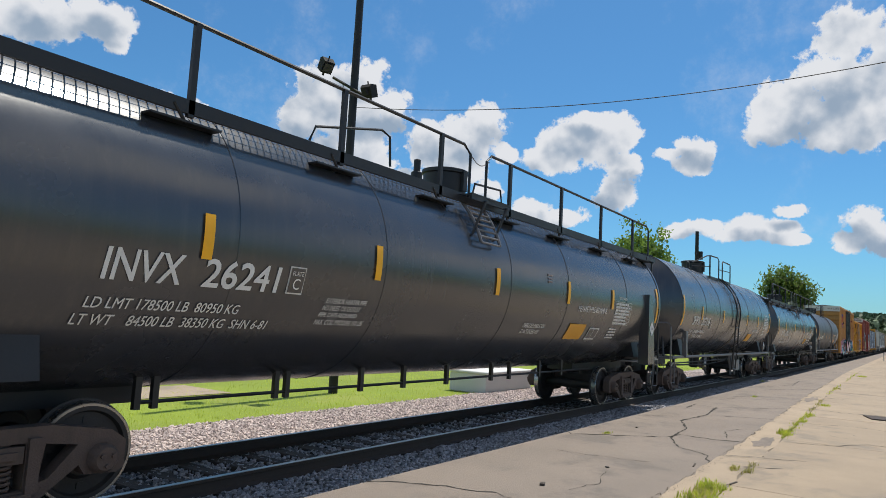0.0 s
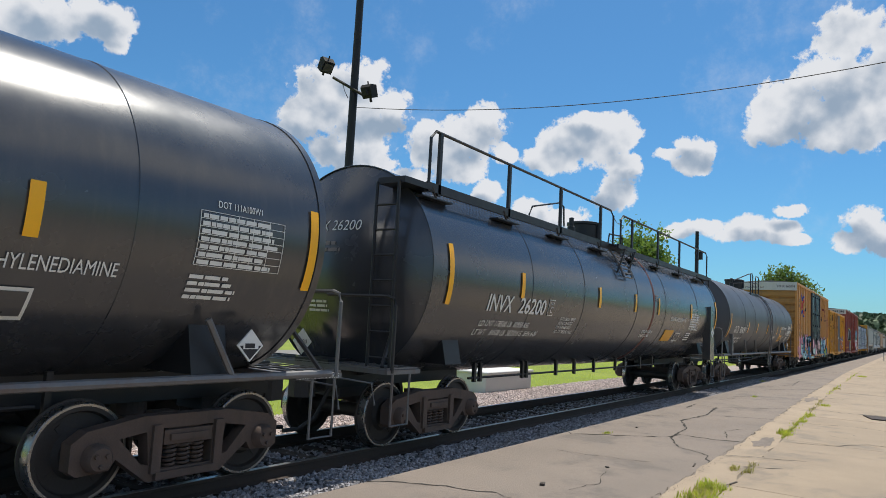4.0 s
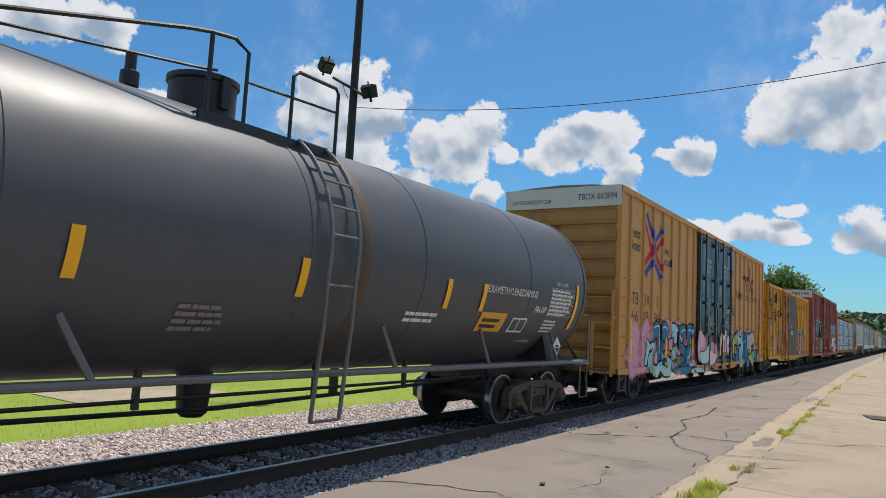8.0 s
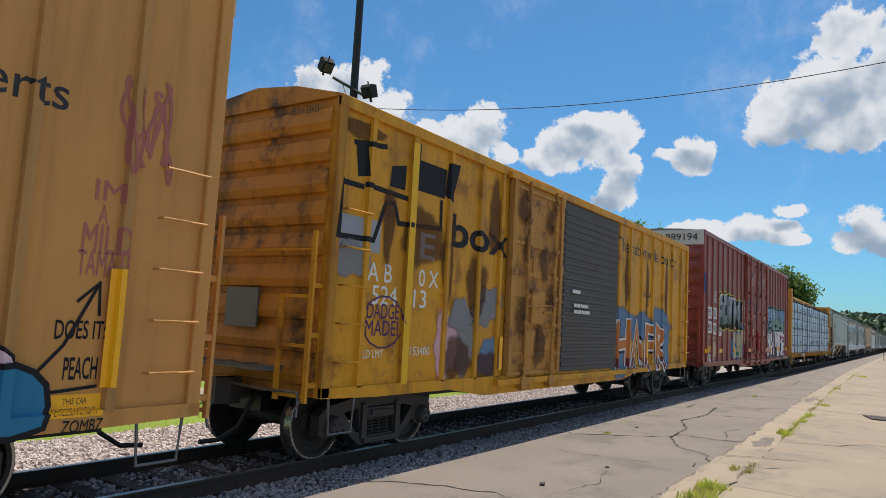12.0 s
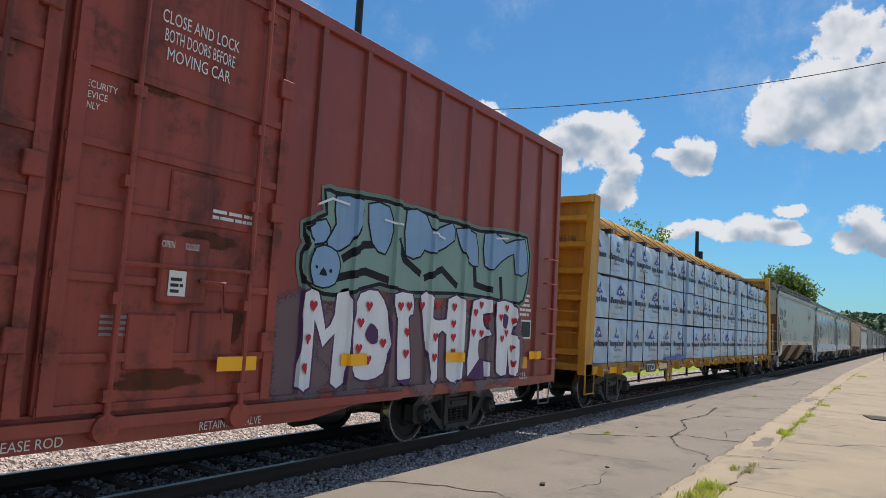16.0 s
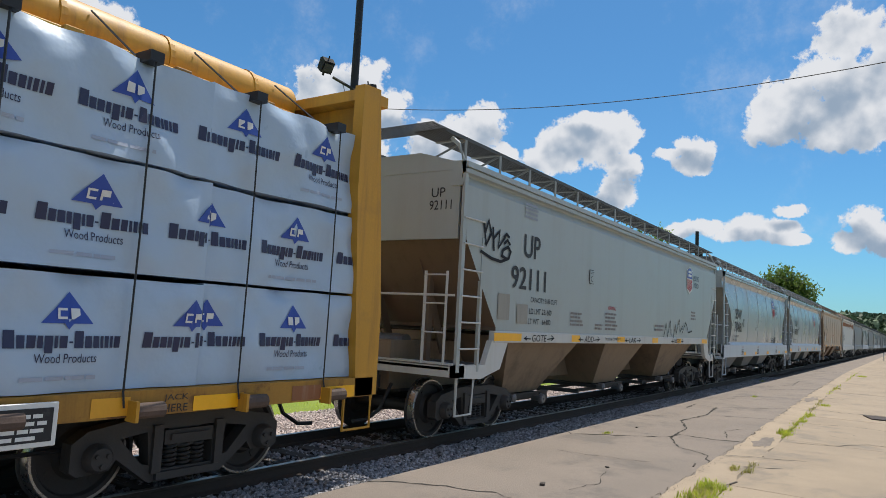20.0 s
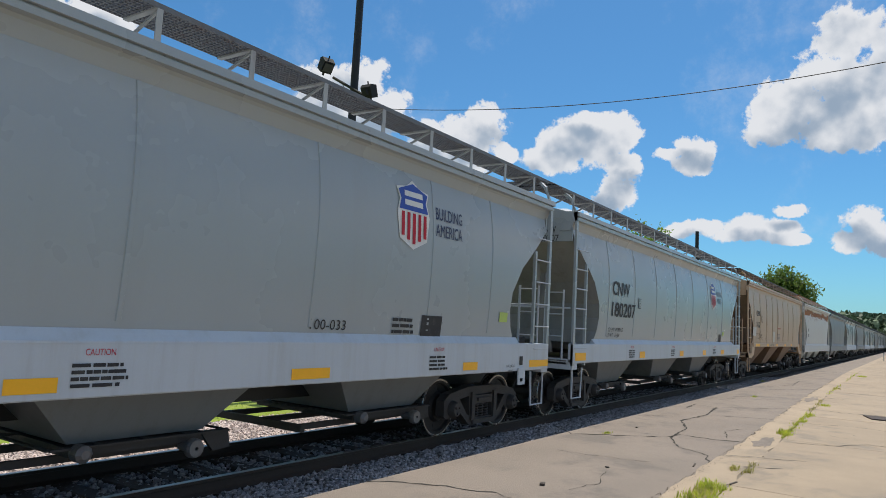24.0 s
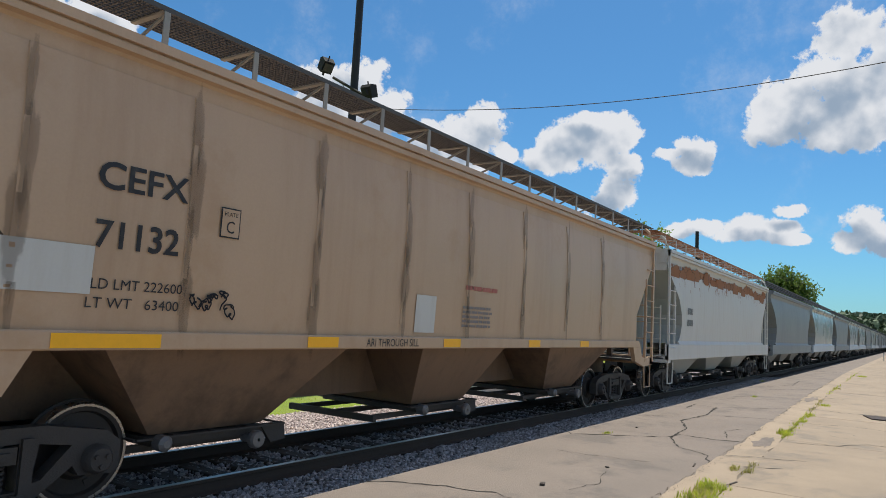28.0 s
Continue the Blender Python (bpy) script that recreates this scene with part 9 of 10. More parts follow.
whop, hf = hopper_car("hopper_car", "white covered hopper with rust running down from its eaves", 231.5, 16.2, (M_HOPW, M_HOPU, M_HOPW, M_HOPU), A_OUT, (1.10, 1.54, True), 0.16, [], [(1.9, 5.6), (6.2, 10.0), (10.6, 14.3)], M_RUSTY)
on = marks_on(hf, 0.006)
P_ORUSTM = mist("orange_rust_mist", (0.34, 0.13, 0.045), 0.85)
rst = bmesh.new()
rnd = random.Random(5)
for k in range(150):
    a = 0.3 + rnd.random() * 15.5
    w, d = rnd.uniform(0.02, 0.10), rnd.uniform(0.08, 0.9) * rnd.uniform(0.3, 1.0)
    rst.faces.new([rst.verts.new(on(*p)) for p in ((a - w, 3.86), (a + w, 3.86), (a + w * 0.25, 3.86 - d), (a - w * 0.1, 3.86 - d))])
tagged(part("rust_run", rst, M_RUSTY, whop, "orange-brown rust runs"), kind="stuff")
for k in range(26):
    a, b = 0.8 + 0.58 * k + rnd.uniform(-0.2, 0.2), 3.72 + rnd.uniform(-0.12, 0.06)
    cloud(whop, -hf(b) - 0.012, a, b, rnd.uniform(0.35, 0.6), rnd.uniform(0.10, 0.26), P_ORUSTM, 560 + k, "rust_stain")
bars(whop, marks_on(hf), 2.0, 2.1, 0.7, 0.7, 2, M_STEEL)

far_g, hf = hopper_car("hopper_car", "grey covered hopper at the train's rear", 249.1, 15.8, (M_HOPD, M_HOPD, M_HOPD, M_HOPD), A_OUT, (1.07, 1.54, True), 0.16, [], [(1.9, 5.6), (6.0, 9.8), (10.0, 13.9)], None, False, 4.2, 3.2, False)
far_l, hf = hopper_car("hopper_car", "light grey covered hopper at the train's rear", 266.3, 15.8, (M_HOP, M_HOPE, M_SILL, M_HOPD), A_OUT, (1.07, 1.54, True), 0.16, [], [(1.9, 5.6), (6.0, 9.8), (10.0, 13.9)], None, False, 4.2, 3.2, False)
for k in range(12):
    u = 283.5 + 17.2 * k
    ob = copy_thing(far_l if k % 3 else far_g, pose(u, TRACK_Y, 0))
    TRAIN.append((ob, u))


# ---- track ----
LONG0, LONG1 = -40.0, 520.0
ground = part("ground", a_box(-1500, 2500, -1500, 2500, -0.62, -0.42), M_GRASSG)
tagged(ground, "mown green lawn reaching to the horizon", "ground", kind="structure")
bed = part("ballast_bed", prism(bmesh.new(), [(4.9, -0.6), (5.3, -0.14), (5.9, -0.19), (6.3, -0.22), (6.5, -0.26), (7.95, -0.26), (8.6, -0.22), (9.4, -0.28), (11.5, -0.40), (11.9, -0.6)], LONG0, LONG1, "x"), M_BED)
tagged(bed, "grey ballast bed under the track", "ballast", kind="structure")
dark_bed = part("oiled_ballast", prism(bmesh.new(), [(5.32, -0.132), (5.9, -0.178), (6.3, -0.195), (6.5, -0.24), (7.95, -0.24), (8.5, -0.215), (8.5, -0.3), (5.32, -0.3)], LONG0, LONG1, "x"), M_BEDD)
tagged(dark_bed, "dark ballast between and beside the rails", "ballast", kind="structure")
RAILP = [(-0.075, -0.172), (0.075, -0.172), (0.075, -0.160), (0.012, -0.135), (0.012, -0.045), (0.036, -0.035), (0.036, -0.006), (-0.036, -0.006), (-0.036, -0.035), (-0.012, -0.045), (-0.012, -0.135), (-0.075, -0.160)]
for s in (-1, 1):
    y = TRACK_Y + s * 0.7525
    rail = tagged(part("rail", prism(bmesh.new(), [(y + p, z) for p, z in RAILP], LONG0, LONG1, "x"), M_RAIL), "brown steel rail with a polished head", "rail", "rails", "structure")
    part("rail_head", a_box(LONG0, LONG1, y - 0.033, y + 0.033, -0.006, 0.0), M_RAILTOP, rail, "polished steel head")
tie_track = tagged(new("track_ties"), "weathered wooden ties under the rails", "railway ties", kind="structure")
tie_me = cached("tie", lambda: bevelled(a_box(-0.115, 0.115, -1.3, 1.3, -0.33, -0.172), 0.012), M_TIE)
rnd = random.Random(3)
for k in range(150):
    t = put("tie", tie_me, tie_track)
    t.location = (-4 + k * 0.515, TRACK_Y + rnd.uniform(-0.05, 0.05), rnd.uniform(-0.008, 0.0))
    t.rotation_euler.z = rnd.uniform(-0.015, 0.015)
far_ties = bmesh.new()
for k in range(800):
    x = 73.5 + k * 0.515
    box(far_ties, x - 0.115, x + 0.115, TRACK_Y - 1.3, TRACK_Y + 1.3, -0.33, -0.174)
tagged(part("far_ties", far_ties, M_TIE, tie_track), kind="stuff")


def stones(name, count, xr, yr, zf, size, material, seed, label, bias=1.0):
    """Loose broken stones strewn over a strip, as one mesh."""
    g = np.random.default_rng(seed)
    base = np.array([(1, 0, 0), (-1, 0, 0), (0, 1, 0), (0, -1, 0), (0, 0, 1), (0, 0, -1)], float)
    tri = np.array([(0, 2, 4), (2, 1, 4), (1, 3, 4), (3, 0, 4), (2, 0, 5), (1, 2, 5), (3, 1, 5), (0, 3, 5)])
    x = xr[0] + (xr[1] - xr[0]) * g.random(count) ** bias
    y = yr[0] + (yr[1] - yr[0]) * g.random(count)
    sz = size * (0.6 + 0.8 * g.random(count))
    v = base[None] * (0.6 + 0.6 * g.random((count, 6, 1))) + 0.35 * (g.random((count, 6, 3)) - 0.5)
    a = g.random(count) * 6.283
    c, s = np.cos(a)[:, None], np.sin(a)[:, None]
    b = g.random(count) * 6.283
    cb, sb = np.cos(b)[:, None], np.sin(b)[:, None]
    vx, vy, vz = v[..., 0] * c - v[..., 1] * s, v[..., 0] * s + v[..., 1] * c, v[..., 2]
    vx, vz = vx * cb - vz * sb, vx * sb + vz * cb
    z = np.interp(y, *zf)
    p = np.stack((x[:, None] + vx * sz[:, None], y[:, None] + vy * sz[:, None], z[:, None] + vz * sz[:, None] * 0.8 + sz[:, None] * 0.25), -1).reshape(-1, 3)
    f = (tri[None] + 6 * np.arange(count)[:, None, None]).reshape(-1, 3)
    me = bpy.data.meshes.new(name)
    me.from_pydata(p.tolist(), [], f.tolist())
    me.materials.append(material)
    return tagged(new(name, me), label, "gravel", kind="stuff")


ZF = ([5.3, 5.9, 6.3, 8.1, 8.6, 9.4, 11.5], [-0.14, -0.17, -0.185, -0.24, -0.22, -0.28, -0.40])
stones("ballast_stones", 32000, (1.5, 42), (8.05, 11.5), ZF, 0.036, M_STONE, 1, "loose pinkish grey ballast stones", 1.5)
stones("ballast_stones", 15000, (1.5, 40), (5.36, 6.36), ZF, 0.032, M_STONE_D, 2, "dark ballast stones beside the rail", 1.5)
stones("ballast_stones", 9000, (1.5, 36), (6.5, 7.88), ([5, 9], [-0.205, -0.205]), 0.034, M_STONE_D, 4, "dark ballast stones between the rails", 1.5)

# ---- asphalt, kerb and slabs on the near side ----
KX = [-40.0, 8.2, 9.7, 11.0, 14.6, 30.0, 55.0, 520.0]
KY = [1.4, 2.52, 2.53, 2.54, 2.62, 3.1, 3.5, 4.6]
rnd = random.Random(77)
WAVY = [(x, float(np.interp(x, KX, KY)) + rnd.uniform(-0.05, 0.05)) for x in [LONG0, *[k * 0.35 for k in range(0, 160)], 60, 80, 120, LONG1]]
asph = bmesh.new()
prism(asph, [(LONG0, 5.33), (LONG1, 5.33)] + list(reversed(WAVY)), -0.4, -0.075, "z")
asphalt = tagged(part("asphalt", asph, M_ASPH), "worn grey asphalt strip with branching cracks", "pavement", kind="structure")


def crack(pts, w, seed, split=5):
    """A wandering crack in the asphalt."""
    rnd = random.Random(seed)
    line = []
    for (x0, y0), (x1, y1) in zip(pts, pts[1:]):
        n = max(3, int(math.hypot(x1 - x0, y1 - y0) * split * 1.8))
        for k in range(n):
            t = k / n
            line.append((x0 + (x1 - x0) * t + rnd.uniform(-0.045, 0.045), y0 + (y1 - y0) * t + rnd.uniform(-0.03, 0.03)))
    line.append(pts[-1])
    bm = bmesh.new()
    prev = None
    for i, (x, y) in enumerate(line):
        q = w * rnd.uniform(0.15, 1.0)
        a, b = line[max(i - 1, 0)], line[min(i + 1, len(line) - 1)]
        d = Vector((b[0] - a[0], b[1] - a[1], 0)).normalized()
        n = Vector((-d.y, d.x, 0)) * q
        cur = (bm.verts.new((x + n.x, y + n.y, -0.0705)), bm.verts.new((x - n.x, y - n.y, -0.0705)))
        if prev:
            bm.faces.new((prev[0], cur[0], cur[1], prev[1]))
        prev = cur
    return part("crack", bm, M_CRACK, asphalt, "dirt-filled crack")


crack([(6.1, 5.78), (6.68, 5.14), (6.98, 4.53), (7.14, 4.02), (7.09, 3.73)], 0.022, 40)
crack([(12.69, 5.75), (12.07, 5.19), (12.72, 4.46), (13.29, 3.8), (13.84, 3.68), (13.8, 3.1), (13.98, 2.45)], 0.03, 41)
crack([(13.27, 3.74), (14.93, 3.86), (16.04, 4.28), (17.78, 4.14), (19.85, 4.36), (20.13, 4.99), (18.96, 4.92)], 0.035, 42)
crack([(13.25, 3.68), (12.31, 3.32), (11.99, 2.78), (11.25, 2.57)], 0.02, 43)
crack([(17.78, 4.14), (18.32, 3.21), (18.56, 2.51)], 0.02, 44)
crack([(20.22, 4.12), (21.5, 3.05), (22.24, 2.57)], 0.02, 45)
crack([(10.3, 4.65), (10.4, 3.72), (10.56, 3.26)], 0.012, 46)
crack([(15.98, 5.35), (16.83, 4.55)], 0.015, 47)
crack([(36.75, 8.31), (38.35, 6.75), (42.51, 5.47)], 0.05, 48)
crack([(49.56, 6.38), (50.63, 3.94), (53.1, 2.21)], 0.05, 49)
crack([(28.65, 4.64), (32.07, 2.89)], 0.03, 50)
crack([(22.65, 5.62), (23.32, 4.59)], 0.025, 51)
slabs = tagged(new("pavement"), "pale old concrete slabs with weedy joints", "pavement", kind="structure")


def kerb_y(x):
    return float(np.interp(x, KX, KY))


rnd = random.Random(12)
strip = bmesh.new()
prism(strip, [(x, y + 0.004) for x, y in WAVY] + [(x, y - 0.55 + rnd.uniform(-0.025, 0.025)) for x, y in reversed(WAVY)], -0.4, -0.068, "z")
part("kerb_strip", strip, M_CONC, slabs, "narrow concrete edging strip")
base = bmesh.new()
prism(base, [(x, y - 0.5) for x, y in zip(KX, KY)] + [(LONG1, -40), (LONG0, -40)], -0.4, -0.075, "z")
part("slab_bed", base, M_JOINT, slabs)
for i in range(22):
    x0, x1 = -6 + i * 5.25, -6 + (i + 1) * 5.25
    for j in range(4):
        o0, o1 = 0.575 + j * 3.3, 0.575 + (j + 1) * 3.3
        g = 0.012
        z = -0.055 + rnd.uniform(-0.002, 0.002)
        a0, a1 = kerb_y(x0 + g), kerb_y(x1 - g)
        sl = bmesh.new()
        prism(sl, [(x0 + g, a0 - o0), (x1 - g, a1 - o0), (x1 - g, a1 - o1 + 2 * g), (x0 + g, a0 - o1 + 2 * g)], -0.3, z, "z")
        part("slab", sl, M_CONC, slabs)
rest = bmesh.new()
prism(rest, [(109.5, kerb_y(109.5) - 0.6), (LONG1, kerb_y(LONG1) - 0.6), (LONG1, -40), (109.5, -40)], -0.3, -0.058, "z")
part("slab_rest", rest, M_CONC, slabs)


# ---- grass ----
def blades(name, spots, material, seed, label, kind="stuff", category="grass"):
    """Bent grass blades: (x, y, z, height) each."""
    g = np.random.default_rng(seed)
    s = np.array(spots)
    n = len(s)
    a = g.random(n) * 6.283
    lean = (0.2 + 0.5 * g.random(n)) * s[:, 3]
    w = 0.022 * s[:, 3] + 0.0022
    ux, uy = np.cos(a), np.sin(a)
    b0 = np.stack((s[:, 0] - uy * w, s[:, 1] + ux * w, s[:, 2]), -1)
    b1 = np.stack((s[:, 0] + uy * w, s[:, 1] - ux * w, s[:, 2]), -1)
    m0 = b0 + np.stack((ux * lean * 0.3, uy * lean * 0.3, 0.6 * s[:, 3]), -1)
    m1 = b1 + np.stack((ux * lean * 0.3, uy * lean * 0.3, 0.6 * s[:, 3]), -1)
    t = np.stack((s[:, 0] + ux * lean, s[:, 1] + uy * lean, s[:, 2] + s[:, 3]), -1)
    p = np.stack((b0, b1, m1, m0, t), 1).reshape(-1, 3)
    i = 5 * np.arange(n)
    f = [(k, k + 1, k + 2, k + 3) for k in i] + [(k + 3, k + 2, k + 4) for k in i]
    me = bpy.data.meshes.new(name)
    me.from_pydata(p.tolist(), [], f)
    me.materials.append(material)
    return tagged(new(name, me), label, category, kind=kind)


g = np.random.default_rng(9)
n = 46000
gx = 2 + 75 * g.random(n) ** 1.3
gy = 11.1 + 13 * g.random(n) ** 1.4
blades("lawn_grass", np.stack((gx, gy, np.full(n, -0.425), 0.035 + 0.05 * g.random(n)), -1), M_BLADE, 10, "short bright green lawn grass")


def tuft(x, y, r, count, h, seed, dry=False):
    g = np.random.default_rng(seed)
    count = int(count * 2.5)
    q, a = r * g.random(count) ** 0.8, g.random(count) * 6.283
    sp = np.stack((x + q * np.cos(a) * 2.0, y + q * np.sin(a) * 0.7, np.full(count, -0.08), 0.5 * h * (0.3 + 0.9 * g.random(count))), -1)
    blades("grass_tuft", sp, M_BLADED if dry else M_BLADE, seed, "weedy grass tuft in a pavement joint", "stuff", "grass tuft")


tuft(9.26, 2.11, 0.22, 160, 0.2, 200, False)
tuft(11.01, 2.16, 0.1, 70, 0.14, 201, True)
tuft(15.99, 2.21, 0.16, 120, 0.2, 202, False)
tuft(18.62, 2.15, 0.14, 80, 0.17, 203, False)
tuft(20.22, 2.14, 0.16, 80, 0.16, 204, False)
tuft(23.8, 2.15, 0.2, 80, 0.18, 205, False)
tuft(12.75, 4.74, 0.1, 60, 0.08, 206, False)
tuft(24.76, 4.27, 0.15, 50, 0.12, 207, False)
tuft(46.81, 2.37, 0.35, 80, 0.25, 208, False)
tuft(32.74, 2.55, 0.25, 50, 0.2, 209, True)
tuft(8.6, 2.18, 0.2, 120, 0.18, 210, False)
tuft(9.49, 2.2, 0.15, 90, 0.2, 211, False)
tuft(34.21, 5.54, 0.2, 40, 0.1, 212, False)
tuft(8.86, 2.11, 0.2, 100, 0.2, 214, True)

g = np.random.default_rng(31)
for seed, (a, b, n, dry) in enumerate(((7.6, 9.6, 420, False), (10.6, 11.6, 160, True), (15.2, 17.2, 420, False), (17.5, 21.0, 420, False), (21.5, 26.0, 260, True), (29.0, 36.0, 260, False), (40.0, 52.0, 300, False))):
    xs = a + (b - a) * g.random(n)
    xs = xs + 0.12 * np.sin(xs * 9)
    ys = np.interp(xs, KX, KY) - 0.57 + g.normal(0, 0.04, n) + 0.03 * np.sin(xs * 5)
    blades("grass_tuft", np.stack((xs, ys, np.full(n, -0.09), 0.03 + 0.10 * g.random(n) ** 2), -1), M_BLADED if dry else M_BLADE, 300 + seed, "ragged line of weeds in the pavement joint", "stuff", "grass tuft")
# broken edge and grit along the joint
stones("joint_grit", 2600, (6.5, 40), (0, 1), ([0, 1], [-0.072, -0.072]), 0.008, M_JOINT, 21, "dark grit along the pavement joint", 1.6)
grit = bpy.data.objects["joint_grit"].data
co = np.zeros(len(grit.vertices) * 3)
grit.vertices.foreach_get("co", co)
co = co.reshape(-1, 3)
co[:, 1] = np.interp(co[:, 0], KX, KY) - 0.02 - 0.62 * np.repeat(np.round(co[:, 1].reshape(-1, 6).mean(1)), 6) + 0.05 * np.sin(37 * np.repeat(co[:, 1].reshape(-1, 6).mean(1), 6)) + (co[:, 1] - np.repeat(co[:, 1].reshape(-1, 6).mean(1), 6))
grit.vertices.foreach_set("co", co.ravel())
for pts, w, sd in (([(12.1, 2.5), (12.4, 1.9), (12.6, 1.4)], 0.02, 60), ([(14.6, 2.0), (14.9, 1.2), (15.8, 0.7), (15.6, 0.0)], 0.022, 61), ([(18.6, 2.5), (18.3, 1.9), (18.7, 1.2), (18.5, 0.2)], 0.02, 62), ([(11.3, 2.1), (11.6, 1.6)], 0.014, 63), ([(16.5, 1.4), (16.2, 0.9)], 0.008, 64), ([(22.3, 2.4), (22.0, 1.6), (22.4, 0.6)], 0.03, 65), ([(27.0, 2.6), (27.4, 1.5)], 0.03, 66), ([(8.0, 3.4), (8.6, 3.3), (9.4, 3.5)], 0.008, 67), ([(14.2, 2.9), (15.2, 3.2), (16.0, 2.9)], 0.014, 68), ([(24.0, 4.8), (25.5, 3.9), (26.0, 3.0)], 0.02, 69), ([(30.0, 5.0), (33.0, 4.2), (37.0, 4.4)], 0.03, 70)):
    ck = crack(pts, w, sd)
    if pts[-1][1] < 2.7:
        ck.location.z = 0.0185
for sd, (x, y, rx, ry) in enumerate(((14.3, 2.3, 0.8, 0.16), (26.0, 2.75, 1.2, 0.16))):
    rr = random.Random(sd + 90)
    bm = bmesh.new()
    prism(bm, [(x + rx * rr.uniform(0.6, 1.2) * math.cos(k * math.tau / 26), y + ry * rr.uniform(0.6, 1.3) * math.sin(k * math.tau / 26)) for k in range(26)], -0.2, -0.0640 + 0.001 * sd, "z")
    part("broken_patch", bm, M_ASPH, slabs, "crumbled grey patch in the pavement")


def debris(x, y, w, d, h, turn, material, name, label):
    bm = bevelled(a_box(-w, w, -d, d, 0, h), 0.004)
    ob = tagged(part(name, bm, material), label, "litter")
    ob.location, ob.rotation_euler.z = (x, y, -0.076), radians(turn)


debris(7.94, 3.76, 0.05, 0.03, 0.03, 20, M_TIE, "wood_scrap", "small dark wood scrap on the asphalt")
debris(9.63, 3.57, 0.03, 0.02, 0.02, 50, M_TIE, "wood_scrap", "small dark wood scrap on the asphalt")
debris(10.86, 2.69, 0.13, 0.012, 0.015, 8, M_TIE, "stick", "short dry stick on the asphalt")
debris(9.9, 1.95, 0.11, 0.012, 0.035, -10, M_TIE, "stick", "short dry stick on the concrete")
debris(13.3, 0.85, 0.09, 0.008, 0.02, 30, M_TIE, "stick", "short dry stick on the concrete")
debris(11.9, 0.9, 0.06, 0.03, 0.02, 70, M_TIE, "wood_scrap", "small dark wood scrap on the concrete")
debris(14.0, 4.6, 0.04, 0.02, 0.02, 10, M_TIE, "wood_scrap", "small dark wood scrap on the asphalt")
debris(17.0, 1.0, 0.05, 0.02, 0.02, 10, M_TIE, "wood_scrap", "small dark wood scrap on the concrete")
debris(21.45, 0.72, 0.45, 0.25, 0.05, 15, M_RAIL, "iron_plate", "rusty iron plate lying on the concrete")

# ---- trees and far things ----
def tree(x, y, height, spread, seed, leaves, name="tree", label="leafy green tree beyond the train", leaf=0.45, m=None):
    rnd = random.Random(seed)
    tr = thing(name, label, "tree", "trees beyond the track", (x, y, -0.42))
    bm = bmesh.new()
    tube(bm, [(0, 0, 0), (0.1, 0.05, height * 0.25), (0.0, 0.1, height * 0.5)], height * 0.025, 8)
    tips = []
    for k in range(9):
        a = k * 2.4 + rnd.uniform(-0.3, 0.3)
        z0 = height * rnd.uniform(0.28, 0.5)
        e = (math.cos(a) * spread * rnd.uniform(0.4, 0.8), math.sin(a) * spread * rnd.uniform(0.4, 0.8), height * rnd.uniform(0.55, 0.9))
        tube(bm, [(0, 0.05, z0), (e[0] * 0.45, e[1] * 0.45, (z0 + e[2]) * 0.5), e], height * 0.009, 5)
        tips.append(e)
    tips += [(0, 0, height * 0.9), (spread * 0.2, 0, height * 0.75), (-spread * 0.25, 0.1, height * 0.7)]
    part("trunk", bm, M_BARK, tr)
    g = np.random.default_rng(seed)
    c = np.array([tips[i % len(tips)] for i in range(leaves // 24)]) + g.normal(0, 1, (leaves // 24, 3)) * np.array([spread * 0.24, spread * 0.24, height * 0.09])
    pos = np.repeat(c, 24, 0) + g.normal(0, 1, (len(c) * 24, 3)) * leaf * 1.1
    u = g.normal(0, 1, pos.shape)
    u /= np.linalg.norm(u, axis=1)[:, None]
    w = np.cross(u, g.normal(0, 1, pos.shape))
    w /= np.linalg.norm(w, axis=1)[:, None]
    q = leaf * (0.35 + 0.5 * g.random((len(pos), 1)))
    p = np.stack((pos - u * q, pos + w * q * 0.55, pos + u * q, pos - w * q * 0.55), 1).reshape(-1, 3)
    me = bpy.data.meshes.new("crown")
    me.from_pydata(p.tolist(), [], (np.arange(len(pos))[:, None] * 4 + np.arange(4)).tolist())
    me.materials.append(m or M_LEAF)
    put("crown", me, tr)
    return tr


def polar(azd, dist):
    return dist * math.cos(radians(azd)), dist * math.sin(radians(azd))


tree(*polar(18.3, 75), 12.0, 2.9, 5, 11000, leaf=0.32, m=M_LEAF)
tree(*polar(7.7, 105), 11.2, 3.1, 6, 14000, leaf=0.34)
tree(*polar(9.1, 112), 7.6, 2.4, 8, 2500, leaf=0.36)


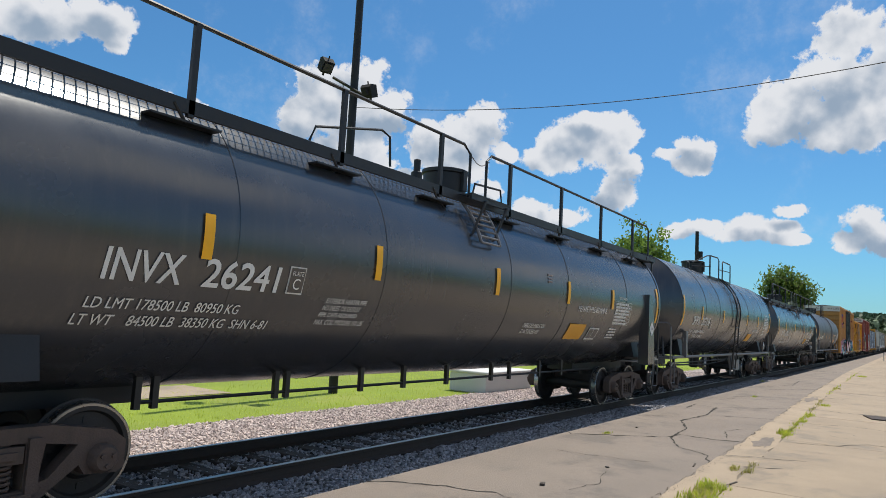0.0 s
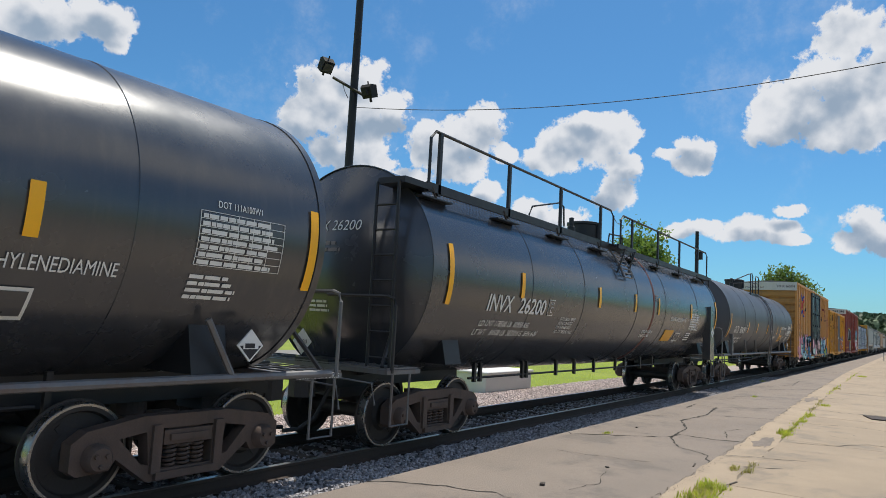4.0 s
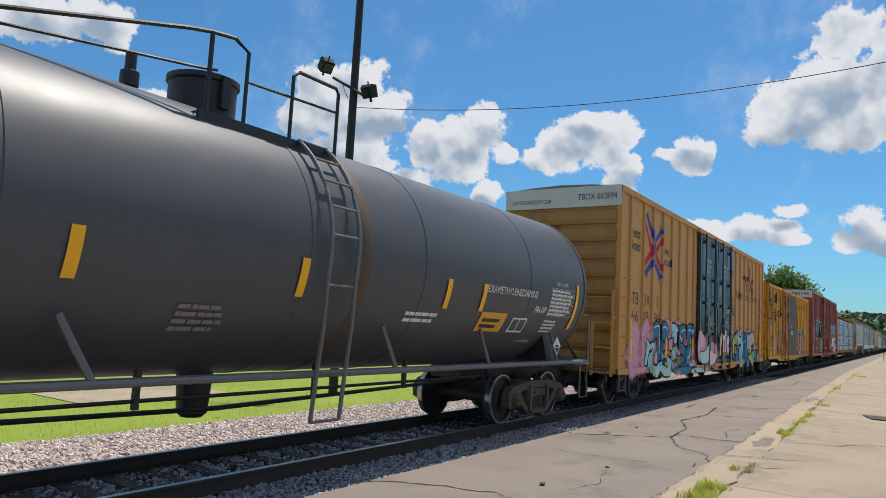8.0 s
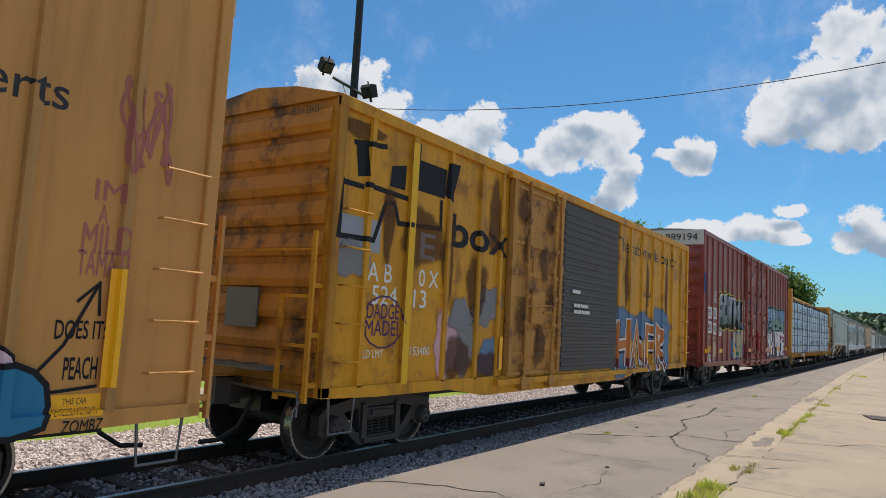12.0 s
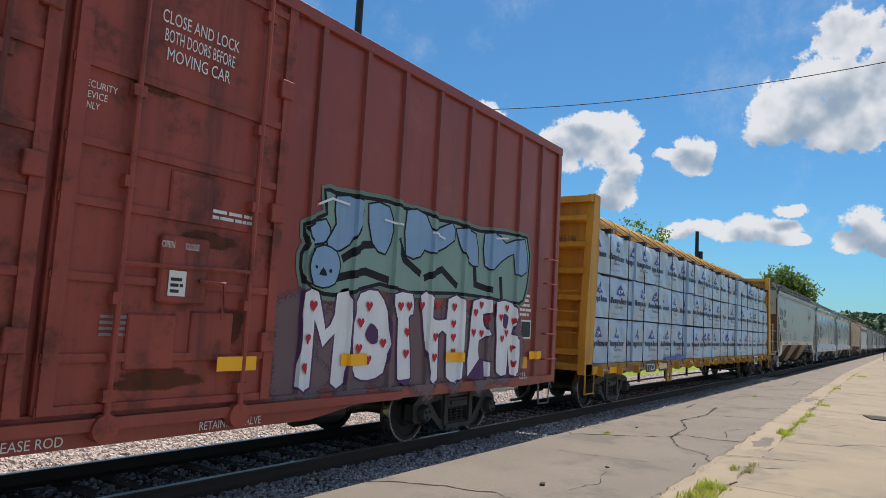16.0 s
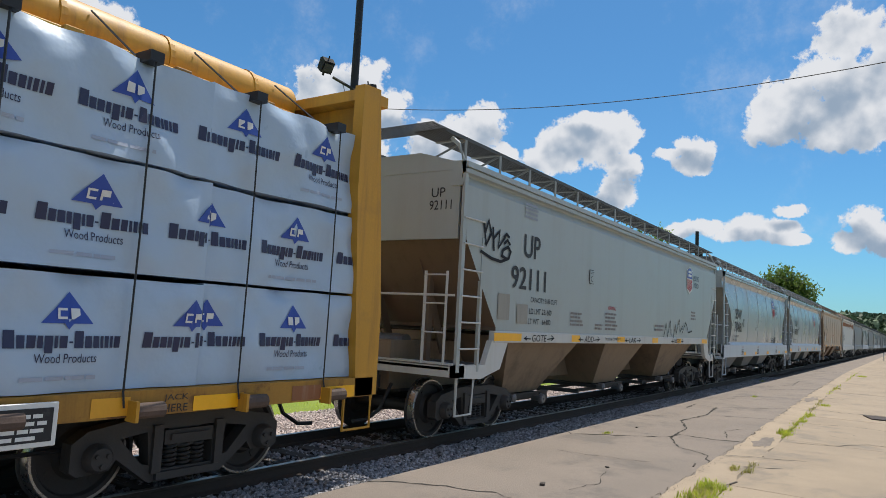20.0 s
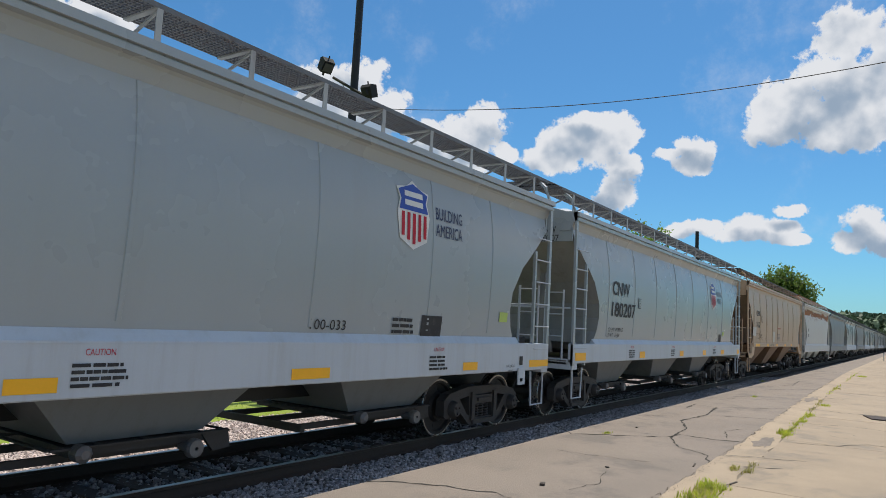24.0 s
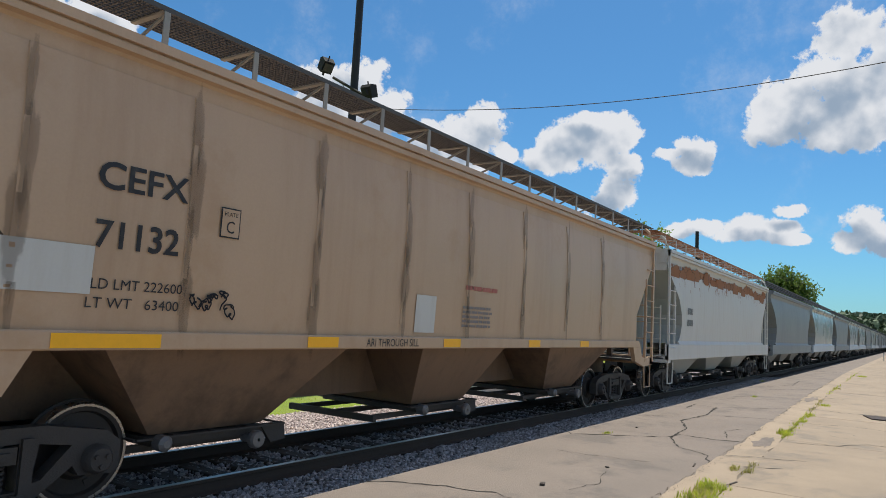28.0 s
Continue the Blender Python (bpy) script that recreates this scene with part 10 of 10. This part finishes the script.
def woods(name, spots, seed, per, label):
    """Distant woods: heaps of leaf clumps, one mesh."""
    g = np.random.default_rng(seed)
    allp = []
    for x, y, r, h in spots:
        c = g.normal(0, 1, (per, 3)) * np.array([r * 0.5, r * 0.5, h * 0.26]) + np.array([x, y, h * 0.52 - 0.4])
        c[:, 2] = np.clip(c[:, 2], -0.3, h)
        allp.append(c)
    pos = np.concatenate(allp)
    u = g.normal(0, 1, pos.shape)
    u /= np.linalg.norm(u, axis=1)[:, None]
    w = np.cross(u, g.normal(0, 1, pos.shape))
    w /= np.linalg.norm(w, axis=1)[:, None]
    q = 0.0065 * np.linalg.norm(pos, axis=1)[:, None] * (0.3 + 0.6 * g.random((len(pos), 1)))
    p = np.stack((pos - u * q, pos + w * q * 0.6, pos + u * q, pos - w * q * 0.6), 1).reshape(-1, 3)
    me = bpy.data.meshes.new(name)
    me.from_pydata(p.tolist(), [], (np.arange(len(pos))[:, None] * 4 + np.arange(4)).tolist())
    me.materials.append(M_LEAFD)
    return tagged(new(name, me), label, "woods", kind="stuff")


rnd = random.Random(21)
woods("far_woods", [(*polar(rnd.uniform(-6, 3.2), rnd.uniform(240, 300)), 7, rnd.uniform(9, 12.5)) for _ in range(26)] + [(*polar(rnd.uniform(3.2, 7.5), 250), 7, rnd.uniform(6, 9)) for _ in range(8)], 31, 1100, "distant dark green woods at the end of the track")
woods("far_hedge", [(*polar(a + rnd.uniform(-1, 1), rnd.uniform(85, 120)), 4.5, rnd.uniform(3.5, 6.5)) for a in [8 + 1.35 * k for k in range(62)]], 32, 620, "far line of bushes and trees beyond the lawn")
woods("street_trees", [(*polar(-172 + 4.2 * k + rnd.uniform(-1, 1), rnd.uniform(38, 48)), 4.5, rnd.uniform(5.0, 8.0)) for k in range(38)], 33, 500, "row of trees across the street from the train")

road = tagged(part("road", a_box(-200, 400, 27.0, 31.0, -0.44, -0.405), M_ROAD), "grey road across the lawn", "road", kind="structure")


pad = tagged(part("driveway", a_box(8.4, 12.6, 15.3, 17.4, -0.44, -0.40), M_CONC), "pale concrete pad on the lawn", "driveway", kind="structure")


def house(x, y, w, d, h, seed):
    hs = thing("house", "low white house with grey roof beyond the lawn", "house", "", (x, y, -0.42))
    part("wall", a_box(-w / 2, w / 2, -d / 2, d / 2, 0, h), M_HOUSE, hs)
    part("roof", prism(bmesh.new(), [(-d / 2 - 0.4, h), (d / 2 + 0.4, h), (0, h + 1.1)], -w / 2 - 0.4, w / 2 + 0.4, "x"), M_ROOF, hs)
    for k in range(4):
        xx = -w / 2 + w * (k + 0.5) / 4
        wn = part("window", a_box(xx - 0.5, xx + 0.5, -d / 2 - 0.03, -d / 2 + 0.02, 0.9, 1.9), M_DOOR, hs)
        part("sill", a_box(xx - 0.55, xx + 0.55, -d / 2 - 0.08, -d / 2, 0.84, 0.9), M_HOUSE, wn)


house(*polar(64.0, 82), 15, 8, 1.7, 1)
ubox = thing("utility_box", "white flat concrete utility box on the lawn", "utility box", "", (21.0, 12.0, -0.42))
part("body", bevelled(a_box(-1.6, 1.6, -0.7, 0.7, 0, 0.62), 0.02), M_HOUSE, ubox)
part("lid", bevelled(a_box(-1.66, 1.66, -0.76, 0.76, 0.62, 0.70), 0.02), M_HOUSE, ubox)

# floodlight pole
px, py = polar(42.65, 20.6)
pole = thing("floodlight_pole", "dark pole with two floodlights on an arm", "light pole", "", (px, py, -0.42))
part("shaft", lathe(bmesh.new(), [(0, 0.135), (9, 0.122), (16, 0.10)], 14, "z"), M_POLE, pole, "", 40)
ra = Vector((math.sin(YAW), -math.cos(YAW), 0))
fw = Vector((-math.cos(YAW), -math.sin(YAW), 0))


def at_pole(r, u, f=0.0):
    return tuple(ra * r + fw * f + Vector((0, 0, u)))


part("cross_arm", a_tube([at_pole(-0.64, 9.42, 0.15), at_pole(0.0, 9.08, 0.18), at_pole(0.42, 8.86, 0.15)], 0.045, 6), M_POLE, pole)


def floodlight(r, u, tilt, turn):
    bm = bmesh.new()
    prism(bm, [(-0.20, -0.26), (0.20, -0.26), (0.26, 0.20), (0.10, 0.30), (-0.22, 0.24)], -0.24, 0.24, "x")
    box(bm, -0.03, 0.03, -0.05, 0.05, -0.42, -0.24)
    box(bm, -0.12, 0.12, 0.24, 0.40, -0.12, 0.10)
    box(bm, -0.02, 0.02, -0.02, 0.02, 0.24, 0.42)
    bm.transform(Matrix.Translation(at_pole(r, u, 0.2)) @ Euler((radians(tilt), 0, YAW + radians(turn))).to_matrix().to_4x4() @ Matrix.Scale(0.74, 4))
    fl = part("floodlight", bm, M_LAMP, pole)
    bl = a_box(-0.2, 0.2, -0.272, -0.262, -0.18, 0.16)
    bl.transform(Matrix.Translation(at_pole(r, u, 0.2)) @ Euler((radians(tilt), 0, YAW + radians(turn))).to_matrix().to_4x4() @ Matrix.Scale(0.74, 4))
    part("lens", bl, M_LENS, fl)


floodlight(-0.86, 9.76, 38, -52)
floodlight(0.50, 9.02, -22, 60)
part("lead_wire", a_tube([at_pole(-0.35, 9.3, 0.1), at_pole(-0.26, 9.02, 0.16), at_pole(-0.14, 8.8, 0.14)], 0.012, 4), M_HOSE, pole)

pole2 = thing("utility_pole", "dark distant utility pole beyond the train", "utility pole", "", (*polar(13.97, 62), -0.42))
part("shaft", lathe(bmesh.new(), [(0, 0.2), (11.0, 0.14)], 10, "z"), M_POLE, pole2, "", 40)
part("transformer", lathe(bmesh.new(), [(8.6, 0.02), (8.62, 0.22), (9.3, 0.22), (9.32, 0.02)], 12, "z", (0.3, -0.2, 0)), M_POLE, pole2)
part("bracket", a_box(-0.5, 0.5, -0.06, 0.06, 9.0, 9.15), M_POLE, pole2)

# overhead wire from the pole across the track
WX, WY = 17.6, -3.2
line = []
for k in range(41):
    t = k / 40
    line.append((px + (WX - px) * t, py + (WY - py) * t, 8.157 + -2.566 * t + 2.880 * t * t))
wire = tagged(part("overhead_wire", a_tube(line, 0.011, 5), M_HOSE), "thin black overhead wire from the pole", "wire", kind="structure")

# barrier far along the pavement
bar = thing("barrier_rail", "low grey pipe barrier at the pavement's end", "barrier", "", (95.0, 2.6, -0.08))
for x in (0, 1.6):
    part("post", a_tube([(x * 3, -x, 0), (x * 3, -x, 1.0)], 0.05), M_SIGN, bar)
part("rail", a_tube([(0, 0, 0.95), (4.8, -1.6, 0.95)], 0.05), M_SIGN, bar)


# ---- lettering, laid on last ----
def lay_letters():
    made = []
    for spec in LETTERS:
        cu = bpy.data.curves.new("writing", "FONT")
        cu.body, cu.size, cu.fill_mode, cu.resolution_u = spec[1], 1.0, "FRONT", 3
        cu.offset = 0.0
        made.append((spec, new("writing", cu)))
    deps = bpy.context.evaluated_depsgraph_get()
    for (parent, txt, place, a, b, w, h, material, bold, shear, name, label, keep), ob in made:
        me = bpy.data.meshes.new_from_object(ob.evaluated_get(deps))
        cu = ob.data
        bpy.data.objects.remove(ob)
        bpy.data.curves.remove(cu)
        bm = bmesh.new()
        bm.from_mesh(me)
        bpy.data.meshes.remove(me)
        if not bm.verts:
            bm.free()
            continue
        xs, ys = [v.co.x for v in bm.verts], [v.co.y for v in bm.verts]
        x0, x1, y0, y1 = min(xs), max(xs), min(ys), max(ys)
        grow = max(bold, 0.0)
        if grow:
            # fatten the strokes: push every outline vertex outwards
            fat(bm, grow * (y1 - y0))
        if keep != (0.0, 1.0):
            for cut, up in ((keep[0], -1), (keep[1], 1)):
                bmesh.ops.bisect_plane(bm, geom=[*bm.verts, *bm.edges, *bm.faces], plane_co=(0, y0 + (y1 - y0) * cut, 0), plane_no=(0, up, 0), clear_outer=0.0 < cut < 1.0)
        fx, fy = w / (x1 - x0), h / (y1 - y0)
        for v in bm.verts:
            q = (v.co.y - y0) / (y1 - y0)
            v.co = place(a + (v.co.x - x0) * fx + shear * h * q * 0.5, b + q * h)
        part(name, bm, material, parent, label)


def fat(bm, d):
    bmesh.ops.remove_doubles(bm, verts=bm.verts, dist=1e-5)
    shift = {}
    for v in bm.verts:
        s = Vector((0, 0, 0))
        for e in v.link_edges:
            if len(e.link_faces) == 1:
                f = e.link_faces[0]
                dv = e.verts[1].co - e.verts[0].co
                nv = Vector((dv.y, -dv.x, 0))
                if nv.length < 1e-9:
                    continue
                nv.normalize()
                if nv.dot((e.verts[0].co + e.verts[1].co) * 0.5 - f.calc_center_median()) < 0:
                    nv = -nv
                s += nv
        if s.length > 1e-6:
            shift[v] = s.normalized() * d
    for v, s in shift.items():
        v.co += s


lay_letters()

PAINTED = ("graffiti", "graffiti_outline", "graffiti_fade", "graffiti_highlight", "graffiti_line", "graffiti_eye", "lettering", "spray_cloud", "spray_tag", "paint_spot", "scribble", "emblem", "emblem_arm", "painted_heart", "reflector", "height_sign", "number_panel", "plate_mark_box", "plate_mark_ground", "sticker_disc", "logo_outline", "paint_over", "data_panel", "data_panel_face", "stencil_block")


def drape(car, ribs, h, doors, length, sill):
    """Lay the paint on a box car's side over its posts and into its panels."""
    knots = [(0.0, h), (0.14, h), (0.15, h - 0.05)]
    for x in ribs:
        if 0.25 < x < length - 0.25:
            knots += [(x - 0.055, h - 0.05), (x - 0.04, h), (x + 0.04, h), (x + 0.055, h - 0.05)]
    knots += [(length - 0.15, h - 0.05), (length - 0.14, h), (length, h)]
    knots.sort()
    kx, ky = [k[0] for k in knots], [k[1] for k in knots]
    for ob in car.children:
        if ob.type != "MESH" or ob.name.split(".")[0] not in PAINTED:
            continue
        me = ob.data
        n = len(me.vertices)
        co = np.zeros(n * 3)
        me.vertices.foreach_get("co", co)
        co = co.reshape(-1, 3)
        if co[:, 1].max() > -h or co[:, 1].min() < -h - 0.14:
            continue
        x0, x1 = co[:, 0].min(), co[:, 0].max()
        if doors[0] - 0.3 < 0.5 * (x0 + x1) < doors[1] + 0.2 or co[:, 2].max() < 0.95:
            continue
        bm = bmesh.new()
        bm.from_mesh(me)
        for x in kx:
            if x0 < x < x1:
                bmesh.ops.bisect_plane(bm, geom=[*bm.verts, *bm.edges, *bm.faces], plane_co=(x, 0, 0), plane_no=(1, 0, 0))
        if co[:, 2].min() < sill < co[:, 2].max():
            for z in (sill, sill + 0.01):
                bmesh.ops.bisect_plane(bm, geom=[*bm.verts, *bm.edges, *bm.faces], plane_co=(0, 0, z), plane_no=(0, 0, 1))
        for v in bm.verts:
            off = -h - v.co.y
            base_y = h if v.co.z < sill + 0.005 else float(np.interp(v.co.x, kx, ky))
            v.co.y = -base_y - 0.0015 - 0.4 * off
        bm.to_mesh(me)
        bm.free()


drape(tbox, TB_R, 1.575, (7.1, 12.0), 19.02, 0.96)
drape(rbox, RE_R, 1.575, (6.9, 11.85), 18.92, 0.96)
drape(abox, AB_R, 1.525, (4.3, 9.6), 15.85, 1.0)


# ---- the train's run ----
def motions():
    beat = (0, 4, 8, 12, 16, 20, 24, 28)
    for ob, u in TRAIN:
        walk(ob, [(t, pose(u - gone(t), TRACK_Y, 0)) for t in beat])
    for ob in PACKS:
        walk(ob, [(t, pose(135.62 - gone(t), TRACK_Y, 0)) for t in beat])
    ticks = [2 * k / 30 for k in range(421)]
    for ax, x in SPINNING:
        rows = [(t, pose(x, 0, WHEEL_R, 0, -math.degrees(gone(t) / WHEEL_R), 0)) for t in ticks]
        walk(ax, rows)


motions()
